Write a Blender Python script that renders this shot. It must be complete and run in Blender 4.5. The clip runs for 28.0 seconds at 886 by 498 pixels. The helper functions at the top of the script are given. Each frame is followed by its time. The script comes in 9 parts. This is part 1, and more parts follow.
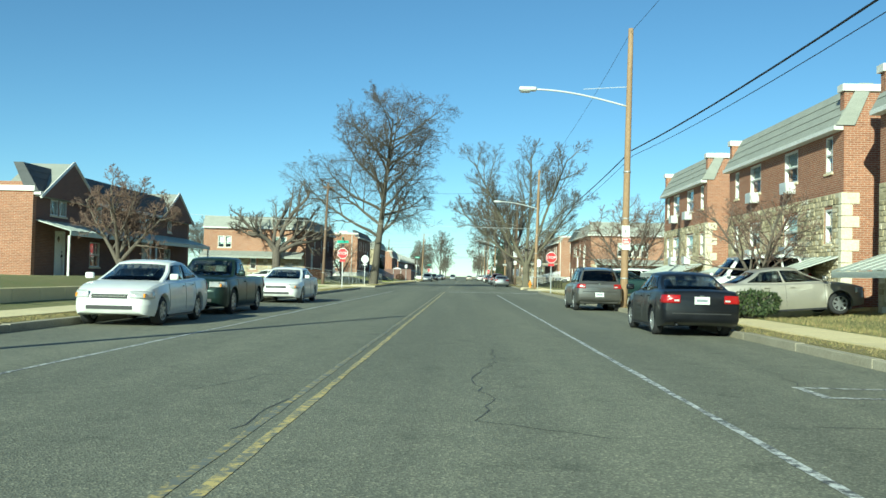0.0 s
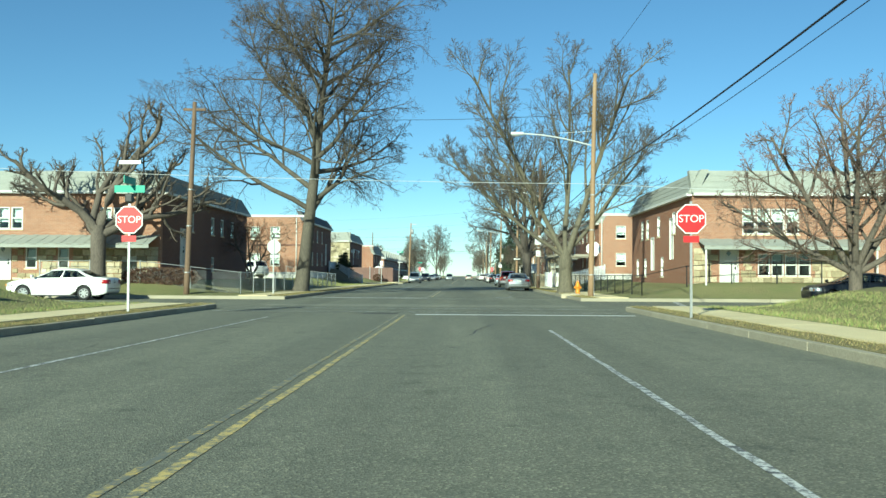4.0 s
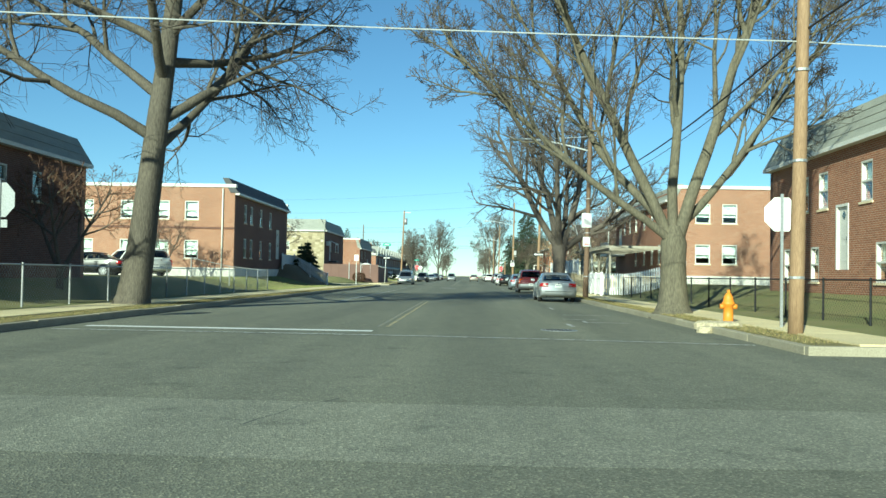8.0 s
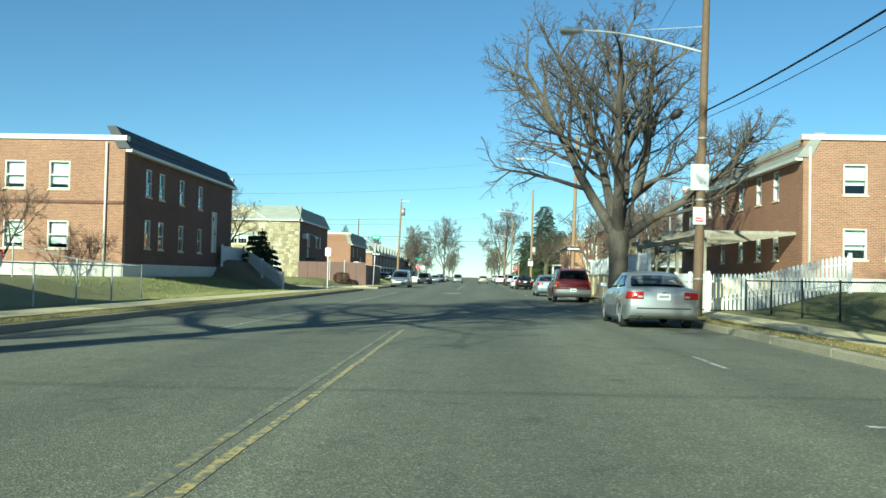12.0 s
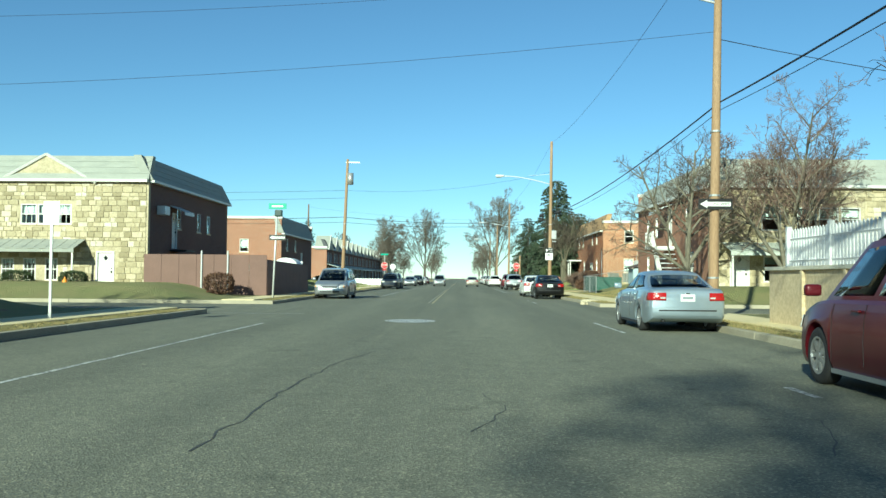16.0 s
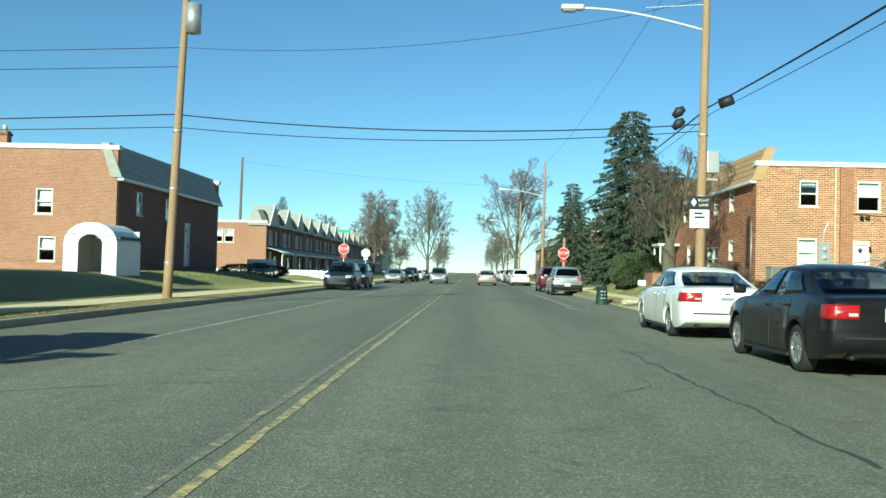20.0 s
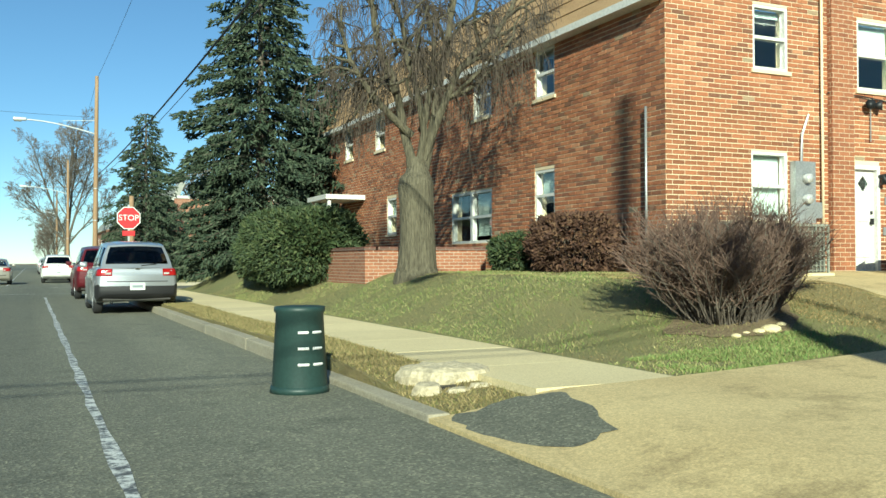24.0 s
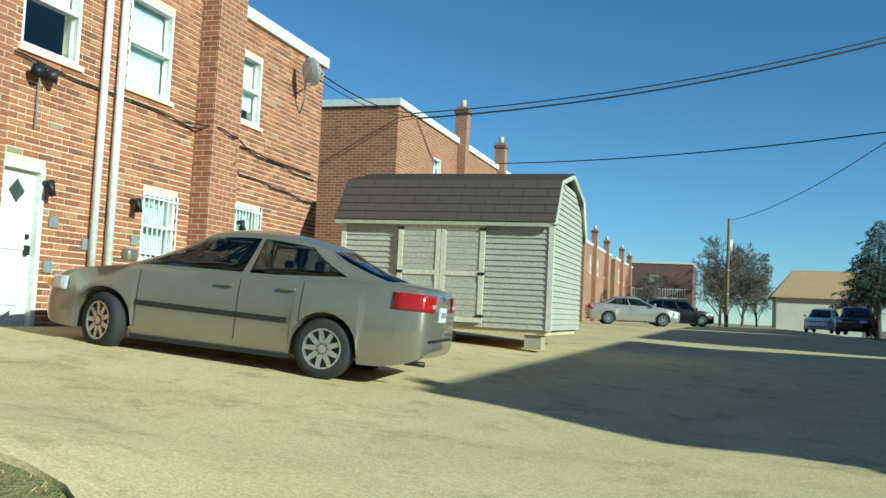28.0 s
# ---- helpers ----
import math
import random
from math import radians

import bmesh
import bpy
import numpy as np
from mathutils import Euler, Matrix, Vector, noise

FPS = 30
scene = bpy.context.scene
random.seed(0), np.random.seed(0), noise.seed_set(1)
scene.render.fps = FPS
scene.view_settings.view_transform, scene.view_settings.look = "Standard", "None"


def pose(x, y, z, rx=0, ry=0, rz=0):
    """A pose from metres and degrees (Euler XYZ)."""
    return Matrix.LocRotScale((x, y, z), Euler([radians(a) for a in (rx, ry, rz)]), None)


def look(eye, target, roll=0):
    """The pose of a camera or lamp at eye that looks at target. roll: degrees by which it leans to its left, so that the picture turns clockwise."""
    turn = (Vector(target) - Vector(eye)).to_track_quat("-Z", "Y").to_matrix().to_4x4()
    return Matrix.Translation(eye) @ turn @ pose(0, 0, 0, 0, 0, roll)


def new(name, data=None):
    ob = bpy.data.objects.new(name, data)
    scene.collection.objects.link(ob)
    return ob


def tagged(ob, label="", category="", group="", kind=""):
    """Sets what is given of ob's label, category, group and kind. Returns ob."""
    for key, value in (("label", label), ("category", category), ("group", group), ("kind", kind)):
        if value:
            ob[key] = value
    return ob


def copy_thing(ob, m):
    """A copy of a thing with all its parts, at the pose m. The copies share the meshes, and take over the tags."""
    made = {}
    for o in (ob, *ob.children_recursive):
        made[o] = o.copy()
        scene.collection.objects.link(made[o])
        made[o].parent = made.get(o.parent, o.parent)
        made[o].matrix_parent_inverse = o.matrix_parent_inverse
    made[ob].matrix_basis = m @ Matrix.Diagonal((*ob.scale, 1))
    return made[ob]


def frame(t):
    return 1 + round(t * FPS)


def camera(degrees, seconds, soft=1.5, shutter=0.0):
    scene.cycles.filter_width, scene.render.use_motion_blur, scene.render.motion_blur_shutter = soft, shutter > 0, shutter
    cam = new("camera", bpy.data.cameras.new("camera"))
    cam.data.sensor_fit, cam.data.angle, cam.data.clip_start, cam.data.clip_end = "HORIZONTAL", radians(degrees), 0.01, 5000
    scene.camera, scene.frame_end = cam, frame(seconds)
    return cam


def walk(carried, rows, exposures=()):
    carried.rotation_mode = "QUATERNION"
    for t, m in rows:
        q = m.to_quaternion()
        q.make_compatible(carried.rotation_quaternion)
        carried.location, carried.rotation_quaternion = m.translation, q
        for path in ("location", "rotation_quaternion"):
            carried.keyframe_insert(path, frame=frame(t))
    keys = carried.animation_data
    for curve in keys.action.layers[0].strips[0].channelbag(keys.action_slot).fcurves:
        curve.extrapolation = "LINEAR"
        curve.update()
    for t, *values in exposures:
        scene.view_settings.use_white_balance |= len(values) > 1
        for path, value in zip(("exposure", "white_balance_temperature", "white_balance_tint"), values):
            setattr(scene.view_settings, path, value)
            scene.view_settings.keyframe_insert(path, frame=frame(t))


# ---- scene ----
cam = camera(52.7, 28.0)
PATH = [
    (0, (1.454, -10.158, 1.209), (1.406, -8.16, 1.269), 1.3),
    (0.5, (1.57, -5.458, 1.202), (1.521, -3.459, 1.259), 1.1),
    (1, (1.6, -0.563, 1.204), (1.556, 1.436, 1.264), 0.9),
    (1.5, (1.598, 4.295, 1.215), (1.556, 6.294, 1.274), 0.7),
    (2, (1.604, 9.232, 1.233), (1.565, 11.231, 1.292), 0.6),
    (2.5, (1.655, 14.18, 1.224), (1.618, 16.179, 1.275), 0.4),
    (3, (1.723, 19.549, 1.219), (1.678, 21.548, 1.271), 0.2),
    (3.5, (1.785, 25.03, 1.204), (1.738, 27.028, 1.261), 0.3),
    (5.5, (1.927, 44.373, 1.174), (1.88, 46.371, 1.236), 0.4),
    (6, (2.0, 48.472, 1.2), (1.949, 50.471, 1.265), 0.6),
    (6.5, (1.967, 51.978, 1.203), (1.918, 53.976, 1.27), 0.6),
    (7, (1.926, 54.728, 1.198), (1.875, 56.727, 1.257), 0.6),
    (7.5, (1.897, 56.885, 1.194), (1.845, 58.884, 1.25), 0.8),
    (8, (1.882, 58.535, 1.198), (1.824, 60.533, 1.257), 1.0),
    (8.5, (1.878, 60.307, 1.203), (1.815, 62.305, 1.266), 1.2),
    (9, (1.835, 61.961, 1.213), (1.766, 63.959, 1.287), 1.5),
    (9.5, (1.796, 63.987, 1.219), (1.721, 65.984, 1.296), 1.8),
    (10, (1.762, 66.404, 1.218), (1.681, 68.401, 1.291), 1.9),
    (10.5, (1.703, 69.123, 1.202), (1.621, 71.121, 1.263), 2.0),
    (11, (1.751, 71.932, 1.201), (1.672, 73.929, 1.263), 1.7),
    (11.5, (1.684, 75.593, 1.19), (1.605, 77.591, 1.251), 1.4),
    (13.5, (1.421, 92.678, 1.18), (1.365, 94.676, 1.244), 0.7),
    (14, (1.357, 97.432, 1.178), (1.305, 99.431, 1.244), 0.6),
    (14.5, (1.331, 102.296, 1.178), (1.285, 104.295, 1.244), 0.6),
    (15, (1.298, 107.392, 1.213), (1.254, 109.39, 1.282), 0.8),
    (15.5, (1.342, 112.619, 1.241), (1.298, 114.617, 1.309), 0.8),
    (16, (1.372, 117.888, 1.201), (1.332, 119.886, 1.266), 0.5),
    (16.5, (1.4, 123.27, 1.175), (1.357, 125.269, 1.236), 0.5),
    (17, (1.419, 128.786, 1.171), (1.378, 130.785, 1.233), 0.7),
    (17.5, (1.433, 134.065, 1.17), (1.391, 136.064, 1.235), 0.7),
    (18, (1.477, 139.035, 1.185), (1.433, 141.033, 1.25), 1.1),
    (18.5, (1.507, 144.109, 1.189), (1.46, 146.107, 1.257), 1.6),
    (19, (1.508, 149.57, 1.197), (1.453, 151.568, 1.265), 1.9),
    (19.5, (1.519, 154.886, 1.2), (1.458, 156.885, 1.258), 1.8),
    (20, (1.533, 160.106, 1.196), (1.468, 162.104, 1.247), 1.4),
    (20.5, (1.522, 165.246, 1.175), (1.451, 167.244, 1.229), 1.1),
    (22.5, (2.211, 182.101, 1.187), (2.392, 184.092, 1.245), 1.0),
    (23, (2.746, 185.147, 1.201), (3.109, 187.114, 1.248), 0.9),
    (23.5, (3.641, 187.858, 1.193), (4.228, 189.769, 1.234), 0.4),
    (24, (4.801, 189.906, 1.155), (5.639, 191.722, 1.184), -0.2),
    (24.5, (5.799, 191.334, 1.122), (6.864, 193.027, 1.125), -0.8),
    (25, (6.645, 192.192, 1.145), (7.854, 193.785, 1.145), 0.5),
    (25.5, (7.357, 192.844, 1.225), (8.698, 194.327, 1.265), 2.7),
    (26, (8.134, 193.295, 1.282), (9.629, 194.619, 1.379), 2.6),
    (26.5, (8.836, 193.525, 1.319), (10.474, 194.664, 1.465), 2.9),
    (27, (9.443, 193.693, 1.33), (11.195, 194.645, 1.485), 3.8),
    (27.5, (10.055, 193.797, 1.359), (11.887, 194.585, 1.5), 3.5),
    (28, (10.578, 193.773, 1.44), (12.478, 194.384, 1.572), 2.8),
]
walk(cam, [(t, look(eye, target, roll)) for t, eye, target, roll in PATH], [(0, 0.74, 6000, -20), (22.5, 0.76, 6000, -20), (24.5, 0.72, 6250, -12), (25.3, 0.70, 6250, -13), (26.5, 0.60, 5750, -16), (28, 0.52, 5300, -18)])

# ---- light ----
SUN_DIR = Vector((0.33, 0.868, -0.387)).normalized()
sun = new("sun", bpy.data.lights.new("sun", "SUN"))
sun.data.energy, sun.data.angle, sun.data.color = 4.7, radians(0.55), (1.0, 0.93, 0.80)
sun.rotation_mode = "QUATERNION"
sun.rotation_quaternion = SUN_DIR.to_track_quat("-Z", "Y")
world = bpy.data.worlds.new("sky")
scene.world = world
world.use_nodes = True
wn = world.node_tree
sky = wn.nodes.new("ShaderNodeTexSky")
sky.sky_type, sky.sun_disc = "NISHITA", False
sky.sun_elevation, sky.sun_rotation = radians(22.6), radians(200.8)
sky.altitude, sky.air_density, sky.dust_density, sky.ozone_density = 1500, 1.0, 0.0, 4.5
wn.nodes["Background"].inputs["Strength"].default_value = 0.077
wn.links.new(sky.outputs[0], wn.nodes["Background"].inputs["Color"])


# ---- materials ----
def material(name, rough=0.8, metal=0.0):
    m = bpy.data.materials.new(name)
    m.use_nodes = True
    b = m.node_tree.nodes["Principled BSDF"]
    b.inputs["Roughness"].default_value, b.inputs["Metallic"].default_value = rough, metal
    return m, m.node_tree, b


def rgba(c):
    return (*c, 1.0)


def ramp(nt, src, stops):
    r = nt.nodes.new("ShaderNodeValToRGB")
    e = r.color_ramp.elements
    e[0].position, e[0].color = stops[0][0], rgba(stops[0][1])
    e[1].position, e[1].color = stops[-1][0], rgba(stops[-1][1])
    for p, c in stops[1:-1]:
        k = e.new(p)
        k.color = rgba(c)
    nt.links.new(src, r.inputs[0])
    return r.outputs[0]


def noise_tex(nt, scale, detail=4.0, rough=0.55, stretch=None, coord="Object"):
    c = nt.nodes.new("ShaderNodeTexCoord")
    n = nt.nodes.new("ShaderNodeTexNoise")
    n.inputs["Scale"].default_value, n.inputs["Detail"].default_value, n.inputs["Roughness"].default_value = scale, detail, rough
    src = c.outputs[coord]
    if stretch:
        mp = nt.nodes.new("ShaderNodeMapping")
        mp.inputs["Scale"].default_value = stretch
        nt.links.new(src, mp.inputs[0])
        src = mp.outputs[0]
    nt.links.new(src, n.inputs["Vector"])
    return n.outputs["Fac"]


def mix(nt, fac, a, b, mode="MIX"):
    m = nt.nodes.new("ShaderNodeMix")
    m.data_type, m.blend_type = "RGBA", mode
    for sock, v in ((m.inputs[0], fac), (m.inputs[6], a), (m.inputs[7], b)):
        if hasattr(v, "links"):
            nt.links.new(v, sock)
        elif isinstance(v, tuple):
            sock.default_value = rgba(v)
        else:
            sock.default_value = v
    return m.outputs[2]


def bump(nt, b, src, strength, dist=0.01):
    n = nt.nodes.new("ShaderNodeBump")
    n.inputs["Strength"].default_value, n.inputs["Distance"].default_value = strength, dist
    nt.links.new(src, n.inputs["Height"])
    nt.links.new(n.outputs[0], b.inputs["Normal"])


def mottled(name, c0, c1, fine=30.0, coarse=0.6, rough=0.85, metal=0.0, strength=0.3, dist=0.01, stretch=None, spread=0.35, rand=0.0):
    """Two scales of variation between two near colours, with fine relief."""
    m, nt, b = material(name, rough, metal)
    big, small = noise_tex(nt, coarse, 5, 0.6, stretch), noise_tex(nt, fine, 3, 0.6, stretch)
    col = ramp(nt, big, [(0.5 - spread / 2, c0), (0.5 + spread / 2, c1)])
    dark, light = tuple(v * 0.8 for v in c0), tuple(min(1, v * 1.12) for v in c1)
    col = mix(nt, 0.5, col, ramp(nt, small, [(0.36, dark), (0.64, light)]))
    if rand:
        oi = nt.nodes.new("ShaderNodeObjectInfo")
        col = mix(nt, 1.0, col, ramp(nt, oi.outputs["Random"], [(0.0, (1 - rand,) * 3), (1.0, (1.0, 1.0, 1.0))]), "MULTIPLY")
    nt.links.new(col, b.inputs["Base Color"])
    if strength:
        bump(nt, b, small, strength, dist)
    return m


def brick_mat(name, c0, c1, mortar, unit=0.2125, course=0.0677):
    """Running-bond brick with sunken joints, laid by place so that it turns corners."""
    m, nt, b = material(name, 0.9)
    g = nt.nodes.new("ShaderNodeNewGeometry")
    sep = nt.nodes.new("ShaderNodeSeparateXYZ")
    nt.links.new(g.outputs["Position"], sep.inputs[0])
    add = nt.nodes.new("ShaderNodeMath")
    nt.links.new(sep.outputs[0], add.inputs[0])
    nt.links.new(sep.outputs[1], add.inputs[1])
    com = nt.nodes.new("ShaderNodeCombineXYZ")
    nt.links.new(add.outputs[0], com.inputs[0])
    nt.links.new(sep.outputs[2], com.inputs[1])
    t = nt.nodes.new("ShaderNodeTexBrick")
    nt.links.new(com.outputs[0], t.inputs["Vector"])
    t.inputs["Scale"].default_value = 1.0
    t.inputs["Brick Width"].default_value, t.inputs["Row Height"].default_value = unit, course
    t.inputs["Mortar Size"].default_value, t.inputs["Mortar Smooth"].default_value = 0.006, 0.1
    t.inputs["Color1"].default_value, t.inputs["Color2"].default_value, t.inputs["Mortar"].default_value = rgba(c0), rgba(c1), rgba(mortar)
    stain = ramp(nt, noise_tex(nt, 0.35, 6, 0.65), [(0.3, (0.78, 0.76, 0.75)), (0.7, (1.0, 1.0, 1.0))])
    fine = ramp(nt, noise_tex(nt, 14.0, 3, 0.6), [(0.3, (0.8, 0.8, 0.8)), (0.7, (1.08, 1.06, 1.04))])
    col = mix(nt, 1.0, mix(nt, 1.0, t.outputs["Color"], stain, "MULTIPLY"), fine, "MULTIPLY")
    nt.links.new(col, b.inputs["Base Color"])
    inv = nt.nodes.new("ShaderNodeMath")
    inv.operation = "SUBTRACT"
    inv.inputs[0].default_value = 1.0
    nt.links.new(t.outputs["Fac"], inv.inputs[1])
    bump(nt, b, inv.outputs[0], 0.6, 0.008)
    return m


def island_mat(name, stops, rough=0.9, fine=18.0, strength=0.4, dist=0.004):
    """Each loose piece of a mesh takes its own shade."""
    m, nt, b = material(name, rough)
    g = nt.nodes.new("ShaderNodeNewGeometry")
    col = ramp(nt, g.outputs["Random Per Island"], stops)
    small = noise_tex(nt, fine, 4, 0.65)
    col = mix(nt, 1.0, col, ramp(nt, small, [(0.3, (0.72, 0.72, 0.72)), (0.7, (1.1, 1.1, 1.1))]), "MULTIPLY")
    nt.links.new(col, b.inputs["Base Color"])
    bump(nt, b, small, strength, dist)
    return m


def asphalt_mat(name, c0, c1):
    m, nt, b = material(name, 0.88)
    big = noise_tex(nt, 0.22, 6, 0.65, (1.0, 0.25, 1.0))
    mid = noise_tex(nt, 2.2, 5, 0.65)
    v = nt.nodes.new("ShaderNodeTexVoronoi")
    c = nt.nodes.new("ShaderNodeTexCoord")
    nt.links.new(c.outputs["Object"], v.inputs["Vector"])
    v.inputs["Scale"].default_value = 62.0
    stone = ramp(nt, v.outputs["Color"], [(0.15, (0.66, 0.66, 0.66)), (0.7, (1.08, 1.08, 1.05)), (0.95, (1.95, 1.9, 1.75))])
    col = mix(nt, 0.5, ramp(nt, big, [(0.32, c0), (0.68, c1)]), ramp(nt, mid, [(0.32, c0), (0.68, c1)]))
    col = mix(nt, 1.0, col, stone, "MULTIPLY")
    # wheel tracks and bays along the street are worn to different shades
    track = noise_tex(nt, 0.55, 4, 0.6, (1.0, 0.03, 1.0))
    col = mix(nt, 1.0, col, ramp(nt, track, [(0.35, (0.82, 0.82, 0.82)), (0.65, (1.16, 1.15, 1.12))]), "MULTIPLY")
    spot = noise_tex(nt, 1.1, 7, 0.75)
    col = mix(nt, 1.0, col, ramp(nt, spot, [(0.30, (0.62, 0.62, 0.63)), (0.42, (1.0, 1.0, 1.0))]), "MULTIPLY")
    nt.links.new(col, b.inputs["Base Color"])
    bump(nt, b, v.outputs["Distance"], 0.6, 0.008)
    return m


def paint_mat(name, c, rough=0.55, wear=0.35, under=(0.10, 0.10, 0.095)):
    """Road paint that has worn through in flecks."""
    m, nt, b = material(name, rough)
    n = noise_tex(nt, 9.0, 6, 0.75)
    col = ramp(nt, n, [(wear, under), (wear + 0.12, c)])
    nt.links.new(col, b.inputs["Base Color"])
    return m


def car_paint(name, c, metal=0.5):
    m, nt, b = material(name, 0.32, metal)
    dust = noise_tex(nt, 3.0, 5, 0.6)
    nt.links.new(ramp(nt, dust, [(0.3, tuple(v * 0.93 for v in c)), (0.75, tuple(min(1, v * 1.04 + 0.004) for v in c))]), b.inputs["Base Color"])
    b.inputs["Coat Weight"].default_value, b.inputs["Coat Roughness"].default_value = (0.7 if max(c) > 0.1 else 0.25), 0.06
    if max(c) <= 0.1:
        b.inputs["Specular IOR Level"].default_value = 0.3
    return m


def glass_mat(name, tint, rough=0.02):
    m, nt, b = material(name, rough)
    b.inputs["Base Color"].default_value = rgba(tint)
    b.inputs["Transmission Weight"].default_value = 1.0
    b.inputs["IOR"].default_value = 1.45
    return m


def plain(name, c, rough=0.5, metal=0.0):
    return mottled(name, tuple(v * 0.94 for v in c), tuple(min(1, v * 1.03) for v in c), 40.0, 1.5, rough, metal, 0.08, 0.003)


M = {}
M["asphalt"] = asphalt_mat("asphalt", (0.140, 0.144, 0.112), (0.205, 0.205, 0.160))
M["asphalt_side"] = asphalt_mat("asphalt_side", (0.19, 0.193, 0.155), (0.26, 0.26, 0.21))
M["patch"] = asphalt_mat("asphalt_patch", (0.055, 0.058, 0.056), (0.085, 0.087, 0.082))
M["tar"] = plain("tar", (0.06, 0.06, 0.055), 0.7)
M["white_line"] = paint_mat("white_line", (0.68, 0.68, 0.64), wear=0.44)
M["white_fresh"] = paint_mat("white_fresh", (0.78, 0.78, 0.74), wear=0.26)
M["yellow_line"] = paint_mat("yellow_line", (0.58, 0.44, 0.14), wear=0.50, under=(0.17, 0.172, 0.135))
M["yellow_fresh"] = paint_mat("yellow_line_kept", (0.62, 0.48, 0.17), wear=0.44, under=(0.17, 0.172, 0.135))
M["concrete"] = mottled("concrete", (0.69, 0.575, 0.325), (0.83, 0.71, 0.42), 60.0, 0.9, 0.9, 0, 0.4, 0.004, rand=0.12)
M["old_concrete"] = mottled("weathered_concrete", (0.36, 0.31, 0.21), (0.62, 0.54, 0.37), 24.0, 3.0, 0.95, 0, 0.8, 0.012)
M["drive"] = mottled("drive_concrete", (0.52, 0.40, 0.195), (0.70, 0.56, 0.29), 70.0, 0.7, 0.92, 0, 0.5, 0.006)
dnt = M["drive"].node_tree
dbs = dnt.nodes["Principled BSDF"]
dcol = dbs.inputs["Base Color"].links[0].from_socket
dv = dnt.nodes.new("ShaderNodeTexVoronoi")
dv.inputs["Scale"].default_value = 45.0
dnt.links.new(dnt.nodes.new("ShaderNodeTexCoord").outputs["Object"], dv.inputs["Vector"])
dcol = mix(dnt, 1.0, dcol, ramp(dnt, dv.outputs["Color"], [(0.2, (0.88, 0.88, 0.88)), (0.8, (1.07, 1.06, 1.05))]), "MULTIPLY")
dcol = mix(dnt, 1.0, dcol, ramp(dnt, noise_tex(dnt, 1.6, 7, 0.75), [(0.35, (0.70, 0.69, 0.68)), (0.48, (1.0, 1.0, 1.0))]), "MULTIPLY")
dnt.links.new(dcol, dbs.inputs["Base Color"])
M["kerb"] = mottled("kerb_stone", (0.33, 0.295, 0.215), (0.47, 0.425, 0.315), 40.0, 1.2, 0.9, 0, 0.4, 0.006, rand=0.2)
M["grass"] = mottled("grass", (0.31, 0.25, 0.12), (0.17, 0.205, 0.065), 45.0, 0.5, 0.95, 0, 0.9, 0.05, spread=0.4)
M["verge"] = mottled("dry_verge", (0.30, 0.235, 0.11), (0.19, 0.18, 0.065), 35.0, 0.8, 0.95, 0, 0.9, 0.05, spread=0.4)
M["earth"] = mottled("earth", (0.16, 0.115, 0.065), (0.24, 0.18, 0.10), 25.0, 0.8, 0.95, 0, 0.8, 0.04)
M["blade"] = island_mat("grass_blade", [(0.0, (0.46, 0.38, 0.19)), (0.45, (0.32, 0.31, 0.12)), (1.0, (0.17, 0.28, 0.06))], 0.9, 5.0, 0.0)
M["blade_green"] = island_mat("green_blade", [(0.0, (0.34, 0.31, 0.13)), (0.4, (0.25, 0.31, 0.10)), (1.0, (0.17, 0.27, 0.07))], 0.9, 5.0, 0.0)
M["blade_straw"] = island_mat("straw_blade", [(0.0, (0.50, 0.37, 0.18)), (0.6, (0.38, 0.27, 0.12)), (1.0, (0.26, 0.21, 0.08))], 0.9, 5.0, 0.0)
M["blade_dry"] = island_mat("dry_blade", [(0.0, (0.38, 0.30, 0.14)), (0.6, (0.26, 0.21, 0.09)), (1.0, (0.15, 0.17, 0.05))], 0.9, 5.0, 0.0)
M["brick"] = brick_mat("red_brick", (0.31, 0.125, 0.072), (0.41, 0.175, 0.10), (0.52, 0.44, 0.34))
# brown brick, also the darkened copy that paints shade on left-hand east walls
M["brick_brown_and_shaded"] = brick_mat("brown_and_shaded_brick", (0.15, 0.07, 0.055), (0.205, 0.095, 0.07), (0.25, 0.205, 0.17))
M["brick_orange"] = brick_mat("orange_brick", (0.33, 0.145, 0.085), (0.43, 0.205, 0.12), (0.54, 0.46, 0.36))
M["brick_large"] = brick_mat("large_orange_brick", (0.28, 0.105, 0.055), (0.40, 0.16, 0.08), (0.62, 0.50, 0.34), 0.268, 0.0875)
M["joint"] = mottled("mortar", (0.66, 0.54, 0.36), (0.80, 0.67, 0.46), 60.0, 1.0, 0.95, 0, 0.3, 0.004)
M["brick_piece"] = island_mat("brick_piece", [(0.0, (0.18, 0.085, 0.05)), (0.15, (0.27, 0.10, 0.052)), (0.5, (0.355, 0.132, 0.062)), (0.85, (0.42, 0.168, 0.08)), (0.97, (0.46, 0.215, 0.115)), (1.0, (0.31, 0.25, 0.16))], 0.92, 22.0, 0.5, 0.004)
M["stone_wall"] = island_mat("field_stone", [(0.0, (0.30, 0.25, 0.15)), (0.5, (0.46, 0.39, 0.25)), (0.85, (0.55, 0.47, 0.32)), (1.0, (0.68, 0.62, 0.50))], 0.92, 8.0, 0.5, 0.02)
M["stone_pale"] = mottled("pale_quoin_stone", (0.58, 0.52, 0.38), (0.72, 0.66, 0.50), 14.0, 2.0, 0.9, 0, 0.4, 0.01)
M["stone_plain"] = mottled("buff_stone", (0.36, 0.30, 0.19), (0.52, 0.45, 0.31), 12.0, 1.6, 0.92, 0, 0.5, 0.02)
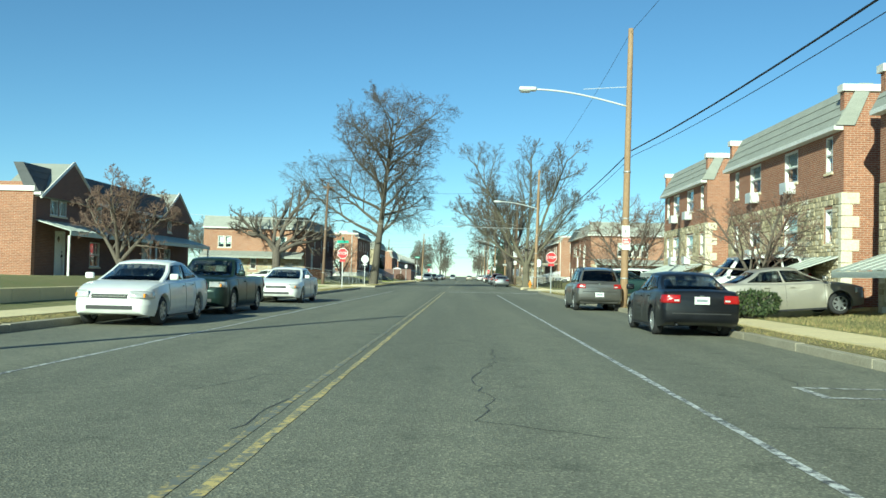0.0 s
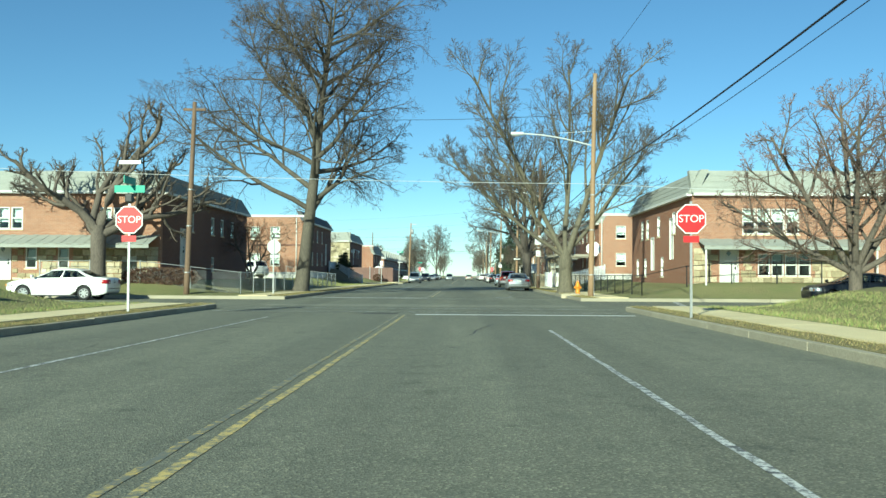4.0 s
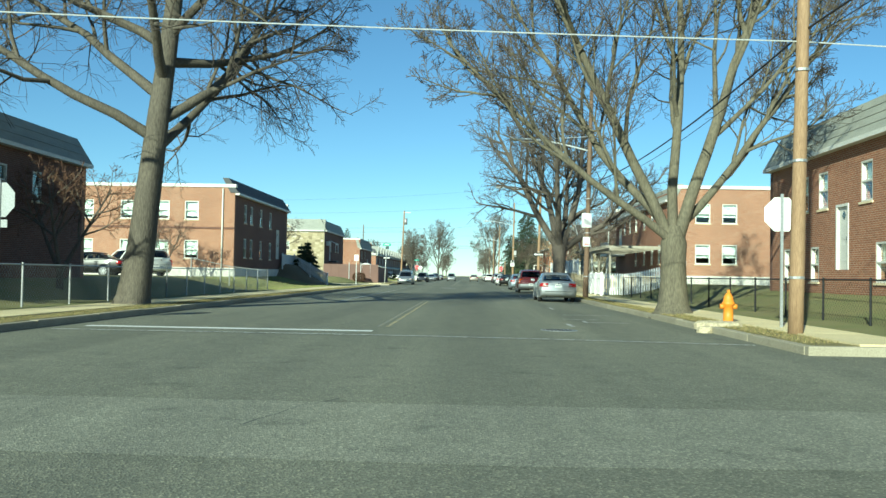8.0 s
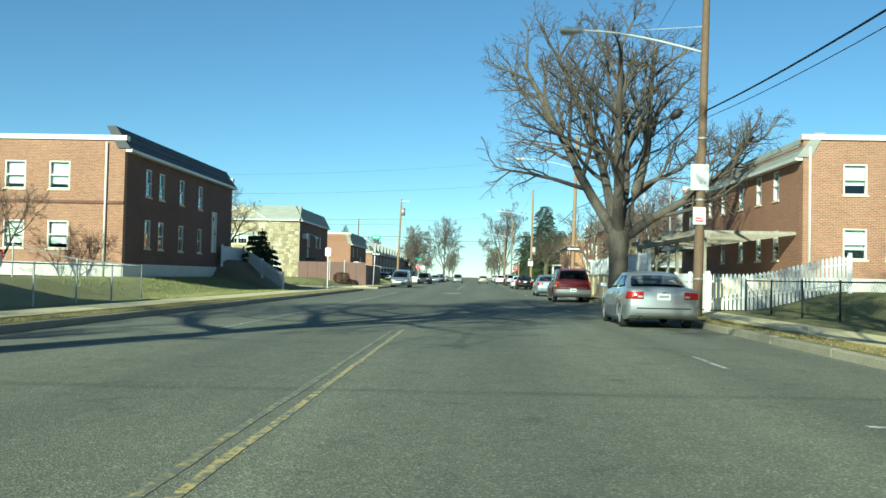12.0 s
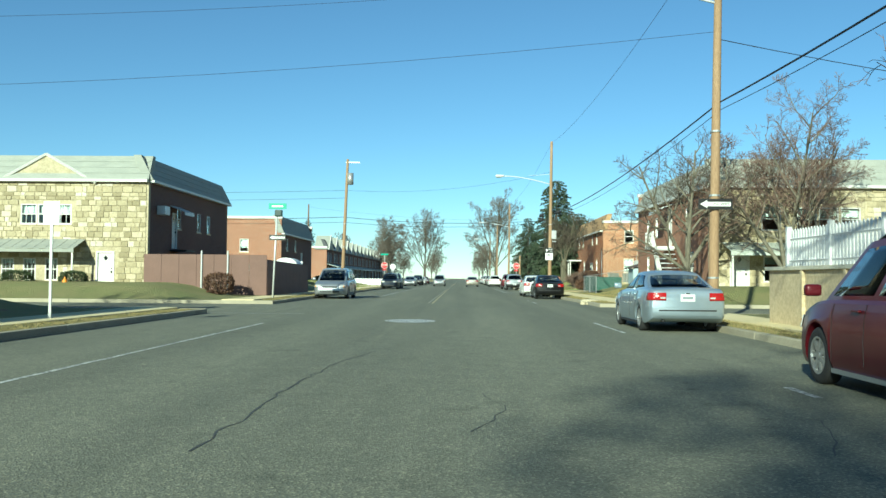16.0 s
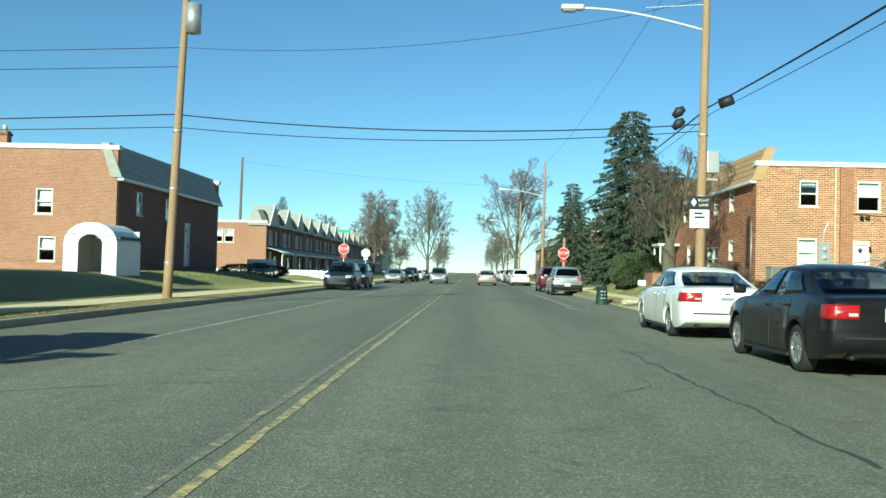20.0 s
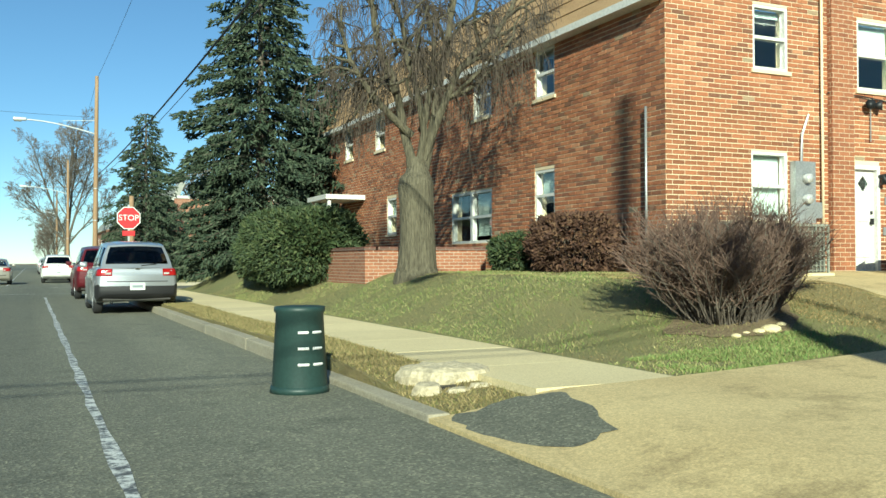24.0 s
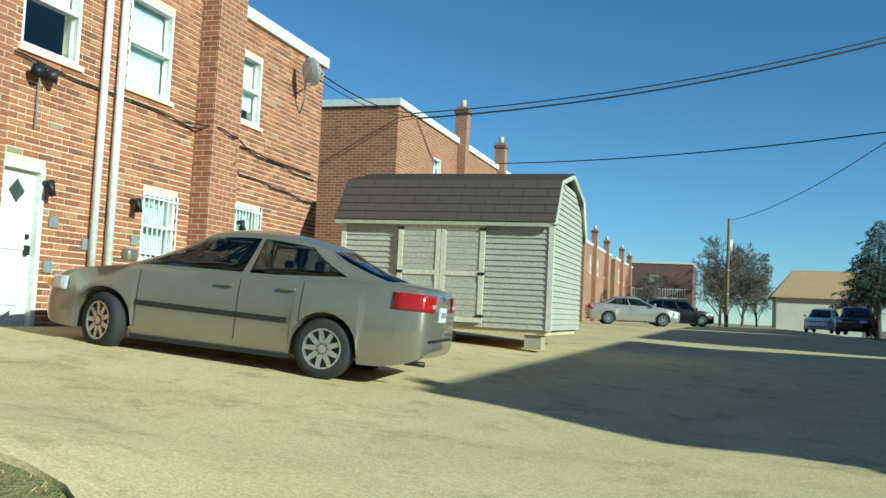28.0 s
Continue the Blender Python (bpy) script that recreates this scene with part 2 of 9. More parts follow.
M["shingle_grey"] = mottled("grey_shingle", (0.26, 0.27, 0.24), (0.38, 0.385, 0.34), 30.0, 1.0, 0.9, 0, 0.5, 0.01, (1, 1, 4))
M["shingle_dark"] = mottled("dark_shingle", (0.075, 0.078, 0.085), (0.115, 0.118, 0.125), 30.0, 1.0, 0.9, 0, 0.5, 0.01, (1, 1, 4))
M["shingle_tan"] = mottled("tan_shingle", (0.36, 0.225, 0.115), (0.47, 0.31, 0.165), 25.0, 1.3, 0.9, 0, 0.6, 0.012, (1, 1, 4))
M["shingle_brown"] = island_mat("brown_shingle", [(0.0, (0.065, 0.048, 0.042)), (0.5, (0.095, 0.07, 0.06)), (1.0, (0.13, 0.10, 0.085))], 0.9, 40.0, 0.5, 0.004)
M["roof_flat"] = mottled("flat_roof", (0.20, 0.20, 0.19), (0.32, 0.31, 0.29), 20.0, 0.6, 0.9)
M["white_trim"] = mottled("white_trim", (0.62, 0.605, 0.56), (0.72, 0.71, 0.67), 20.0, 1.5, 0.5, 0, 0.1, 0.004)
M["cream"] = mottled("cream_paint", (0.56, 0.52, 0.41), (0.66, 0.62, 0.50), 20.0, 1.5, 0.6, 0, 0.1, 0.004)
M["siding"] = mottled("cream_siding", (0.37, 0.36, 0.285), (0.45, 0.44, 0.355), 20.0, 1.5, 0.6, 0, 0.1, 0.004)
M["blind"] = mottled("window_blind", (0.31, 0.37, 0.34), (0.40, 0.46, 0.42), 6.0, 1.0, 0.8, 0, 0.0, 0.0, (1, 1, 20))
M["room_dark"] = plain("dark_room", (0.045, 0.045, 0.05), 0.9)
M["awning"] = mottled("aluminium_awning", (0.40, 0.43, 0.38), (0.52, 0.55, 0.50), 20.0, 1.0, 0.5, 0.1, 0.1)
M["metal_grey"] = mottled("galvanised", (0.36, 0.37, 0.37), (0.48, 0.49, 0.49), 30.0, 2.0, 0.45, 0.6, 0.15, 0.003)
M["metal_pale"] = mottled("pale_painted_steel", (0.56, 0.57, 0.56), (0.68, 0.69, 0.68), 30.0, 2.0, 0.4, 0.2, 0.1, 0.003)
M["iron"] = plain("black_iron", (0.025, 0.026, 0.028), 0.5, 0.4)
M["cable"] = plain("black_cable", (0.018, 0.018, 0.02), 0.6)
M["ac_grey"] = plain("grey_enamel", (0.25, 0.26, 0.22), 0.6)
M["coil_fins"] = mottled("dusty_coil_fins", (0.09, 0.09, 0.08), (0.16, 0.155, 0.13), 60.0, 3.0, 0.8, 0.2, 0.3, 0.004)
M["pole_wood"] = mottled("pole_wood", (0.235, 0.145, 0.08), (0.38, 0.255, 0.15), 14.0, 1.0, 0.85, 0, 0.5, 0.01, (6, 6, 0.5))
M["pole_dark"] = mottled("weathered_pole_wood", (0.12, 0.075, 0.05), (0.21, 0.14, 0.09), 14.0, 1.0, 0.85, 0, 0.5, 0.01, (6, 6, 0.5))
M["bark"] = mottled("grey_bark", (0.068, 0.058, 0.046), (0.145, 0.126, 0.096), 9.0, 0.8, 0.9, 0, 0.9, 0.03, (3, 3, 0.7))
M["bark_dark"] = mottled("dark_bark", (0.085, 0.07, 0.058), (0.17, 0.14, 0.11), 10.0, 1.0, 0.9, 0, 0.9, 0.03, (3, 3, 0.7))
M["bark_weathered"] = mottled("weathered_bark", (0.06, 0.052, 0.034), (0.17, 0.15, 0.10), 9.0, 2.0, 0.95, 0, 1.0, 0.06, (3, 3, 0.5))
M["bark_grey"] = mottled("pale_grey_bark", (0.095, 0.085, 0.062), (0.22, 0.195, 0.145), 7.0, 1.2, 0.9, 0, 0.9, 0.04, (2, 2, 0.6))
M["bark_olive"] = mottled("olive_bark", (0.085, 0.074, 0.053), (0.18, 0.16, 0.11), 8.0, 0.9, 0.9, 0, 0.9, 0.03, (3, 3, 0.7))
M["bark_pale"] = mottled("pale_bark", (0.30, 0.26, 0.19), (0.46, 0.42, 0.33), 6.0, 0.8, 0.9, 0, 0.6, 0.02)
M["twig"] = plain("twig", (0.085, 0.066, 0.05), 0.9)
M["twig_grey"] = plain("grey_twig", (0.15, 0.125, 0.10), 0.9)
M["twig_red"] = plain("reddish_twig", (0.165, 0.105, 0.08), 0.9)
M["needle"] = island_mat("needles", [(0.0, (0.026, 0.046, 0.026)), (0.6, (0.055, 0.082, 0.045)), (1.0, (0.105, 0.13, 0.08))], 0.85, 8.0, 0.2)
M["leaf_dark"] = island_mat("evergreen_leaf", [(0.0, (0.022, 0.040, 0.014)), (0.6, (0.05, 0.078, 0.025)), (1.0, (0.10, 0.12, 0.045))], 0.7, 8.0, 0.2)
M["leaf_brown"] = island_mat("brown_leaf", [(0.0, (0.07, 0.035, 0.025)), (0.6, (0.13, 0.065, 0.04)), (1.0, (0.19, 0.11, 0.06))], 0.85, 8.0, 0.2)
M["stop_red"] = plain("stop_red", (0.55, 0.022, 0.03), 0.4)
M["sign_white"] = plain("sign_white", (0.78, 0.78, 0.76), 0.4)
M["sign_black"] = plain("sign_black", (0.02, 0.02, 0.02), 0.4)
M["sign_green"] = plain("sign_green", (0.02, 0.33, 0.22), 0.4)
M["hydrant"] = plain("hydrant_orange", (0.75, 0.27, 0.03), 0.5)
M["bin_green"] = plain("bin_green", (0.022, 0.05, 0.045), 0.5)
M["tyre"] = plain("tyre_rubber", (0.022, 0.022, 0.023), 0.8)
M["rim"] = plain("alloy_rim", (0.55, 0.56, 0.57), 0.3, 0.8)
M["black_trim"] = plain("black_plastic", (0.018, 0.018, 0.02), 0.5)
M["chrome"] = plain("chrome", (0.7, 0.7, 0.7), 0.15, 1.0)
M["tail_red"] = plain("tail_lamp", (0.32, 0.010, 0.012), 0.15)
M["lamp_clear"] = plain("clear_lamp", (0.62, 0.62, 0.60), 0.12, 0.3)
M["amber"] = plain("amber_lamp", (0.65, 0.26, 0.03), 0.2)
M["plate"] = plain("number_plate", (0.70, 0.72, 0.70), 0.4)
M["plate_bar"] = plain("plate_bar", (0.22, 0.26, 0.28), 0.5)
M["tail_orange"] = plain("tail_lamp_orange", (0.62, 0.10, 0.02), 0.2)
M["seat_cloth"] = plain("seat_cloth", (0.06, 0.058, 0.055), 0.9)
M["glass"] = glass_mat("window_glass", (0.80, 0.86, 0.86))
M["car_glass"] = glass_mat("car_glass", (0.36, 0.41, 0.41))
M["privacy_glass"] = glass_mat("privacy_glass", (0.05, 0.055, 0.06))
M["fence_brown"] = mottled("brown_fence", (0.13, 0.07, 0.055), (0.19, 0.105, 0.085), 20.0, 1.0, 0.7, 0, 0.2, 0.004)
M["fence_white"] = mottled("white_vinyl", (0.72, 0.72, 0.72), (0.80, 0.80, 0.80), 20.0, 1.0, 0.5, 0, 0.1, 0.003)
M["wood_tan"] = mottled("tan_panel", (0.50, 0.40, 0.25), (0.60, 0.50, 0.33), 12.0, 1.0, 0.8, 0, 0.3, 0.006)
M["old_wood"] = mottled("weathered_timber", (0.30, 0.27, 0.21), (0.42, 0.38, 0.31), 12.0, 1.0, 0.85, 0, 0.4, 0.006)
M["shed_blue"] = plain("pale_blue_panel", (0.38, 0.47, 0.50), 0.6)
M["green_mesh"] = plain("green_windscreen", (0.03, 0.10, 0.075), 0.8)
M["foundation"] = mottled("white_foundation", (0.60, 0.58, 0.52), (0.72, 0.70, 0.64), 15.0, 1.0, 0.8)


# ---- helpers for meshes ----
def thing(name, loc=(0, 0, 0), rz=0.0, label="", category="", group="", kind=""):
    ob = new(name)
    ob.empty_display_size = 0.2
    ob.location, ob.rotation_euler = loc, (0, 0, radians(rz))
    return tagged(ob, label, category, group, kind)


def to_mesh(name, bm, mat, smooth=False):
    me = bpy.data.meshes.new(name)
    bmesh.ops.recalc_face_normals(bm, faces=bm.faces)
    bm.to_mesh(me)
    bm.free()
    me.materials.append(mat)
    if smooth:
        me.polygons.foreach_set("use_smooth", [True] * len(me.polygons))
    return me


def part(name, bm, mat, parent, label="", smooth=False, world_space=False):
    """Links bm as ONE mesh object under parent. world_space: bm is in world metres and the thing is unturned."""
    if world_space:
        o, off = parent, Vector()
        while o is not None:
            off += o.location
            o = o.parent
        bmesh.ops.translate(bm, verts=bm.verts, vec=-off)
    ob = new(name, to_mesh(name, bm, mat, smooth))
    ob.parent = parent
    return tagged(ob, label)


def struct(name, bm, mat, label="", category="", kind="structure", smooth=False):
    ob = new(name, to_mesh(name, bm, mat, smooth))
    if smooth:
        ob.data.set_sharp_from_angle(angle=radians(35))
    return tagged(ob, label, category, "", kind)


def raw(name, verts, faces, mat, smooth=False):
    me = bpy.data.meshes.new(name)
    me.from_pydata(verts, [], faces)
    me.materials.append(mat)
    if smooth:
        me.polygons.foreach_set("use_smooth", [True] * len(me.polygons))
    return me


def box(bm, x0, x1, y0, y1, z0, z1, bev=0.0):
    vs = [bm.verts.new(p) for p in ((x0, y0, z0), (x1, y0, z0), (x1, y1, z0), (x0, y1, z0), (x0, y0, z1), (x1, y0, z1), (x1, y1, z1), (x0, y1, z1))]
    fs = [bm.faces.new([vs[i] for i in q]) for q in ((0, 3, 2, 1), (4, 5, 6, 7), (0, 1, 5, 4), (1, 2, 6, 5), (2, 3, 7, 6), (3, 0, 4, 7))]
    if bev:
        es = list({e for f in fs for e in f.edges})
        bmesh.ops.bevel(bm, geom=es, offset=bev, segments=2, affect="EDGES", profile=0.6)
    return vs


def boxed(*a, bev=0.0):
    bm = bmesh.new()
    box(bm, *a, bev=bev)
    return bm


def prism(bm, pts, axis, a, b):
    """Extrudes a closed outline along an axis: 'x' takes (y, z) points, 'y' (x, z), 'z' (x, y)."""
    def at(p, v):
        return {"x": (v, p[0], p[1]), "y": (p[0], v, p[1]), "z": (p[0], p[1], v)}[axis]
    lo, hi = [bm.verts.new(at(p, a)) for p in pts], [bm.verts.new(at(p, b)) for p in pts]
    bm.faces.new(lo)
    bm.faces.new(hi[::-1])
    for i in range(len(pts)):
        j = (i + 1) % len(pts)
        bm.faces.new((lo[i], lo[j], hi[j], hi[i]))


def tube(bm, pts, radii, sides=6, cap=True):
    """A tapered tube along points."""
    pts = [Vector(p) for p in pts]
    rings, up = [], Vector((0.31, 0.2, 0.93))
    for i, p in enumerate(pts):
        d = (pts[min(i + 1, len(pts) - 1)] - pts[max(i - 1, 0)]).normalized()
        u = d.cross(up)
        u = u.normalized() if u.length > 1e-3 else Vector((1, 0, 0))
        v = d.cross(u)
        r = radii[i] if isinstance(radii, (list, tuple)) else radii
        rings.append([bm.verts.new(p + (u * math.cos(k * math.tau / sides) + v * math.sin(k * math.tau / sides)) * r) for k in range(sides)])
    for a, b in zip(rings, rings[1:]):
        for k in range(sides):
            bm.faces.new((a[k], a[(k + 1) % sides], b[(k + 1) % sides], b[k]))
    if cap:
        bm.faces.new(rings[0][::-1])
        bm.faces.new(rings[-1])


def tubed(pts, radii, sides=6):
    bm = bmesh.new()
    tube(bm, pts, radii, sides)
    return bm


def cyl(bm, c, r, z0, z1, sides=16, r1=None):
    tube(bm, [(c[0], c[1], z0), (c[0], c[1], z1)], [r, r if r1 is None else r1], sides)


def text_mesh(words, size, mat, name):
    cu = bpy.data.curves.new(name, "FONT")
    cu.body, cu.size, cu.align_x, cu.align_y, cu.extrude = words, size, "CENTER", "CENTER", 0.002
    tmp = bpy.data.objects.new(name, cu)
    me = bpy.data.meshes.new_from_object(tmp)
    me.name = name
    bpy.data.objects.remove(tmp)
    me.materials.clear()
    me.materials.append(mat)
    return me


RNG = random.Random(7)

# ---- ground heights ----
KL, KR = -6.8, 7.4            # kerb lines
CROSS = ((61.2, 73.4), (146.5, 157.0), (226.0, 237.0))   # cross streets
ALLEY = (188.0, 195.8)


def smooth(a, b, v):
    t = min(1.0, max(0.0, (v - a) / (b - a)))
    return t * t * (3 - 2 * t)


def off_street(y):
    """0 at the edge of a cross street, 1 three metres away from it."""
    d = min(max(a - y, y - b, 0.0) for a, b in CROSS)
    return smooth(0.0, 3.2, d)


def ground_z(x, y):
    """Height of the lots beside the road."""
    f = off_street(y)
    if x > 0:
        dip = smooth(44.4, 45.2, y) * (1 - smooth(47.0, 48.6, y))  # the drive between the twin houses
        dip = max(dip, .46 * smooth(12.5, 14.0, y) * (1 - smooth(24.2, 26.0, y)))
        z = 0.15 + (0.05 * smooth(KR, 10.4, x) + 0.72 * smooth(10.6, 14.6, x) * (1 - dip * (1 - smooth(15.6, 17.5, x)))) * f
        if 195.5 < y < 226:
            up = smooth(195.5, 201.5, y)
            z = z * (1 - up) + up * (0.15 + (0.04 + 0.76 * smooth(9.7, 11.7, x)) * f)
        if 180 < y < 204:
            a = 0.15 * smooth(KR, KR + 1.2, x) + 0.021 * max(0.0, min(x, 50.0) - 8.6)
            a += max(0.0, 0.95 - a) * smooth(193.5, 203.5, y) * smooth(8.5, 15.0, x)
            w = smooth(186.0, 190.0, y) * (1 - smooth(195.5, 198.6, y) * (1 - smooth(13.5, 16.0, x)))
            z = z * (1 - w) + a * w
        return z
    return 0.15 + (0.05 * smooth(-KL, 10.0, -x) + 0.65 * smooth(10.4, 14.0, -x)) * f


def lawn_z(x, y):
    return ground_z(x, y) + 0.03 * noise.noise(Vector((x * 0.7, y * 0.7, 3.0)))


def skirt(bm, depth=0.35):
    """Turns the rim of a ground sheet down into the earth."""
    rim = [e for e in bm.edges if e.is_boundary]
    ext = bmesh.ops.extrude_edge_only(bm, edges=rim)["geom"]
    for v in ext:
        if isinstance(v, bmesh.types.BMVert):
            v.co.z -= depth


def sheet(name, x0, x1, y0, y1, nx, ny, mat, label, category, lift=0.0, zfun=ground_z, kind="structure", jitter=0.0):
    bm = bmesh.new()
    rows = []
    for j in range(ny + 1):
        y = y0 + (y1 - y0) * j / ny
        rows.append([bm.verts.new((x, y, zfun(x, y) + lift + jitter * noise.noise(Vector((x * 0.7, y * 0.7, 3.0))))) for x in (x0 + (x1 - x0) * i / nx for i in range(nx + 1))])
    for a, b in zip(rows, rows[1:]):
        for i in range(nx):
            bm.faces.new((a[i], a[i + 1], b[i + 1], b[i]))
    skirt(bm)
    return struct(name, bm, mat, label, category, kind, True)


struct("ground", boxed(-900, 900, -300, 2400, -0.6, -0.05), M["earth"], "bare brown earth that runs out to the horizon", "ground")
struct("road", boxed(KL, KR, -120, 900, -0.3, 0.0), M["asphalt"], "grey worn asphalt of a straight city street", "road")
for k, (a, b) in enumerate(CROSS):
    struct("road_cross", boxed(-300, KL - 0.004, a, b, -0.3, 0.0), M["asphalt"], "grey asphalt of a side street", "road")
    struct("road_cross", boxed(KR + 0.004, 300, a, b, -0.3, 0.0), M["asphalt"], "grey asphalt of a side street", "road")


def spans(side):
    edges = [-120.0]
    for a, b in CROSS:
        edges += [a, b]
    edges.append(900.0)
    out = [(edges[i], edges[i + 1]) for i in range(0, len(edges), 2)]
    if side > 0:
        res = []
        for a, b in out:
            if a < ALLEY[0] < b:
                res += [(a, ALLEY[0]), (ALLEY[1], b)]
            else:
                res.append((a, b))
        return res
    return out


for side in (-1, 1):
    for a, b in spans(side):
        k = KR if side > 0 else KL
        lo, hi = (k, k + 0.18) if side > 0 else (k - 0.18, k)
        near = a < 240
        kb = thing("kerb", (0.5 * (lo + hi), a, 0), 0, "weathered concrete kerb along the road", "kerb", "", "structure")
        ys = [a]
        while ys[-1] < min(b, 250) - 0.1:
            ys.append(min(ys[-1] + 3.0, min(b, 250)))
        if b > 250:
            ys.append(b)
        for y0, y1 in zip(ys, ys[1:]):
            bm = boxed(lo, hi, y0 + 0.006, y1 - 0.006, -0.2, (0.06 if a == ALLEY[1] and y0 == a else 0.15) + RNG.uniform(-0.012, 0.008), bev=0.02 if near else 0)
            part("kerb_stone", bm, M["kerb"], kb, "", False, True)
        # verge, pavement and lawn
        s = 1 if side > 0 else -1
        v0, v1 = (k + 0.18 * s), (k + 0.9 * s)
        p0, p1 = v1, (k + 2.32 * s)
        step = max(1, int((b - a) / (1.0 if near else 20)))
        for nm, xa, xb, mt, lab, cat, lift, nx in (("verge", v0, v1, M["verge"], "dry yellow grass verge along the kerb", "verge", 0.0, 4),
                                                  ("lawn", p1, k + 60 * s, M["grass"], "patchy winter lawn that slopes up to the houses", "lawn", 0.0, 60)):
            sheet(nm, min(xa, xb), max(xa, xb), a, b, nx * (5 if a == ALLEY[1] else 1), step * (3 if a == ALLEY[1] else 1), mt, lab, cat, lift, jitter=0.03)
        pv = thing("pavement", ((p0 + p1) / 2, a, 0), 0, "pale concrete pavement slabs with open joints", "pavement", "", "structure")
        y, ylim = a, min(b, 250)
        while y < ylim - 0.2:
            y1 = min(y + 1.5, ylim)
            bm = boxed(min(p0, p1), max(p0, p1), y + 0.003, y1 - 0.003, -0.2, 0.19 + RNG.uniform(-0.0012, 0.0012))
            part("slab", bm, M["concrete"], pv, "", False, True)
            y = y1
        if b > 250:
            part("slab", boxed(min(p0, p1), max(p0, p1), max(a, 250), b, -0.2, 0.19), M["concrete"], pv, "", False, True)
# the paved alley between the houses, and the drive that widens out to the brick house
sheet("alley_apron", KR + 0.004, 24.0, ALLEY[0], ALLEY[1], 70, 24, M["drive"], "worn concrete apron that climbs from the road into the alley", "driveway", 0.03)
sheet("alley", 24.004, 150, ALLEY[0], ALLEY[1], 90, 24, M["drive"], "old grey paving of the alley between the houses", "driveway", 0.03)


def lerp_table(tab, s):
    for (a, va), (b, vb) in zip(tab, tab[1:]):
        if s <= b:
            t = (s - a) / (b - a) if b > a else 0
            return va + (vb - va) * t
    return tab[-1][1]


def drive_edge(y):
    return lerp_table([(195.8, 13.45), (196.7, 14.05), (197.4, 13.95), (198.5, 14.15), (200.2, 14.95), (202.4, 15.6)], y)


bm = bmesh.new()
rows = []
for j in range(25):
    y = 195.8 + 6.4 * j / 24
    rows.append([bm.verts.new((x, y, ground_z(x, y) + 0.03)) for x in (drive_edge(y) + (130 - drive_edge(y)) * (i / 80) ** 2 for i in range(81))])
for a, b in zip(rows, rows[1:]):
    for i in range(80):
        bm.faces.new((a[i], a[i + 1], b[i + 1], b[i]))
skirt(bm, 0.2)
struct("driveway", bm, M["drive"], "pale concrete drive beside the brick house", "driveway", smooth=True)

# kerbs along the cross streets
for a, b in CROSS:
    for yk in ((a, a + 0.18), (b - 0.18, b)):
        for s in (-1, 1):
            k = KR if s > 0 else KL
            kb = thing("kerb", (k, yk[0], 0), 0, "weathered concrete kerb along a side street", "kerb", "", "structure")
            for i in range(5):
                x0, x1 = k + s * (0.006 + i * 9.0), k + s * (i + 1) * 9.0
                part("kerb_stone", boxed(min(x0, x1), max(x0, x1) - 0.006, yk[0], yk[1], -0.2, 0.155, bev=0.02), M["kerb"], kb, "", False, True)


# ---- buildings ----
class Face:
    """A wall plane: origin, direction along it and outward normal."""
    def __init__(self, o, u, n):
        self.o, self.u, self.n = Vector(o), Vector(u), Vector(n)

    def at(self, u, z, d=0.0):
        return self.o + self.u * u + Vector((0, 0, z)) + self.n * d

    def slab(self, bm, u0, u1, z0, z1, d0, d1):
        vs = [bm.verts.new(self.at(u, z, d)) for d in (d0, d1) for u, z in ((u0, z0), (u1, z0), (u1, z1), (u0, z1))]
        for q in ((0, 1, 2, 3), (7, 6, 5, 4), (0, 4, 5, 1), (1, 5, 6, 2), (2, 6, 7, 3), (3, 7, 4, 0)):
            bm.faces.new([vs[i] for i in q])


def face_of(x0, x1, y0, y1, z, side):
    return {"S": Face((x0, y0, z), (1, 0, 0), (0, -1, 0)), "N": Face((x1, y1, z), (-1, 0, 0), (0, 1, 0)),
            "W": Face((x0, y1, z), (0, -1, 0), (-1, 0, 0)), "E": Face((x1, y0, z), (0, 1, 0), (1, 0, 0))}[side]


def wall_cells(bm, f, length, h, holes, thick=0.3, z0=0.0):
    """A wall with through openings; holes are (u, z, w, h)."""
    us = sorted({0.0, length, *[a for q in holes for a in (q[0], q[0] + q[2])]})
    zs = sorted({z0, h, *[a for q in holes for a in (q[1], q[1] + q[3])]})
    for ua, ub in zip(us, us[1:]):
        for za, zb in zip(zs, zs[1:]):
            cu, cz = (ua + ub) / 2, (za + zb) / 2
            if cz > z0 and not any(q[0] < cu < q[0] + q[2] and q[1] < cz < q[1] + q[3] for q in holes):
                f.slab(bm, ua, ub, za, zb, -thick, 0)
    bmesh.ops.remove_doubles(bm, verts=bm.verts, dist=0.001)


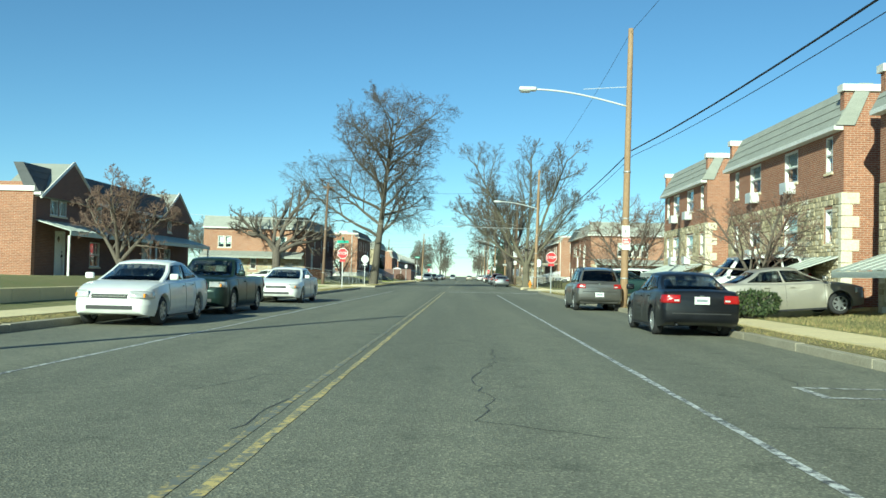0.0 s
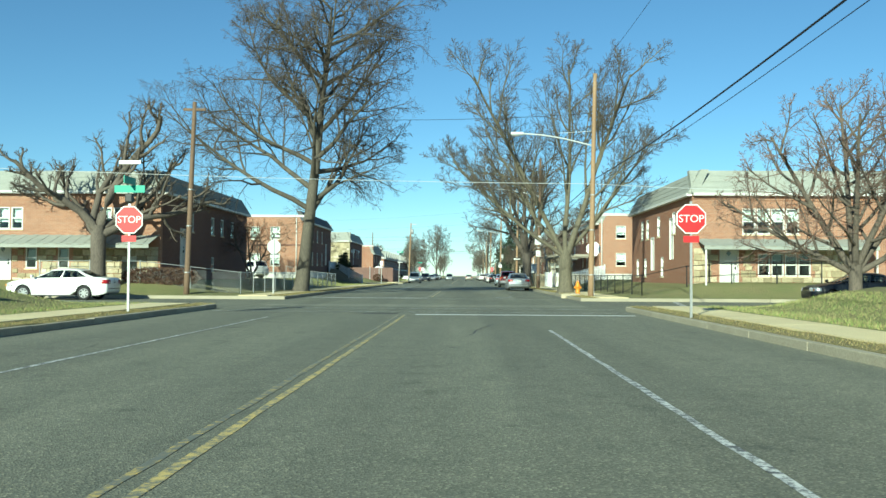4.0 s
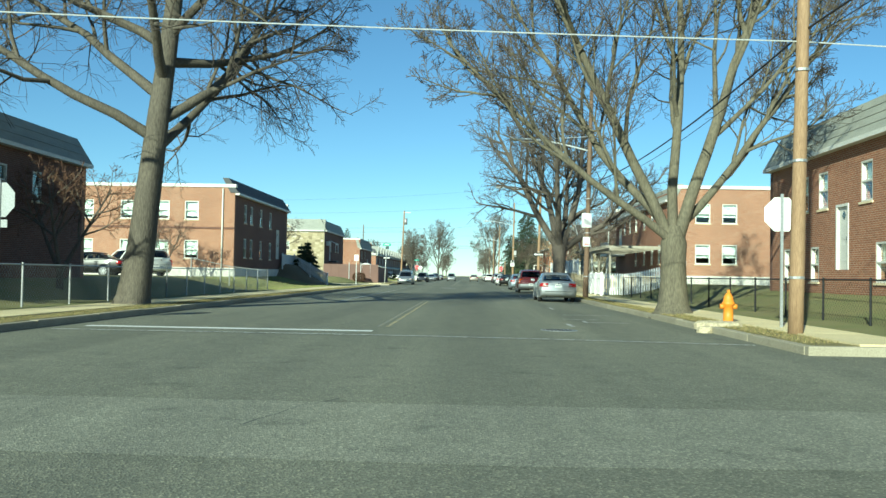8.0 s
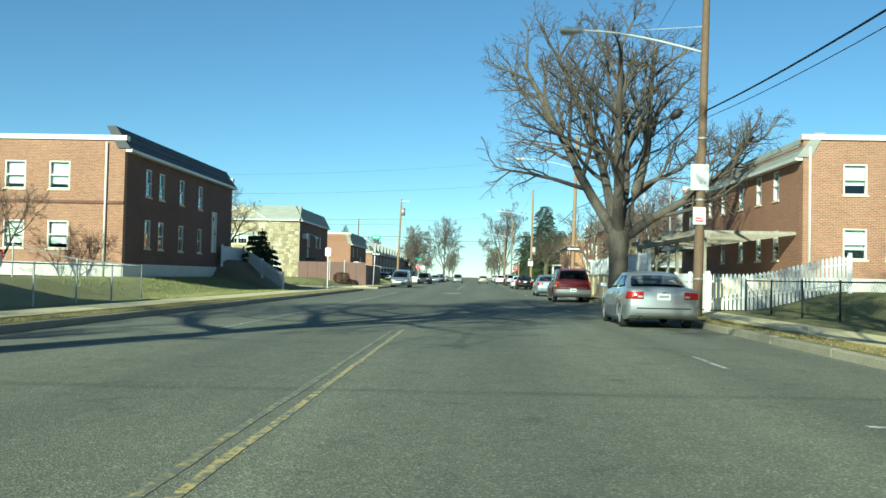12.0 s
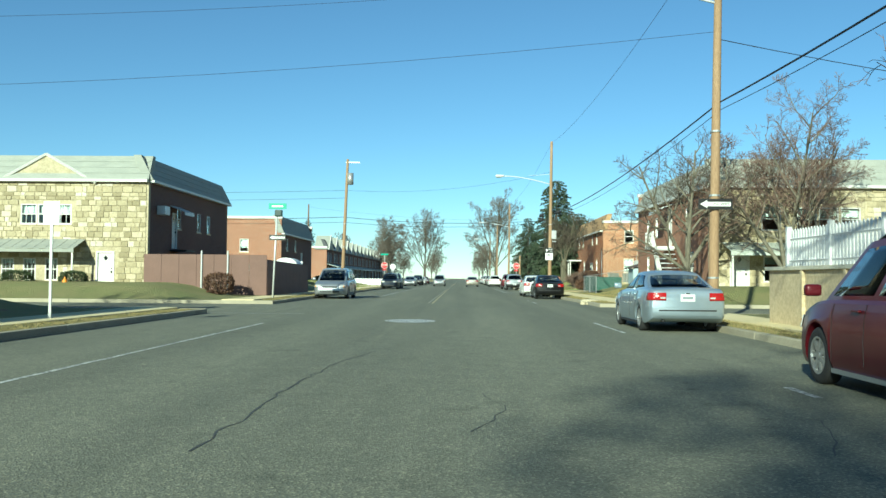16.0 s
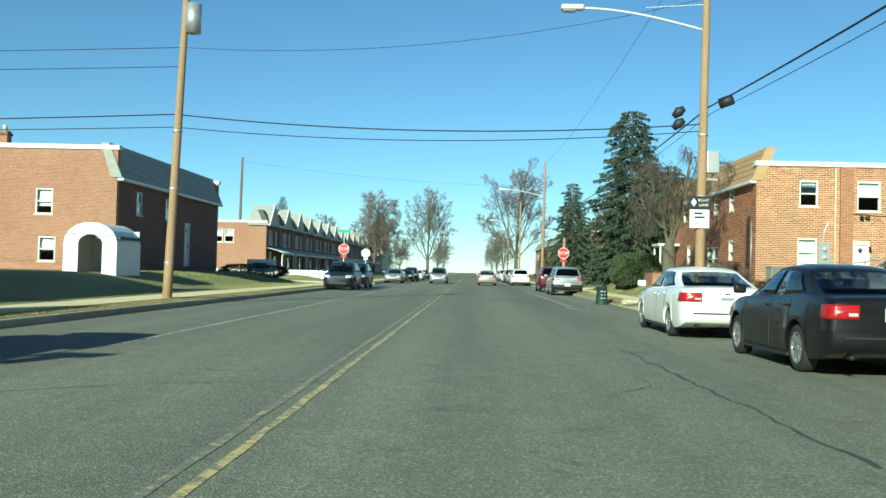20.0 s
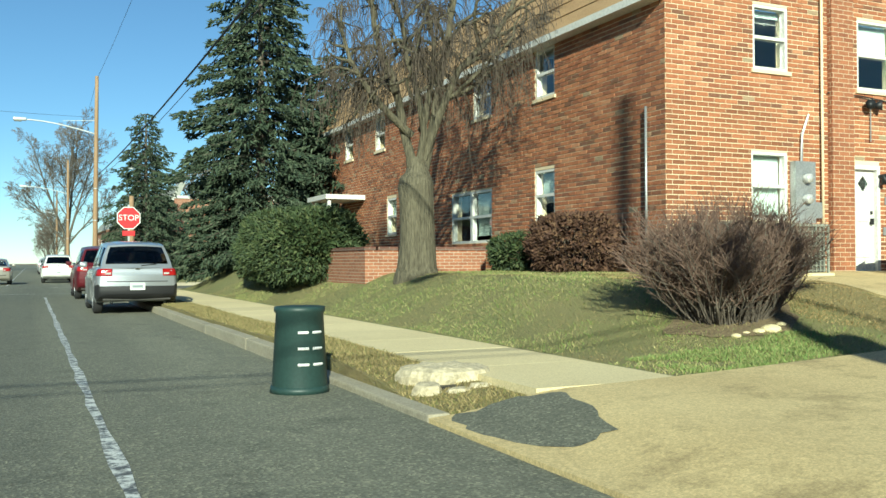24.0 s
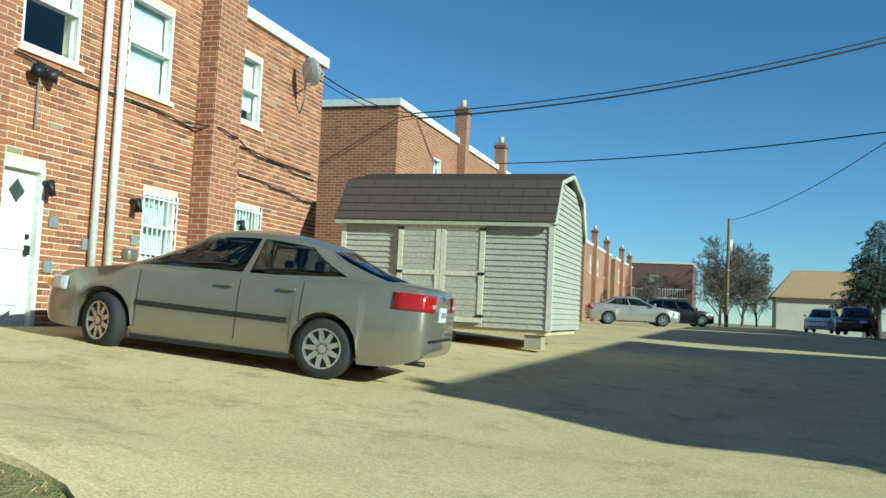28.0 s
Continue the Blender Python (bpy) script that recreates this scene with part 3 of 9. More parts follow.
def window(f, u, z, w, h, parent, blind=0.6, frame_mat="white_trim", grid=False, bars=False, inset=0.06, sill=True):
    """A double-hung sash in its opening: frame > panes, sill, blind."""
    bm = bmesh.new()
    t = 0.06
    for a in ((u, u + t, z, z + h), (u + w - t, u + w, z, z + h), (u + t, u + w - t, z, z + t), (u + t, u + w - t, z + h - t, z + h), (u + t, u + w - t, z + h / 2 - 0.03, z + h / 2 + 0.03)):
        f.slab(bm, *a, -inset - 0.08, -inset + 0.05)
    if grid:
        for k in (1, 2):
            f.slab(bm, u + w * k / 3 - 0.012, u + w * k / 3 + 0.012, z + t, z + h - t, -inset - 0.02, -inset + 0.02)
    wob = part("window", bm, M[frame_mat], parent, "", False, True)
    for za, zb in ((z + t, z + h / 2 - 0.03), (z + h / 2 + 0.03, z + h - t)):
        bm = bmesh.new()
        d = -inset - (0.03 if za > z + t else 0.0)
        f.slab(bm, u + t, u + w - t, za, zb, d - 0.008, d)
        p = part("pane", bm, M["glass"], wob, "", False, True)
        p.visible_shadow = False
    if sill:
        bm = bmesh.new()
        f.slab(bm, u - 0.05, u + w + 0.05, z - 0.07, z - 0.003, -inset, 0.05)
        part("sill", bm, M["joint"] if frame_mat == "white_trim" else M[frame_mat], wob, "", False, True)
    if blind > 0:
        bm = bmesh.new()
        f.slab(bm, u + t, u + w - t, z + h - t - (h - 2 * t) * blind, z + h - t, -inset - 0.14, -inset - 0.125)
        part("blind", bm, M["blind"], wob, "pale pulled-down blind", False, True)
    if bars:
        n = int(w / 0.11)
        for k in range(n + 1):
            uu = u + w * k / n
            bm = bmesh.new()
            f.slab(bm, uu - 0.008, uu + 0.008, z, z + h, 0.03, 0.046)
            part("security_bar", bm, M["fence_white"], wob, "white painted iron bar", False, True)
        for zz in (z + 0.1, z + h / 2, z + h - 0.1):
            bm = bmesh.new()
            f.slab(bm, u - 0.02, u + w + 0.02, zz - 0.01, zz + 0.01, 0.046, 0.056)
            part("cross_bar", bm, M["fence_white"], wob, "", False, True)
    return wob


def door(f, u, z, w, h, parent, mat="white_trim", lite=True):
    bm = bmesh.new()
    for a in ((u, u + 0.08, z, z + h), (u + w - 0.08, u + w, z, z + h), (u + 0.08, u + w - 0.08, z + h - 0.08, z + h)):
        f.slab(bm, *a, -0.12, 0.03)
    d = part("door", bm, M["white_trim"], parent, "", False, True)
    bm = bmesh.new()
    f.slab(bm, u + 0.08, u + w - 0.08, z, z + h - 0.08, -0.11, -0.06)
    for k in (0.08, 0.42):
        f.slab(bm, u + 0.2, u + w - 0.2, z + h * k + 0.1, z + h * k + h * 0.3, -0.06, -0.045)
    leaf = part("leaf", bm, M[mat], d, "", False, True)
    if lite:
        bm = bmesh.new()
        c = f.at(u + w / 2, z + h * 0.83, -0.05)
        pts = [c + f.u * a + Vector((0, 0, b)) for a, b in ((-0.13, 0), (0, -0.15), (0.13, 0), (0, 0.15))]
        vs = [bm.verts.new(p) for p in pts] + [bm.verts.new(p + f.n * 0.01) for p in pts]
        bm.faces.new(vs[:4])
        bm.faces.new(vs[4:])
        for i in range(4):
            bm.faces.new((vs[i], vs[(i + 1) % 4], vs[4 + (i + 1) % 4], vs[4 + i]))
        part("door_light", bm, M["car_glass"], d, "dark diamond pane", False, True)
    bm = bmesh.new()
    f.slab(bm, u + w - 0.2, u + w - 0.14, z + h * 0.44, z + h * 0.5, -0.06, 0.0)
    part("handle", bm, M["iron"], d, "", False, True)
    bm = bmesh.new()
    f.slab(bm, u + w - 0.2, u + w - 0.14, z + h * 0.54, z + h * 0.57, -0.06, -0.03)
    part("lock", bm, M["iron"], d, "", False, True)
    return d


def mansard(f, length, z, rise, back, mat, parent, over=0.25, ends=True):
    """A steep shingled roof slope along a wall head, in lapped courses."""
    n = max(3, int(rise / 0.3))
    prof = []
    for k in range(n):
        a, b = k / n, (k + 1) / n
        prof += [(z + rise * a, over - (over + back) * a + 0.03), (z + rise * b, over - (over + back) * b + 0.006)]
    prof += [(z + rise, -back - 0.12), (z, over - 0.12)]
    bm = bmesh.new()
    ends_of = [[bm.verts.new(f.at(u, zz, d)) for zz, d in prof] for u in (0.0, length)]
    for i in range(len(prof)):
        j = (i + 1) % len(prof)
        bm.faces.new((ends_of[0][i], ends_of[0][j], ends_of[1][j], ends_of[1][i]))
    bm.faces.new(ends_of[0])
    bm.faces.new(ends_of[1])
    r = part("mansard_roof", bm, M[mat], parent, "", False, True)
    bm = bmesh.new()
    f.slab(bm, 0, length, z - 0.14, z - 0.004, 0.02, over + 0.06)
    part("gutter", bm, M["white_trim"], r, "", False, True)
    if ends:
        for u in (0.0, length):
            bm = bmesh.new()
            s = -1 if u == 0 else 1
            pts = [f.at(u + 0.004 * s, zz, d) for zz, d in ((z, over + 0.01), (z + rise, -back + 0.01), (z + rise, -back - 0.4), (z, -0.3))]
            off = f.u * (0.06 * s)
            lo, hi = [bm.verts.new(p) for p in pts], [bm.verts.new(p + off) for p in pts]
            bm.faces.new(lo)
            bm.faces.new(hi)
            for i in range(4):
                bm.faces.new((lo[i], lo[(i + 1) % 4], hi[(i + 1) % 4], hi[i]))
            part("verge_board", bm, M[mat], r, "", False, True)
    return r


def block(name, x0, x1, y0, y1, z0, h, label, faces, mat="brick", roof=(), roof_mat="shingle_dark", rise=1.25, coping="white_trim", base=0.0, base_mat="foundation", wall_mats=None, category="house", group="", sink=1.2, heights=None, drop=0.0):
    """A flat-roofed brick house. faces: side -> list of openings (kind, u, z, w, h, extra)."""
    ob = thing(name, ((x0 + x1) / 2, (y0 + y1) / 2, z0), 0, label, category, group)
    lens = {"S": x1 - x0, "N": x1 - x0, "W": y1 - y0, "E": y1 - y0}
    for side in "SNWE":
        f, ops = face_of(x0, x1, y0, y1, z0, side), faces.get(side, [])
        trim = 0.3 if side in "WE" else 0.0
        bm = bmesh.new()
        g = Face(f.o + f.u * trim, f.u, f.n)
        wall_cells(bm, g, lens[side] - 2 * trim, (heights or {}).get(side, h), [(o[1] - trim, o[2], o[3], o[4]) for o in ops], z0=-sink)
        wall = part("wall", bm, M[(wall_mats or {}).get(side, mat)], ob, "", False, True)
        if base > 0:
            bm = bmesh.new()
            f.slab(bm, 0, lens[side], -sink, base, 0.004, 0.05)
            part("plinth", bm, M[base_mat], ob, "", False, True)
        for o in ops:
            extra = o[5] if len(o) > 5 else {}
            if o[0] == "win":
                window(f, o[1], o[2], o[3], o[4], ob, **extra)
            elif o[0] == "door":
                door(f, o[1], o[2], o[3], o[4], ob, **extra)
    bm = boxed(x0 + 0.3, x1 - 0.3, y0 + 0.3, y1 - 0.3, z0 + h - 0.25, z0 + h - 0.05)
    part("flat_roof", bm, M["roof_flat"], ob, "", False, True)
    bm = boxed(x0 + 0.31, x1 - 0.31, y0 + 0.31, y1 - 0.31, z0 + h * 0.48, z0 + h * 0.48 + 0.2)
    part("upper_floor", bm, M["room_dark"], ob, "", False, True)
    for side in "SNWE":
        f = face_of(x0, x1, y0, y1, z0, side)
        if side in roof:
            mansard(f, lens[side], h - drop, rise, 0.45, roof_mat, ob)
        else:
            bm = bmesh.new()
            hs, ins = (heights or {}).get(side, h), -0.085 if side in "SN" else 0.33
            f.slab(bm, ins, lens[side] - ins, hs + 0.003, hs + 0.22, -0.325, 0.085)
            part("coping", bm, M[coping], ob, "", False, True)
    return ob


def wins(us, z, w=0.85, h=1.25, **k):
    return [("win", u, z, w, h, k) for u in us]


def awning(f, u0, u1, z, depth, drop, parent, mat="awning", posts=False):
    bm = bmesh.new()
    n = max(2, int((u1 - u0) / 0.3))
    secs = []
    for k in range(n):
        w = (u1 - u0) / n
        for u in (u0 + w * k + 0.004, u0 + w * (k + 1) - 0.004):
            lift = 0.016 * (k % 2)
            secs.append([bm.verts.new(f.at(u, zz + lift, d)) for zz, d in ((z, 0.0), (z - drop, depth), (z - drop - 0.03, depth), (z - 0.05, 0.0))])
    for a, b in zip(secs, secs[1:]):
        for i in range(4):
            j = (i + 1) % 4
            bm.faces.new((a[i], a[j], b[j], b[i]))
    bm.faces.new(secs[0])
    bm.faces.new(secs[-1])
    a = part("awning", bm, M[mat], parent, "", False, True)
    bm = bmesh.new()
    f.slab(bm, u0, u1, z - drop - 0.2, z - drop - 0.034, depth - 0.03, depth)
    part("valance", bm, M[mat], a, "", False, True)
    if posts:
        for u in (u0 + 0.1, u1 - 0.1):
            bm = bmesh.new()
            f.slab(bm, u - 0.04, u + 0.04, -0.3, z - drop - 0.2, depth - 0.14, depth - 0.06)
            part("post", bm, M["white_trim"], a, "", False, True)


def downpipe(f, u, z1, parent, mat="white_trim", z0=0.0, r=0.05):
    p = [f.at(u, z0, 0.08), f.at(u, z1, 0.08)]
    part("downpipe", tubed(p, r, 8), M[mat], parent, "", True, True)


def chimney(x, y, z0, z1, parent, w=0.45):
    c = part("chimney", boxed(x - w / 2, x + w / 2, y - w / 2, y + w / 2, z0, z1), M["brick"], parent, "", False, True)
    part("chimney_cap", boxed(x - w / 2 - 0.05, x + w / 2 + 0.05, y - w / 2 - 0.05, y + w / 2 + 0.05, z1 - 0.22, z1 - 0.1), M["brick_brown_and_shaded"], c, "", False, True)
    part("flue", tubed([(x, y, z1), (x, y, z1 + 0.3)], 0.11, 10), M["wood_tan"], c, "", True, True)


def stone_cladding(f, u0, u1, z0, z1, holes, parent, seed, size=1.0):
    """Field stones of uneven size set proud of a wall, round the openings."""
    r = random.Random(seed)
    verts, faces = [], []
    off = parent.location
    z = z0
    while z < z1 - 0.05:
        h = min(r.uniform(0.18, 0.36) * size, z1 - z)
        u = u0
        while u < u1 - 0.05:
            w = min(r.uniform(0.22, 0.6) * size, u1 - u)
            if not any(q[0] - 0.02 < u + w and u < q[0] + q[2] + 0.02 and q[1] - 0.02 < z + h and z < q[1] + q[3] + 0.02 for q in holes):
                d, g, b = r.uniform(0.03, 0.055), 0.012, 0.02
                base = len(verts)
                for dd, m in ((0.002, g), (d - 0.012, g), (d, g + b)):
                    for a, c in ((u + m, z + m), (u + w - m, z + m), (u + w - m, z + h - m), (u + m, z + h - m)):
                        verts.append(f.at(a + r.uniform(-0.012, 0.012), c + r.uniform(-0.012, 0.012), dd) - off)
                for k in (0, 4):
                    for i in range(4):
                        j = (i + 1) % 4
                        faces.append((base + k + i, base + k + j, base + k + 4 + j, base + k + 4 + i))
                faces.append((base + 8, base + 9, base + 10, base + 11))
            u += w
        z += h
    ob = new("stone_facing", raw("stone_facing", verts, faces, M["stone_wall"]))
    ob.parent = parent
    tagged(ob, "uneven buff field stones", kind="stuff")


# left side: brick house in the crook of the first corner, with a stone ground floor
# east wall: same brick in a darker colour, standing in for its shade
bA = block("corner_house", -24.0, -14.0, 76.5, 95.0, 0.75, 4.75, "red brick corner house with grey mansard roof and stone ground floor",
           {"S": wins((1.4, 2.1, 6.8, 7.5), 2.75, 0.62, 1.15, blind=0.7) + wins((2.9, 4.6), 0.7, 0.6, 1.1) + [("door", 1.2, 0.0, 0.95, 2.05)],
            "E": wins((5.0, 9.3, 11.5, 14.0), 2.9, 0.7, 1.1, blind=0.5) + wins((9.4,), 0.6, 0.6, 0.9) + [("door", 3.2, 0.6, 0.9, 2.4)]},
           mat="brick_orange", wall_mats={"E": "brick_brown_and_shaded"}, roof=("S", "E"), roof_mat="shingle_grey", rise=1.1)
fA = face_of(-24.0, -14.0, 76.5, 95.0, 0.75, "S")
stone_cladding(fA, 0.05, 9.9, 0.0, 1.85, [(2.9, 0.7, 0.6, 1.1), (4.6, 0.7, 0.6, 1.1), (1.2, 0.0, 0.95, 2.05)], bA, 3)
awning(fA, 0.0, 9.9, 2.45, 1.5, 0.5, bA, "shingle_grey")

# orange brick; its east wall is coloured dark to stand for shade
block("row_house", -42.0, -31.5, 79.8, 91.5, 0.75, 3.9, "low brick row house beyond the corner house, east wall darkened as shade", {"S": wins((3.0, 7.0), 2.3, 0.7, 1.1), "E": wins((2.0, 5.0, 9.0), 2.3, 0.7, 1.1) + wins((2.0, 6.0), 0.4, 0.7, 1.0)}, mat="brick_orange", wall_mats={"E": "brick_brown_and_shaded"}, roof=("E",), rise=.6)

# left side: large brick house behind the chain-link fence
# the road-facing east wall has its shade put into the brick colour
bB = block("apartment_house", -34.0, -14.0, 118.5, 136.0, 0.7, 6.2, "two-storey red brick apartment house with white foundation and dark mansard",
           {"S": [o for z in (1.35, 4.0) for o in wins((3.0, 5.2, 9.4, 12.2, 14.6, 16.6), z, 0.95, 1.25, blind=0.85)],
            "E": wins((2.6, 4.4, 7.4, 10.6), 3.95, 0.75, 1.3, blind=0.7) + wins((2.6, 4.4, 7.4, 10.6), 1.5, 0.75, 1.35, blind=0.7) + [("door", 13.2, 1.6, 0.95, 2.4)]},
           mat="brick_orange", wall_mats={"E": "brick_brown_and_shaded"}, roof=("E",), roof_mat="shingle_dark", rise=1.0, base=0.75, drop=0.36)
fB = face_of(-34.0, -14.0, 118.5, 136.0, 0.7, "S")
downpipe(fB, 19.2, 6.1, bB)
part("brick_band", boxed(-34, -14.0, 118.44, 118.496, 4.08, 4.2), M["brick_brown_and_shaded"], bB, "", False, True)

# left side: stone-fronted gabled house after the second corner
# brick sides: the east one uses the darker colour as painted shade
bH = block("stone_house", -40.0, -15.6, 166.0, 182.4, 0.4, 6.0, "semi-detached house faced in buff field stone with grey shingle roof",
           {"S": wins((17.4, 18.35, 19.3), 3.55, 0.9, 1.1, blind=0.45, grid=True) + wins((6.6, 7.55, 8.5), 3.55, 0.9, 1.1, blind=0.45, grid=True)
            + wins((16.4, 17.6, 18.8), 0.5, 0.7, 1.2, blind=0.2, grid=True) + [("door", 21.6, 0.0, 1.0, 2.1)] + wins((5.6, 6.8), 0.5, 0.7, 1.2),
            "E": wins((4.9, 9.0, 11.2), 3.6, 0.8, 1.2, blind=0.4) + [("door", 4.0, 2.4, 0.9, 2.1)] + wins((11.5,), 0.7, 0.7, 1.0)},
           mat="stone_plain", wall_mats={"E": "brick_brown_and_shaded", "N": "brick"}, roof=("E", "S"), roof_mat="shingle_grey", rise=1.35)
fH = face_of(-40.0, -15.6, 166.0, 182.4, 0.4, "S")
stone_cladding(fH, 0.05, 24.3, 0.0, 5.8, [(17.4, 3.55, 2.8, 1.1), (6.6, 3.55, 2.8, 1.1), (16.4, .5, .7, 1.2), (17.6, .5, .7, 1.2), (18.8, .5, .7, 1.2), (21.6, 0, 1, 2.1), (5.6, .5, .7, 1.2), (6.8, .5, .7, 1.2)], bH, 5)
for c in (18.8, 8.0):
    bm = bmesh.new()
    tri = [fH.at(c - 2.6, 5.85, 0.1), fH.at(c + 2.6, 5.85, 0.1), fH.at(c, 7.3, 0.1)]
    lo, hi = [bm.verts.new(p) for p in tri], [bm.verts.new(p - fH.n * 1.6) for p in tri]
    bm.faces.new(lo)
    bm.faces.new(hi)
    for i in range(3):
        bm.faces.new((lo[i], lo[(i + 1) % 3], hi[(i + 1) % 3], hi[i]))
    g = part("gable", bm, M["stone_plain"], bH, "", False, True)
    for s in (-1, 1):
        p = [fH.at(c + s * 2.75, 5.8, 0.16), fH.at(c, 7.36, 0.16)]
        part("barge_board", tubed(p, 0.08, 4), M["white_trim"], g, "", False, True)
awning(fH, 14.6, 21.0, 2.75, 1.5, 0.55, bH, "shingle_grey", True)
awning(fH, 4.0, 10.4, 2.75, 1.5, 0.55, bH, "shingle_grey", True)
fHE = face_of(-40.0, -15.6, 166.0, 182.4, 0.4, "E")
awning(fHE, 3.6, 5.4, 4.9, 0.9, 0.35, bH, "metal_pale")
bm = boxed(-15.58, -15.1, 167.3, 168.1, 4.6, 5.1, bev=0.02)
part("air_conditioner", bm, M["metal_pale"], bH, "", False, True)
stair = part("outer_stair", boxed(-15.58, -14.6, 169.6, 171.2, 2.62, 2.72), M["iron"], bH, "black iron stair landing", False, True)
for k in range(9):
    part("step", boxed(-15.58, -14.6, 171.2 + k * 0.27, 171.47 + k * 0.27, 2.4 - k * 0.27, 2.45 - k * 0.27), M["iron"], stair, "", False, True)

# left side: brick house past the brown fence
# red brick all round; the east side is coloured darker as painted shade
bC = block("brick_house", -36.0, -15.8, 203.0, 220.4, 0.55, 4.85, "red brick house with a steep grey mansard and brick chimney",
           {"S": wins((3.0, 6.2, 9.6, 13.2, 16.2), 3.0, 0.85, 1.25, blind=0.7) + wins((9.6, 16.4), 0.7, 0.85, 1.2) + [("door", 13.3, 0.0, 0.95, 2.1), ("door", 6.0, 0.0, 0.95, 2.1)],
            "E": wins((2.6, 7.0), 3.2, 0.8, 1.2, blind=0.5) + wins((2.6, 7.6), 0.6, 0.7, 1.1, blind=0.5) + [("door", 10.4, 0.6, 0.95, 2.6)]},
           mat="brick", wall_mats={"E": "brick_brown_and_shaded"}, roof=("E",), roof_mat="shingle_grey", rise=1.7, heights={"S": 6.2, "N": 6.2})
chimney(-21.6, 203.3, 0.5, 7.6, bC)
chimney(-30.0, 203.3, 0.5, 7.6, bC)

# right side, first block: three-storey semi-detached houses with drives
def twin(y0, y1, name, label, x0=13.0, h=5.35, z0=0.75):
    L = y1 - y0
    half = L / 2
    ops = []
    for z, hh in ((4.0, 1.15), (1.75, 1.1)):
        for u, w in ((.07, .55), (.24, 1.3), (.57, 1.3), (.93, .55)):
            ops += wins((L * u - (w if u > .9 else 0),), z, w, hh, blind=0.45)
    ob = block(name, x0, x0 + 9.5, y0, y1, z0, h, label, {"W": ops, "S": wins((5.0,), 3.8)}, mat="brick", roof=("W",), roof_mat="shingle_grey", rise=1.3, heights={"S": h + 1.05, "N": h + 1.05})
    f = face_of(x0, x0 + 9.5, y0, y1, z0, "W")
    holes = [(o[1], o[2], o[3], o[4]) for o in ops if o[2] < 3]
    bm = bmesh.new()
    us = sorted({0.0, L, *[q[0] - .06 for q in holes], *[q[0] + q[2] + .06 for q in holes]})
    for ua, ub in zip(us, us[1:]):
        over = [q for q in holes if q[0] - .07 < (ua + ub) / 2 < q[0] + q[2] + .07]
        for za, zb in ((-.5, over[0][1] - .1), (over[0][1] + over[0][3] + .1, 3.3)) if over else ((-.5, 3.3),):
            f.slab(bm, ua, ub, za, zb, 0.001, 0.022)
    tagged(part("stone_bed", bm, M["stone_plain"], ob, "", False, True), "", kind="stuff")
    stone_cladding(f, 0.05, L - 0.05, -.3, 3.3, holes, ob, int(y0 * 10), .6)
    for i in range(10):
        n = .48 if i % 2 else .27
        part("quoin", boxed(x0 - .07, x0 + n, y0 - .03, y0 + .2, z0 - .3 + i * .36, z0 + .045 + i * .36, bev=.015), M["stone_pale"], ob, "", False, True)
    for u in (L * .12, L * .58):
        bm = bmesh.new()
        f.slab(bm, u, u + 2.3, -.6, 1.0, 0.03, 0.075)
        gd = part("garage_door", bm, M["white_trim"], ob, "white panelled garage door under the awning", False, True)
        for i in range(4):
            for j in range(3):
                bm = bmesh.new()
                f.slab(bm, u + .08 + i * .56, u + .54 + i * .56, -.5 + j * .5, -.1 + j * .5, 0.076, 0.088)
                part("door_panel", bm, M["white_trim"], gd, "", False, True)
    awning(f, 0.2, half - 0.2, 1.35, 1.4, 0.5, ob)
    awning(f, half + 0.2, L - 0.2, 1.35, 1.4, 0.5, ob)
    for k in (0, 1):
        u = L * (.28 if k == 0 else .61)
        bm = bmesh.new()
        f.slab(bm, u, u + 0.62, 3.62, 4.02, -0.1, 0.35)
        part("air_conditioner", bm, M["metal_pale"], ob, "", False, True)
        bm = bmesh.new()
        f.slab(bm, u, u + 0.62, 1.35, 1.76, -0.1, 0.35)
        part("air_conditioner", bm, M["metal_pale"], ob, "", False, True)
    return ob


twin(2.6, 15.0, "twin_house", "brick and stone twin house with grey mansard roof and awnings")
twin(17.4, 29.2, "twin_house", "brick and stone twin house with grey mansard roof and awnings")
twin(32.8, 41.8, "twin_house", "brick and stone twin house with grey mansard roof and awnings")
twin(-16.0, -1.0, "twin_house", "brick and stone twin house with grey mansard roof and awnings")

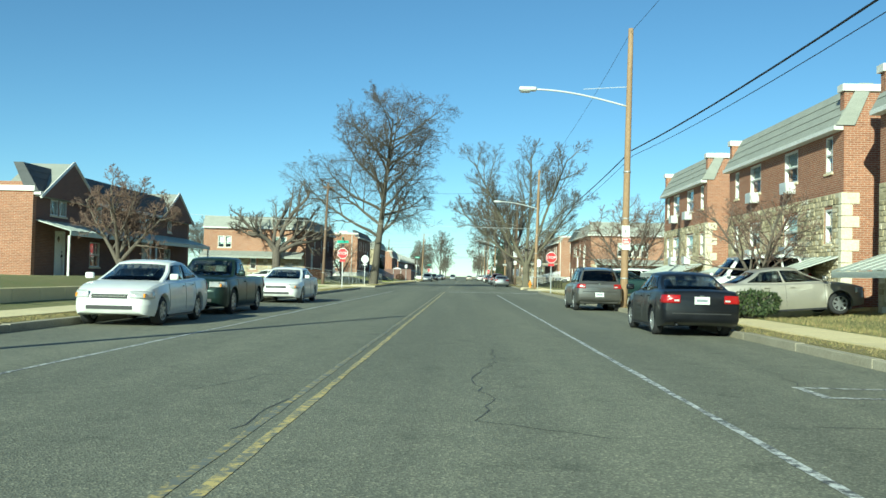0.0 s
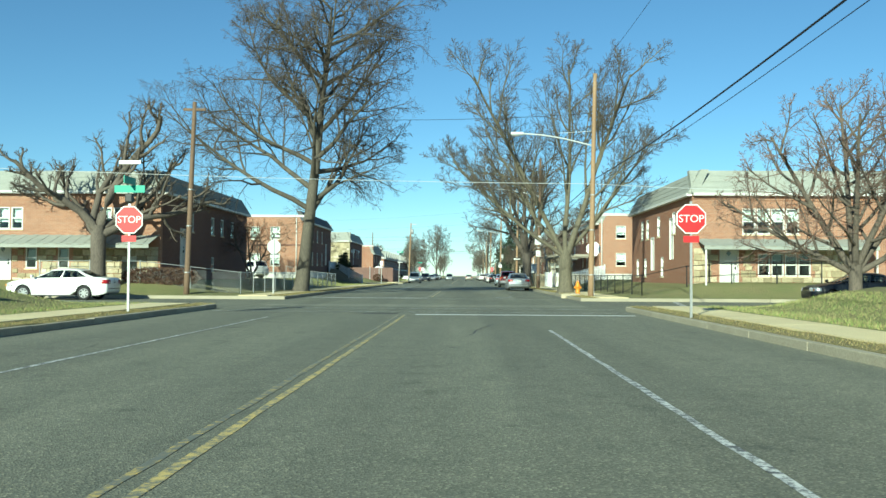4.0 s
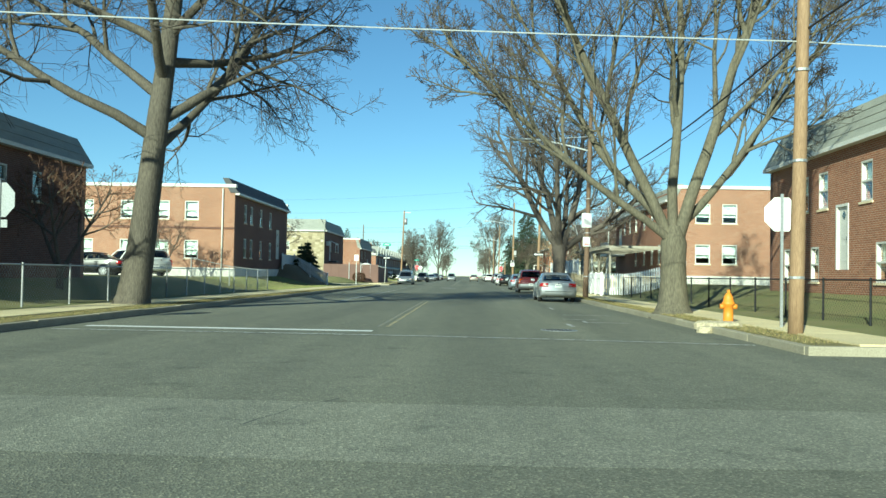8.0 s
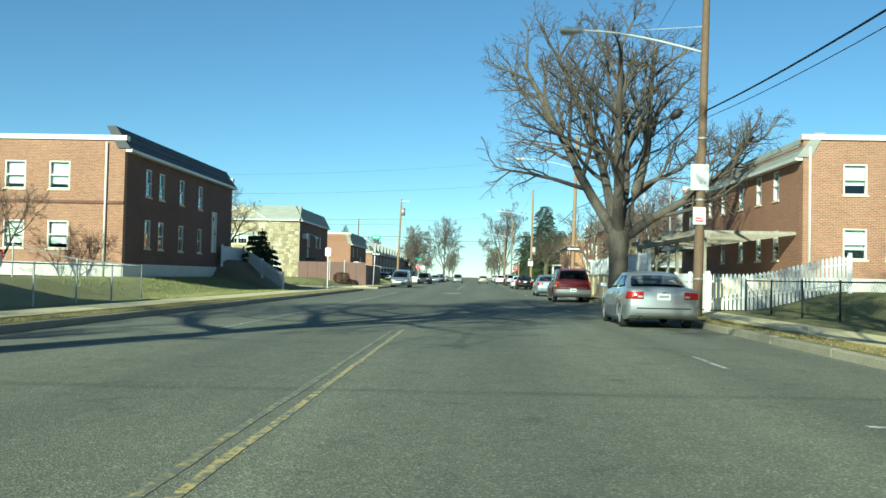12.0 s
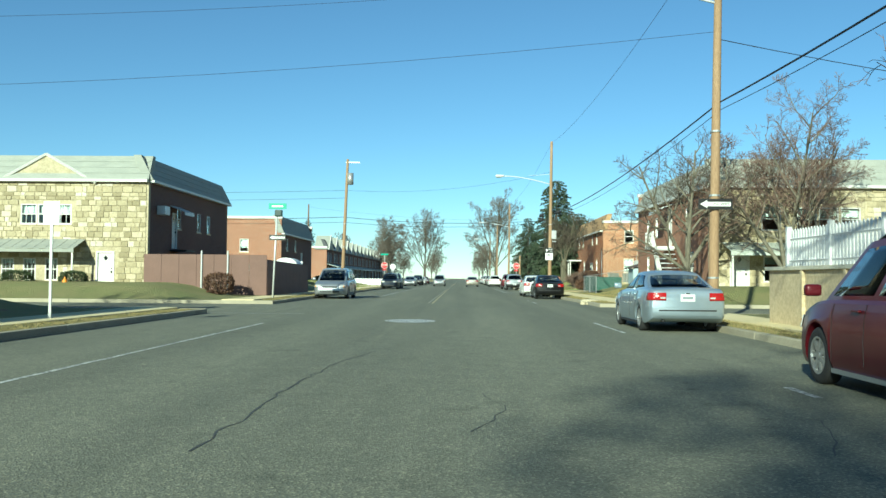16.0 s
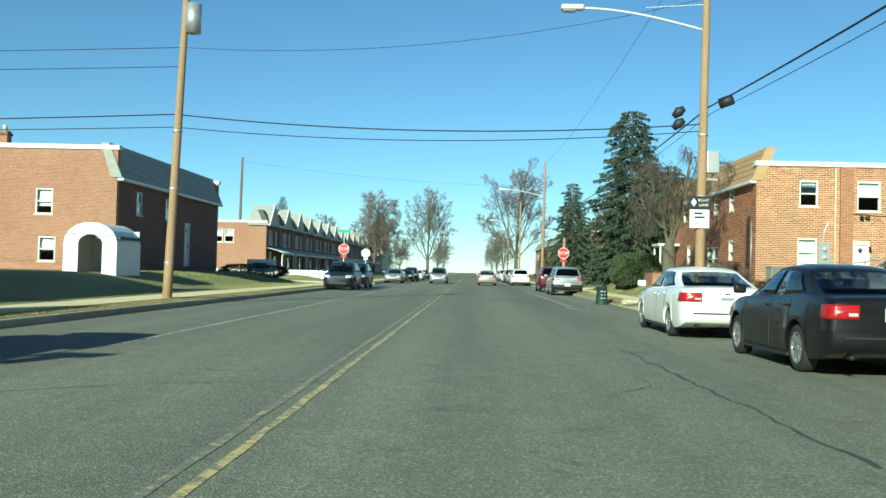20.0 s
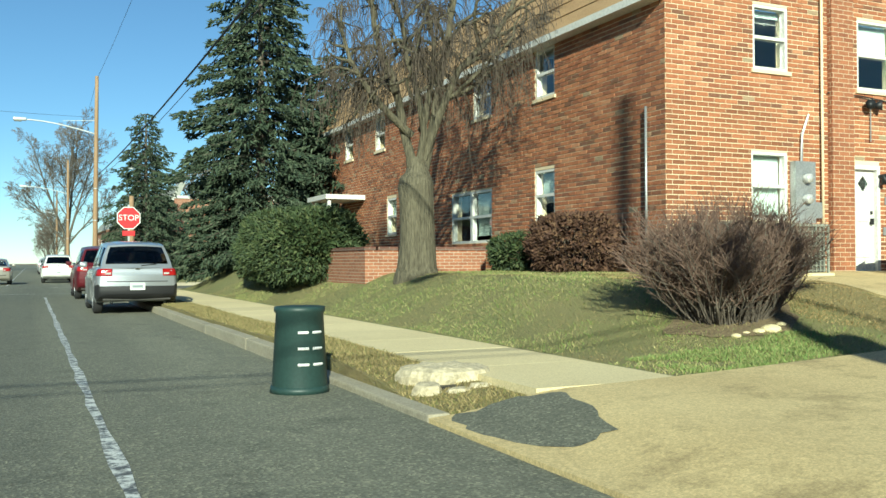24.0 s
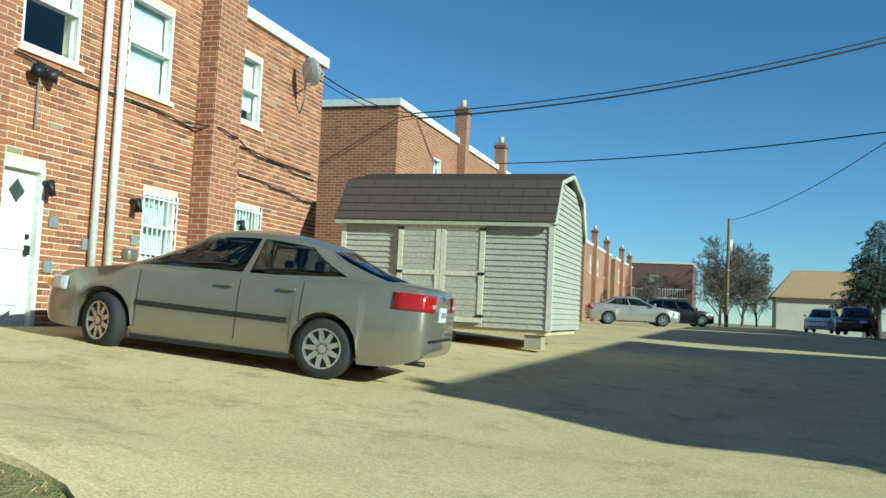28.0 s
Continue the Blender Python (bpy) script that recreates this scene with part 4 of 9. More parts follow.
# left side, first block: shaded gabled row houses
def gabled(y0, y1, x1, z0, h, name, label, group="", c=None, half=1.9, rise=1.75):
    L = y1 - y0
    # the east front takes the darker brick colour to paint its shade
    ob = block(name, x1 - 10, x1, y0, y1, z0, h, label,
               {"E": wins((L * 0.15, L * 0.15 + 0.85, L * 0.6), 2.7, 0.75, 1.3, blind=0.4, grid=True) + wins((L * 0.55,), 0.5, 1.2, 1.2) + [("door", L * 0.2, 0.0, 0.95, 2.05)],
                "S": wins((5.2, 6.2), 2.8, 0.85, 1.2)}, mat="brick", roof=("E",), roof_mat="shingle_dark", rise=1.2, group=group, wall_mats={"E": "brick_brown_and_shaded"})
    f = face_of(x1 - 10, x1, y0, y1, z0, "E")
    c = L * 0.28 if c is None else c
    bm = bmesh.new()
    tri = [f.at(c - half, h - 0.2, 0.32), f.at(c + half, h - 0.2, 0.32), f.at(c, h + rise, 0.32)]
    lo, hi = [bm.verts.new(p) for p in tri], [bm.verts.new(p - f.n * 2.0) for p in tri]
    bm.faces.new(lo)
    bm.faces.new(hi)
    for i in range(3):
        bm.faces.new((lo[i], lo[(i + 1) % 3], hi[(i + 1) % 3], hi[i]))
    g = part("gable", bm, M["shingle_grey"], ob, "", False, True)
    bm = bmesh.new()
    pts = [f.at(c - half + .1, h - 0.19, 0.325), f.at(c + half - .1, h - 0.19, 0.325), f.at(c, h + rise - .07, 0.325)]
    lo, hi = [bm.verts.new(p) for p in pts], [bm.verts.new(p + f.n * 0.03) for p in pts]
    bm.faces.new(lo)
    bm.faces.new(hi)
    for i in range(3):
        bm.faces.new((lo[i], lo[(i + 1) % 3], hi[(i + 1) % 3], hi[i]))
    # near gable fronts carry the same shade in their brick colour
    part("gable_front", bm, M["siding" if y0 > 200 else "brick_brown_and_shaded"], g, "", False, True)
    for s in (-1, 1):
        part("barge_board", tubed([f.at(c + s * (half + .15), h - 0.25, 0.36), f.at(c, h + rise + .05, 0.36)], 0.07, 4), M["white_trim"], g, "", False, True)
    awning(f, 0.3, L - 0.3, 2.45, 1.5, 0.45, ob, "awning", True)
    return ob


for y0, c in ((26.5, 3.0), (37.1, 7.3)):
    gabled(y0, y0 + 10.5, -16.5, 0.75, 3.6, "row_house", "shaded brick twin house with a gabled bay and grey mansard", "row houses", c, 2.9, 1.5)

# right side: corner house after the first cross street
bF = block("corner_house", 13.8, 25.0, 77.5, 94.3, 0.7, 4.9, "brown brick corner house with pale grey mansard roof and bay window",
           {"S": wins((2.6, 3.35, 4.1, 4.85), 2.75, 0.7, 1.35, blind=0.5) + [("door", 1.4, 0.0, 1.0, 2.1)] + wins((3.4, 4.1, 4.8, 5.5), 0.55, 0.65, 1.2, blind=0.3),
            "W": wins((3.2, 4.9, 8.2, 12.2), 2.95, 0.8, 1.25, blind=0.5) + wins((1.6, 4.2, 9.2), 0.5, 0.75, 1.2, blind=0.5) + [("door", 6.4, 0.9, 0.95, 2.1), ("door", 11.6, 1.5, 0.95, 2.4)]},
           mat="brick_brown_and_shaded", wall_mats={"S": "brick_orange", "W": "brick"}, roof=("S", "W"), roof_mat="shingle_grey", rise=1.25)
fF = face_of(13.8, 25.0, 77.5, 94.3, 0.7, "S")
awning(fF, 0.2, 9.0, 2.5, 1.6, 0.4, bF, "shingle_grey", True)
stone_cladding(fF, 0.05, 9.0, 0.0, 2.0, [(1.4, 0, 1.0, 2.1), (3.4, .55, 2.75, 1.2)], bF, 8)

# right side: brick house behind the picket fence
bR = block("apartment_house", 14.7, 34.0, 116.0, 137.0, 0.7, 6.1, "two-storey red brick apartment house behind a white picket fence",
           {"S": [o for z in (1.5, 4.1) for o in wins((1.6, 3.3, 7.6, 9.6), z, 0.95, 1.25, blind=0.7)],
            "W": wins((4.0, 6.4, 9.0, 12.2, 15.0, 17.4), 4.1, 0.75, 1.3, blind=0.6) + wins((9.0, 12.2, 15.0, 17.4), 1.5, 0.75, 1.3, blind=0.6) + [("door", 2.0, 2.6, 0.95, 2.1)]},
           mat="brick_orange", wall_mats={"W": "brick"}, roof=("W",), roof_mat="shingle_grey", rise=1.0, base=0.75, drop=0.5, heights={"S": 6.3, "N": 6.3})
fRW = face_of(14.7, 34.0, 116.0, 137.0, 0.7, "W")
fR = face_of(14.7, 34.0, 116.0, 137.0, 0.7, "S")
downpipe(fR, 0.25, 6.0, bR)
bm = bmesh.new()
fRW.slab(bm, 1.0, 4.6, 2.35, 2.5, 0.0, 1.5)
bal = part("balcony", bm, M["white_trim"], bR, "white balcony with a slatted rail", False, True)
for k in range(25):
    bm = bmesh.new()
    fRW.slab(bm, 1.0 + k * 0.148, 1.05 + k * 0.148, 2.5, 3.4, 1.42, 1.47)
    part("baluster", bm, M["white_trim"], bal, "", False, True)
bm = bmesh.new()
fRW.slab(bm, 1.0, 4.6, 3.4, 3.47, 1.4, 1.5)
part("rail", bm, M["white_trim"], bal, "", False, True)
awning(fRW, 1.4, 3.6, 5.3, 1.2, 0.4, bR, "metal_pale")
# the ribbed roof of a carport beside it
cp = thing("carport", (12.0, 124.0, 0.6), 0, "weathered timber pergola with a row of rafters", "pergola")
for y in (117.0, 122.0, 127.0, 131.5):
    part("post", boxed(11.0, 11.14, y, y + 0.14, 0.3, 3.0), M["old_wood"], cp, "", False, True)
part("beam", boxed(10.96, 11.18, 116.6, 132.0, 3.0, 3.18), M["old_wood"], cp, "", False, True)
for k in range(38):
    part("rafter", boxed(10.5, 14.68, 116.7 + k * 0.41, 116.78 + k * 0.41, 3.184, 3.32), M["old_wood"], cp, "", False, True)

# right side: stone-fronted house after the second cross street
bG = block("stone_house", 14.0, 30.0, 163.5, 181.8, 0.55, 5.5, "twin house with buff stone front, brick side and pale grey mansard",
           {"S": wins((2.6, 4.4, 5.5, 6.6), 3.2, 1.0, 1.2, blind=0.4) + wins((2.7, 4.4, 5.6, 6.8), 0.6, 0.9, 1.3, blind=0.3) + [("door", 1.0, 0.0, 1.0, 2.1)],
            "W": wins((3.0, 5.6, 13.4), 3.4, 0.75, 1.25, blind=0.6) + wins((3.0, 5.4, 14.4), 0.9, 0.75, 1.3, blind=0.6) + [("door", 9.2, 2.7, 0.95, 2.3)]},
           mat="stone_plain", wall_mats={"W": "brick", "N": "brick"}, roof=("S", "W"), roof_mat="shingle_grey", rise=1.4, heights={"N": 6.5})
fG = face_of(14.0, 30.0, 163.5, 181.8, 0.55, "S")
stone_cladding(fG, 0.05, 15.9, 0.0, 5.3, [(o, z, w, hh) for o, z, w, hh in ((2.6, 3.2, 1, 1.2), (4.4, 3.2, 3.3, 1.2), (2.7, .6, .9, 1.3), (4.4, .6, 3.4, 1.3), (1, 0, 1, 2.1))], bG, 11)
awning(fG, 0.6, 9.0, 2.6, 1.6, 0.5, bG, "awning", True)
fGW = face_of(14.0, 30.0, 163.5, 181.8, 0.55, "W")
bm = bmesh.new()
fGW.slab(bm, 8.6, 10.8, 2.5, 2.65, 0.0, 1.3)
bal = part("balcony", bm, M["white_trim"], bG, "white landing with a slatted rail", False, True)
for k in range(16):
    bm = bmesh.new()
    fGW.slab(bm, 8.6 + k * 0.145, 8.65 + k * 0.145, 2.65, 3.55, 1.22, 1.27)
    part("baluster", bm, M["white_trim"], bal, "", False, True)
bm = bmesh.new()
vs = [fGW.at(u, zz, 1.22) for u, zz in ((10.8, 2.62), (13.4, 0.1), (13.4, -0.1), (10.8, 2.3))]
lo, hi = [bm.verts.new(p) for p in vs], [bm.verts.new(p + fGW.n * 0.06) for p in vs]
bm.faces.new(lo)
bm.faces.new(hi)
for i in range(4):
    bm.faces.new((lo[i], lo[(i + 1) % 4], hi[(i + 1) % 4], hi[i]))
stair = part("stair", bm, M["white_trim"], bG, "white outside stair with a slatted rail", False, True)
for k in range(9):
    bm = bmesh.new()
    fGW.slab(bm, 10.8 + k * 0.28, 11.12 + k * 0.28, 2.4 - k * 0.27, 2.46 - k * 0.27, 0.1, 1.215)
    part("step", bm, M["metal_pale"], stair, "", False, True)
    for q in (0.0, 0.14):
        bm = bmesh.new()
        fGW.slab(bm, 10.86 + k * 0.28 + q, 10.9 + k * 0.28 + q, 2.45 - (k + q / .28) * 0.27, 3.35 - (k + q / .28) * 0.27, 1.285, 1.32)
        part("baluster", bm, M["white_trim"], stair, "", False, True)
part("handrail", tubed([fGW.at(10.8, 3.45, 1.3), fGW.at(13.4, 0.95, 1.3)], 0.035, 6), M["white_trim"], stair, "", False, True)
awning(fGW, 8.8, 10.6, 5.2, 1.1, 0.4, bG, "metal_pale")

# right side: the brick house at the alley
DX0, DX1, DY0, DY1, DZ, DH = 14.77, 28.0, 202.3, 224.0, 0.9, 4.95
D_S = wins((1.98,), 3.76, 0.86, 1.2, blind=0.12) + wins((4.64,), 3.58, 1.07, 1.38, blind=0.5) + wins((6.71,), 3.58, 1.09, 1.42, blind=0.95) + wins((9.73,), 3.76, 0.91, 1.27, blind=0.8) \
    + wins((1.92,), 1.0, 0.89, 1.26, blind=0.96) + wins((7.28,), 1.05, 0.86, 1.06, blind=0.95, bars=True) + wins((9.72,), 0.95, 1.12, 1.3, blind=0.95, bars=True) + [("door", 4.44, 0.05, 0.78, 2.06)]
LW, DS_H = DY1 - DY0, 5.63


def from_north(y):
    return DY1 - y


D_W = wins((from_north(206.68),), 3.76, 0.8, 1.05, blind=0.15) + wins((from_north(209.68),), 3.76, 0.95, 1.05, blind=0.15) + wins((from_north(216.6),), 3.76, 0.85, 1.05, blind=0.3) \
    + wins((from_north(206.72),), 1.12, 0.82, 1.1, blind=0.5) + wins((from_north(215.6),), 1.1, 0.8, 1.1, blind=0.5) \
    + [("win", from_north(210.95), 0.72, 1.12, 1.28, dict(blind=0.0, sill=False)), ("win", from_north(209.83), 0.72, 1.12, 1.28, dict(blind=0.9, sill=False))] + wins((from_north(219.6),), 3.76, 0.85, 1.05)
bD = block("alley_house", DX0, DX1, DY0, DY1, DZ, DH, "two-storey orange-red brick house with tan shingle mansard and white windows",
           {"S": D_S, "W": D_W}, mat="joint", wall_mats={"N": "brick", "E": "brick"}, roof=("W",), roof_mat="shingle_tan", rise=1.55, heights={"S": DS_H, "E": DS_H, "N": DS_H})
fDS, fDW = face_of(DX0, DX1, DY0, DY1, DZ, "S"), face_of(DX0, DX1, DY0, DY1, DZ, "W")

# houses further along the alley
bE = block("alley_row_house", 36.0, 52.0, 203.6, 220.0, 1.0, 6.6, "brick row house with white roof edge and chimneys", {"S": wins((3.6, 7.8, 11.2), 4.4, 0.85, 1.25)}, mat="brick_large")
chimney(42.5, 203.5, 1.0, 9.0, bE)
chimney(48.5, 203.5, 1.0, 8.8, bE)
for k in range(3):
    b = block("alley_row_house", 56.0 + k * 18, 71.0 + k * 18, 203.6, 218.0, 1.0, 5.6, "far brick row house with white roof edge", {"S": wins((2.5, 6.5, 10.5), 3.6, 0.85, 1.25)}, mat="brick")
    chimney(60.0 + k * 18, 203.5, 1.0, 7.9, b)
    chimney(67.0 + k * 18, 203.5, 1.0, 7.7, b)
bK = block("alley_end_house", 110.0, 122.0, 197.5, 212.0, 1.0, 6.4, "brown brick house with a white balcony at the alley's end", {"W": wins((2.0, 6.0, 10.0), 3.9, 0.9, 1.25)}, mat="brick_brown_and_shaded")
fK = face_of(110.0, 122.0, 197.5, 212.0, 1.0, "W")
bm = bmesh.new()
fK.slab(bm, 4.0, 14.0, 2.6, 2.75, 0.0, 1.4)
bal = part("balcony", bm, M["white_trim"], bK, "white balcony with a slatted rail", False, True)
for k in range(40):
    bm = bmesh.new()
    fK.slab(bm, 4.0 + k * .25, 4.06 + k * .25, 2.75, 3.6, 1.32, 1.38)
    part("baluster", bm, M["white_trim"], bal, "", False, True)
bm = bmesh.new()
fK.slab(bm, 4.0, 14.0, 3.6, 3.68, 1.3, 1.4)
part("rail", bm, M["white_trim"], bal, "", False, True)
gar = thing("garage", (114.0, 185.0, 0.9), 0, "low pale garage with a brown hipped roof across the alley's end", "garage")
part("wall", boxed(110.5, 120, 180.8, 189.0, 0.2, 4.3), M["cream"], gar, "", False, True)
bm = bmesh.new()
lo, hi = [bm.verts.new(p) for p in ((110, 180.2, 4.3), (120.5, 180.2, 4.3), (120.5, 189.6, 4.3), (110, 189.6, 4.3))], [bm.verts.new(p) for p in ((114, 181.0, 7.4), (116.5, 181.0, 7.4), (116.5, 187.2, 7.4), (114, 187.2, 7.4))]
bm.faces.new(lo)
bm.faces.new(hi)
for i in range(4):
    bm.faces.new((lo[i], lo[(i + 1) % 4], hi[(i + 1) % 4], hi[i]))
part("roof", bm, M["shingle_tan"], gar, "", False, True)

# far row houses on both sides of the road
# left terrace: east fronts again coloured dark for shade
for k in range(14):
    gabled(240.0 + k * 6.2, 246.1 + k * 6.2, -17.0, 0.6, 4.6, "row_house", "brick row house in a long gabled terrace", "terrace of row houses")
for k, (y0, y1) in enumerate(((262, 276), (282, 298), (306, 322), (332, 350))):
    block("far_house", 15.0, 27.0, y0, y1, 0.6, 5.6, "far two-storey brick house beyond the trees", {"S": wins((3, 7), 3.4), "W": wins((3, 8), 3.4)}, mat="brick", roof=("W",), roof_mat="shingle_grey")
for k in range(4):
    block("alley_row_house", 32.6 + k * 13.4, 43.8 + k * 13.4, 164.0, 181.8, 0.6, 6.5, "brick row house backing on the alley", {"N": wins((3, 7), 3.4)}, mat="brick")
block("cream_house", -27.0, -15.5, 330, 344, 0.5, 6.0, "far pale painted house past the terrace", {"S": wins((3, 7), 3.4)}, mat="cream", roof=("E",), roof_mat="shingle_tan")


# ---- road markings ----
def strip(name, x0, x1, y0, y1, mat, parent, z=0.004, wobble=0.0):
    """A painted stripe, a little uneven along its edges."""
    bm = bmesh.new()
    n = max(1, int(max(abs(y1 - y0), abs(x1 - x0)) / 0.6))
    along_y = abs(y1 - y0) >= abs(x1 - x0)
    prev = None
    for i in range(n + 1):
        t = i / n
        j0, j1 = RNG.uniform(-wobble, wobble), RNG.uniform(-wobble, wobble)
        if along_y:
            y = y0 + (y1 - y0) * t
            cur = (bm.verts.new((x0 + j0, y, z)), bm.verts.new((x1 + j1, y, z)))
        else:
            x = x0 + (x1 - x0) * t
            cur = (bm.verts.new((x, y0 + j0, z)), bm.verts.new((x, y1 + j1, z)))
        if prev:
            bm.faces.new((prev[0], prev[1], cur[1], cur[0]))
        prev = cur
    part(name, bm, mat, parent, "", False, True)


yl = thing("centre_line", (0, 20, 0), 0, "worn double yellow centre line on the asphalt", "road marking", "", "structure")
for a, b in ((-60, 57), (79, 99), (160, 208), (212, 222), (240, 420)):
    for x in (-0.20, 0.0):
        strip("stripe", x + .01, x + 0.09, a, b, M["yellow_line" if x else "yellow_fresh"], yl, 0.004, 0.012)
wl = thing("lane_line", (0, 20, 0), 0, "flaking white edge lines between lanes and parking", "road marking", "", "structure")
for a, b in ((-60, 55.5), (98, 141), (173, 222), (240, 420)):
    strip("stripe", -3.75, -3.67, a, b, M["white_line"], wl, 0.004, 0.012)
for a, b in ((-60, 50), (240, 420)):
    strip("stripe", 3.67, 3.75, a, b, M["white_line"], wl, 0.004, 0.012)
for a, b in ((82.5, 83.4), (92, 94), (112, 114), (127.2, 128.1), (138.1, 142.7), (161.3, 164.3), (166.4, 167.4)):
    strip("stripe", 5.02, 5.11, a, b, M["white_line"], wl, 0.004, 0.012)
strip("stripe", 5.22, 5.30, 193.5, 223.0, M["white_line"], wl, 0.004, 0.02)
xw = thing("crosswalk", (0, 68, 0), 0, "white crosswalk lines and stop bars at the crossing", "road marking", "", "structure")
for x0, x1, y, w, m in ((-6.4, 7.2, 62.3, 0.15, "white_line"), (-6.4, 7.2, 59.3, 0.15, "white_line"), (0.35, 7.0, 57.3, 0.42, "white_fresh"), (-6.2, -0.12, 77.15, 0.40, "white_fresh")):
    strip("bar", x0, x1, y, y + w, M[m], xw, 0.006, 0.015)
bm = bmesh.new()
lo = [bm.verts.new((-6.4 + .4 * i, 76.1 - .0018 * max(0, i - 12) ** 2 + RNG.uniform(-.015, .015), 0.006)) for i in range(35)]
hi = [bm.verts.new((v.co.x, v.co.y + .15 + RNG.uniform(-.015, .015), 0.006)) for v in lo]
for i in range(34):
    bm.faces.new((lo[i], lo[i + 1], hi[i + 1], hi[i]))
part("bar", bm, M["white_line"], xw, "", False, True)
for x0, x1, y, w in ((-6.4, 7.0, 226.6, 0.15), (-6.4, 7.0, 236.2, 0.15), (-7.0, -3.7, 146.9, 0.12)):
    strip("bar", x0, x1, y, y + w, M["white_line"], xw, 0.006, 0.015)
bm = bmesh.new()
for k, (px, py) in enumerate(((8.2, 63.4), (9.0, 63.4), (13.5, 72.6), (12.7, 72.6))):
    bm.verts.new((px, py, 0.006))
bm.verts.ensure_lookup_table()
bm.faces.new(bm.verts[:])
bmesh.ops.scale(bm, verts=bm.verts, vec=(0.35, 1, 1), space=Matrix.Translation((-11, 0, 0)))
part("side_line", bm, M["white_line"], xw, "", False, True)
bm = bmesh.new()
ring = random.Random(4)
vs = [bm.verts.new((.03 + .74 * q * math.cos(a), 142.8 + 1.12 * q * math.sin(a), 0.005)) for q, a in ((ring.uniform(.86, 1.08), i * math.tau / 15) for i in range(15))]
bm.faces.new(vs)
struct("road_patch", bm, M["white_line"], "pale worn round patch about a manhole in the asphalt", "road patch")
pk = thing("parking_marks", (5.5, 0, 0), 0, "white parking bay marks beside the kerb", "road marking", "", "structure")
for a in ((5.3, 7.2, 0.32, 0.44), (5.3, 7.2, -0.55, -0.43), (5.3, 5.42, -0.4, 0.3), (4.6, 5.6, 84.2, 84.32), (4.9, 6.4, 87.2, 87.3), (4.4, 4.52, 80.5, 81.8), (5.0, 6.2, 82.6, 82.75)):
    strip("mark", *a, M["white_line"], pk, 0.004, 0.02)
# tarred cracks
ck = thing("tarred_cracks", (0, 0, 0), 0, "dark tarred cracks that wander over the asphalt", "crack", "", "structure")


def crack(pts, w, seed):
    r = random.Random(seed)
    fine = []
    for (a, b) in zip(pts, pts[1:]):
        n = max(2, int(math.dist(a, b) / 0.25))
        for i in range(n):
            t = i / n
            fine.append((a[0] + (b[0] - a[0]) * t + r.uniform(-0.05, 0.05), a[1] + (b[1] - a[1]) * t + r.uniform(-0.05, 0.05)))
    fine.append(pts[-1])
    bm = bmesh.new()
    prev = None
    for i, p in enumerate(fine):
        q = fine[min(i + 1, len(fine) - 1)]
        o = fine[max(i - 1, 0)]
        d = Vector((q[0] - o[0], q[1] - o[1], 0)).normalized()
        nrm = Vector((-d.y, d.x, 0)) * w * r.uniform(0.35, 1.0)
        c = Vector((p[0], p[1], 0.003))
        cur = (bm.verts.new(c + nrm), bm.verts.new(c - nrm))
        if prev:
            bm.faces.new((prev[0], prev[1], cur[1], cur[0]))
        prev = cur
    part("crack", bm, M["tar"], ck, "", False, True)


crack([(1.95, 5.0), (1.9, 2.6), (1.55, 0.2), (1.75, -1.2), (1.62, -2.6), (2.6, -3.3)], 0.010, 1)
crack([(1.95, 48.2), (2.1, 50.0), (2.6, 52.5)], 0.02, 2)
crack([(-.45, 124.0), (-.5, 127.4), (-.35, 130.7), (0.0, 132.5)], 0.014, 3)
crack([(3.6, 143.5), (4.0, 146.5), (4.6, 149.0)], 0.011, 4)
crack([(-.6, 135.0), (-.42, 138.2), (.15, 140.4), (.86, 142.6)], 0.011, 5)
crack([(.02, 144.8), (-.15, 150.0), (-.11, 155.0)], 0.010, 9)
crack([(-1.9, 146.0), (-1.0, 149.0), (-.9, 151.0)], 0.014, 10)
crack([(-4.0, 166.5), (-2.6, 168.4), (-1.2, 169.3), (0.2, 169.6)], 0.014, 6)
crack([(4.2, 166.0), (4.1, 170.0), (4.0, 175.0)], 0.03, 7)
for k in range(85):
    y = RNG.uniform(-4, 222)
    x = RNG.uniform(-5.5, 5.5)
    dx, dy = RNG.choice(((1.2, 0.1), (0.15, 2.4), (0.5, 1.6), (2.4, 0.2)))
    crack([(x, y), (x + dx * 0.5 + RNG.uniform(-.3, .3), y + dy * 0.5), (x + dx, y + dy)], 0.009, 50 + k)
for k, (x0, x1, y0, y1) in enumerate(((-1.4, -0.2, 57.8, 58.7), (-6.3, 6.9, 64.2, 67.0))):
    bm = bmesh.new()
    n = 14
    c, vs = ((x0 + x1) / 2, (y0 + y1) / 2), []
    for i in range(n):
        a = i * math.tau / n
        s = RNG.uniform(0.85, 1.0)
        vs.append(bm.verts.new((c[0] + (x1 - x0) / 2 * s * max(-1, min(1, 1.3 * math.cos(a))), c[1] + (y1 - y0) / 2 * s * max(-1, min(1, 1.3 * math.sin(a))), 0.002)))
    bm.faces.new(vs)
    struct("road_patch", bm, M["asphalt_side"] if k == 1 else M["patch"], "patched piece of asphalt in the road", "road patch")
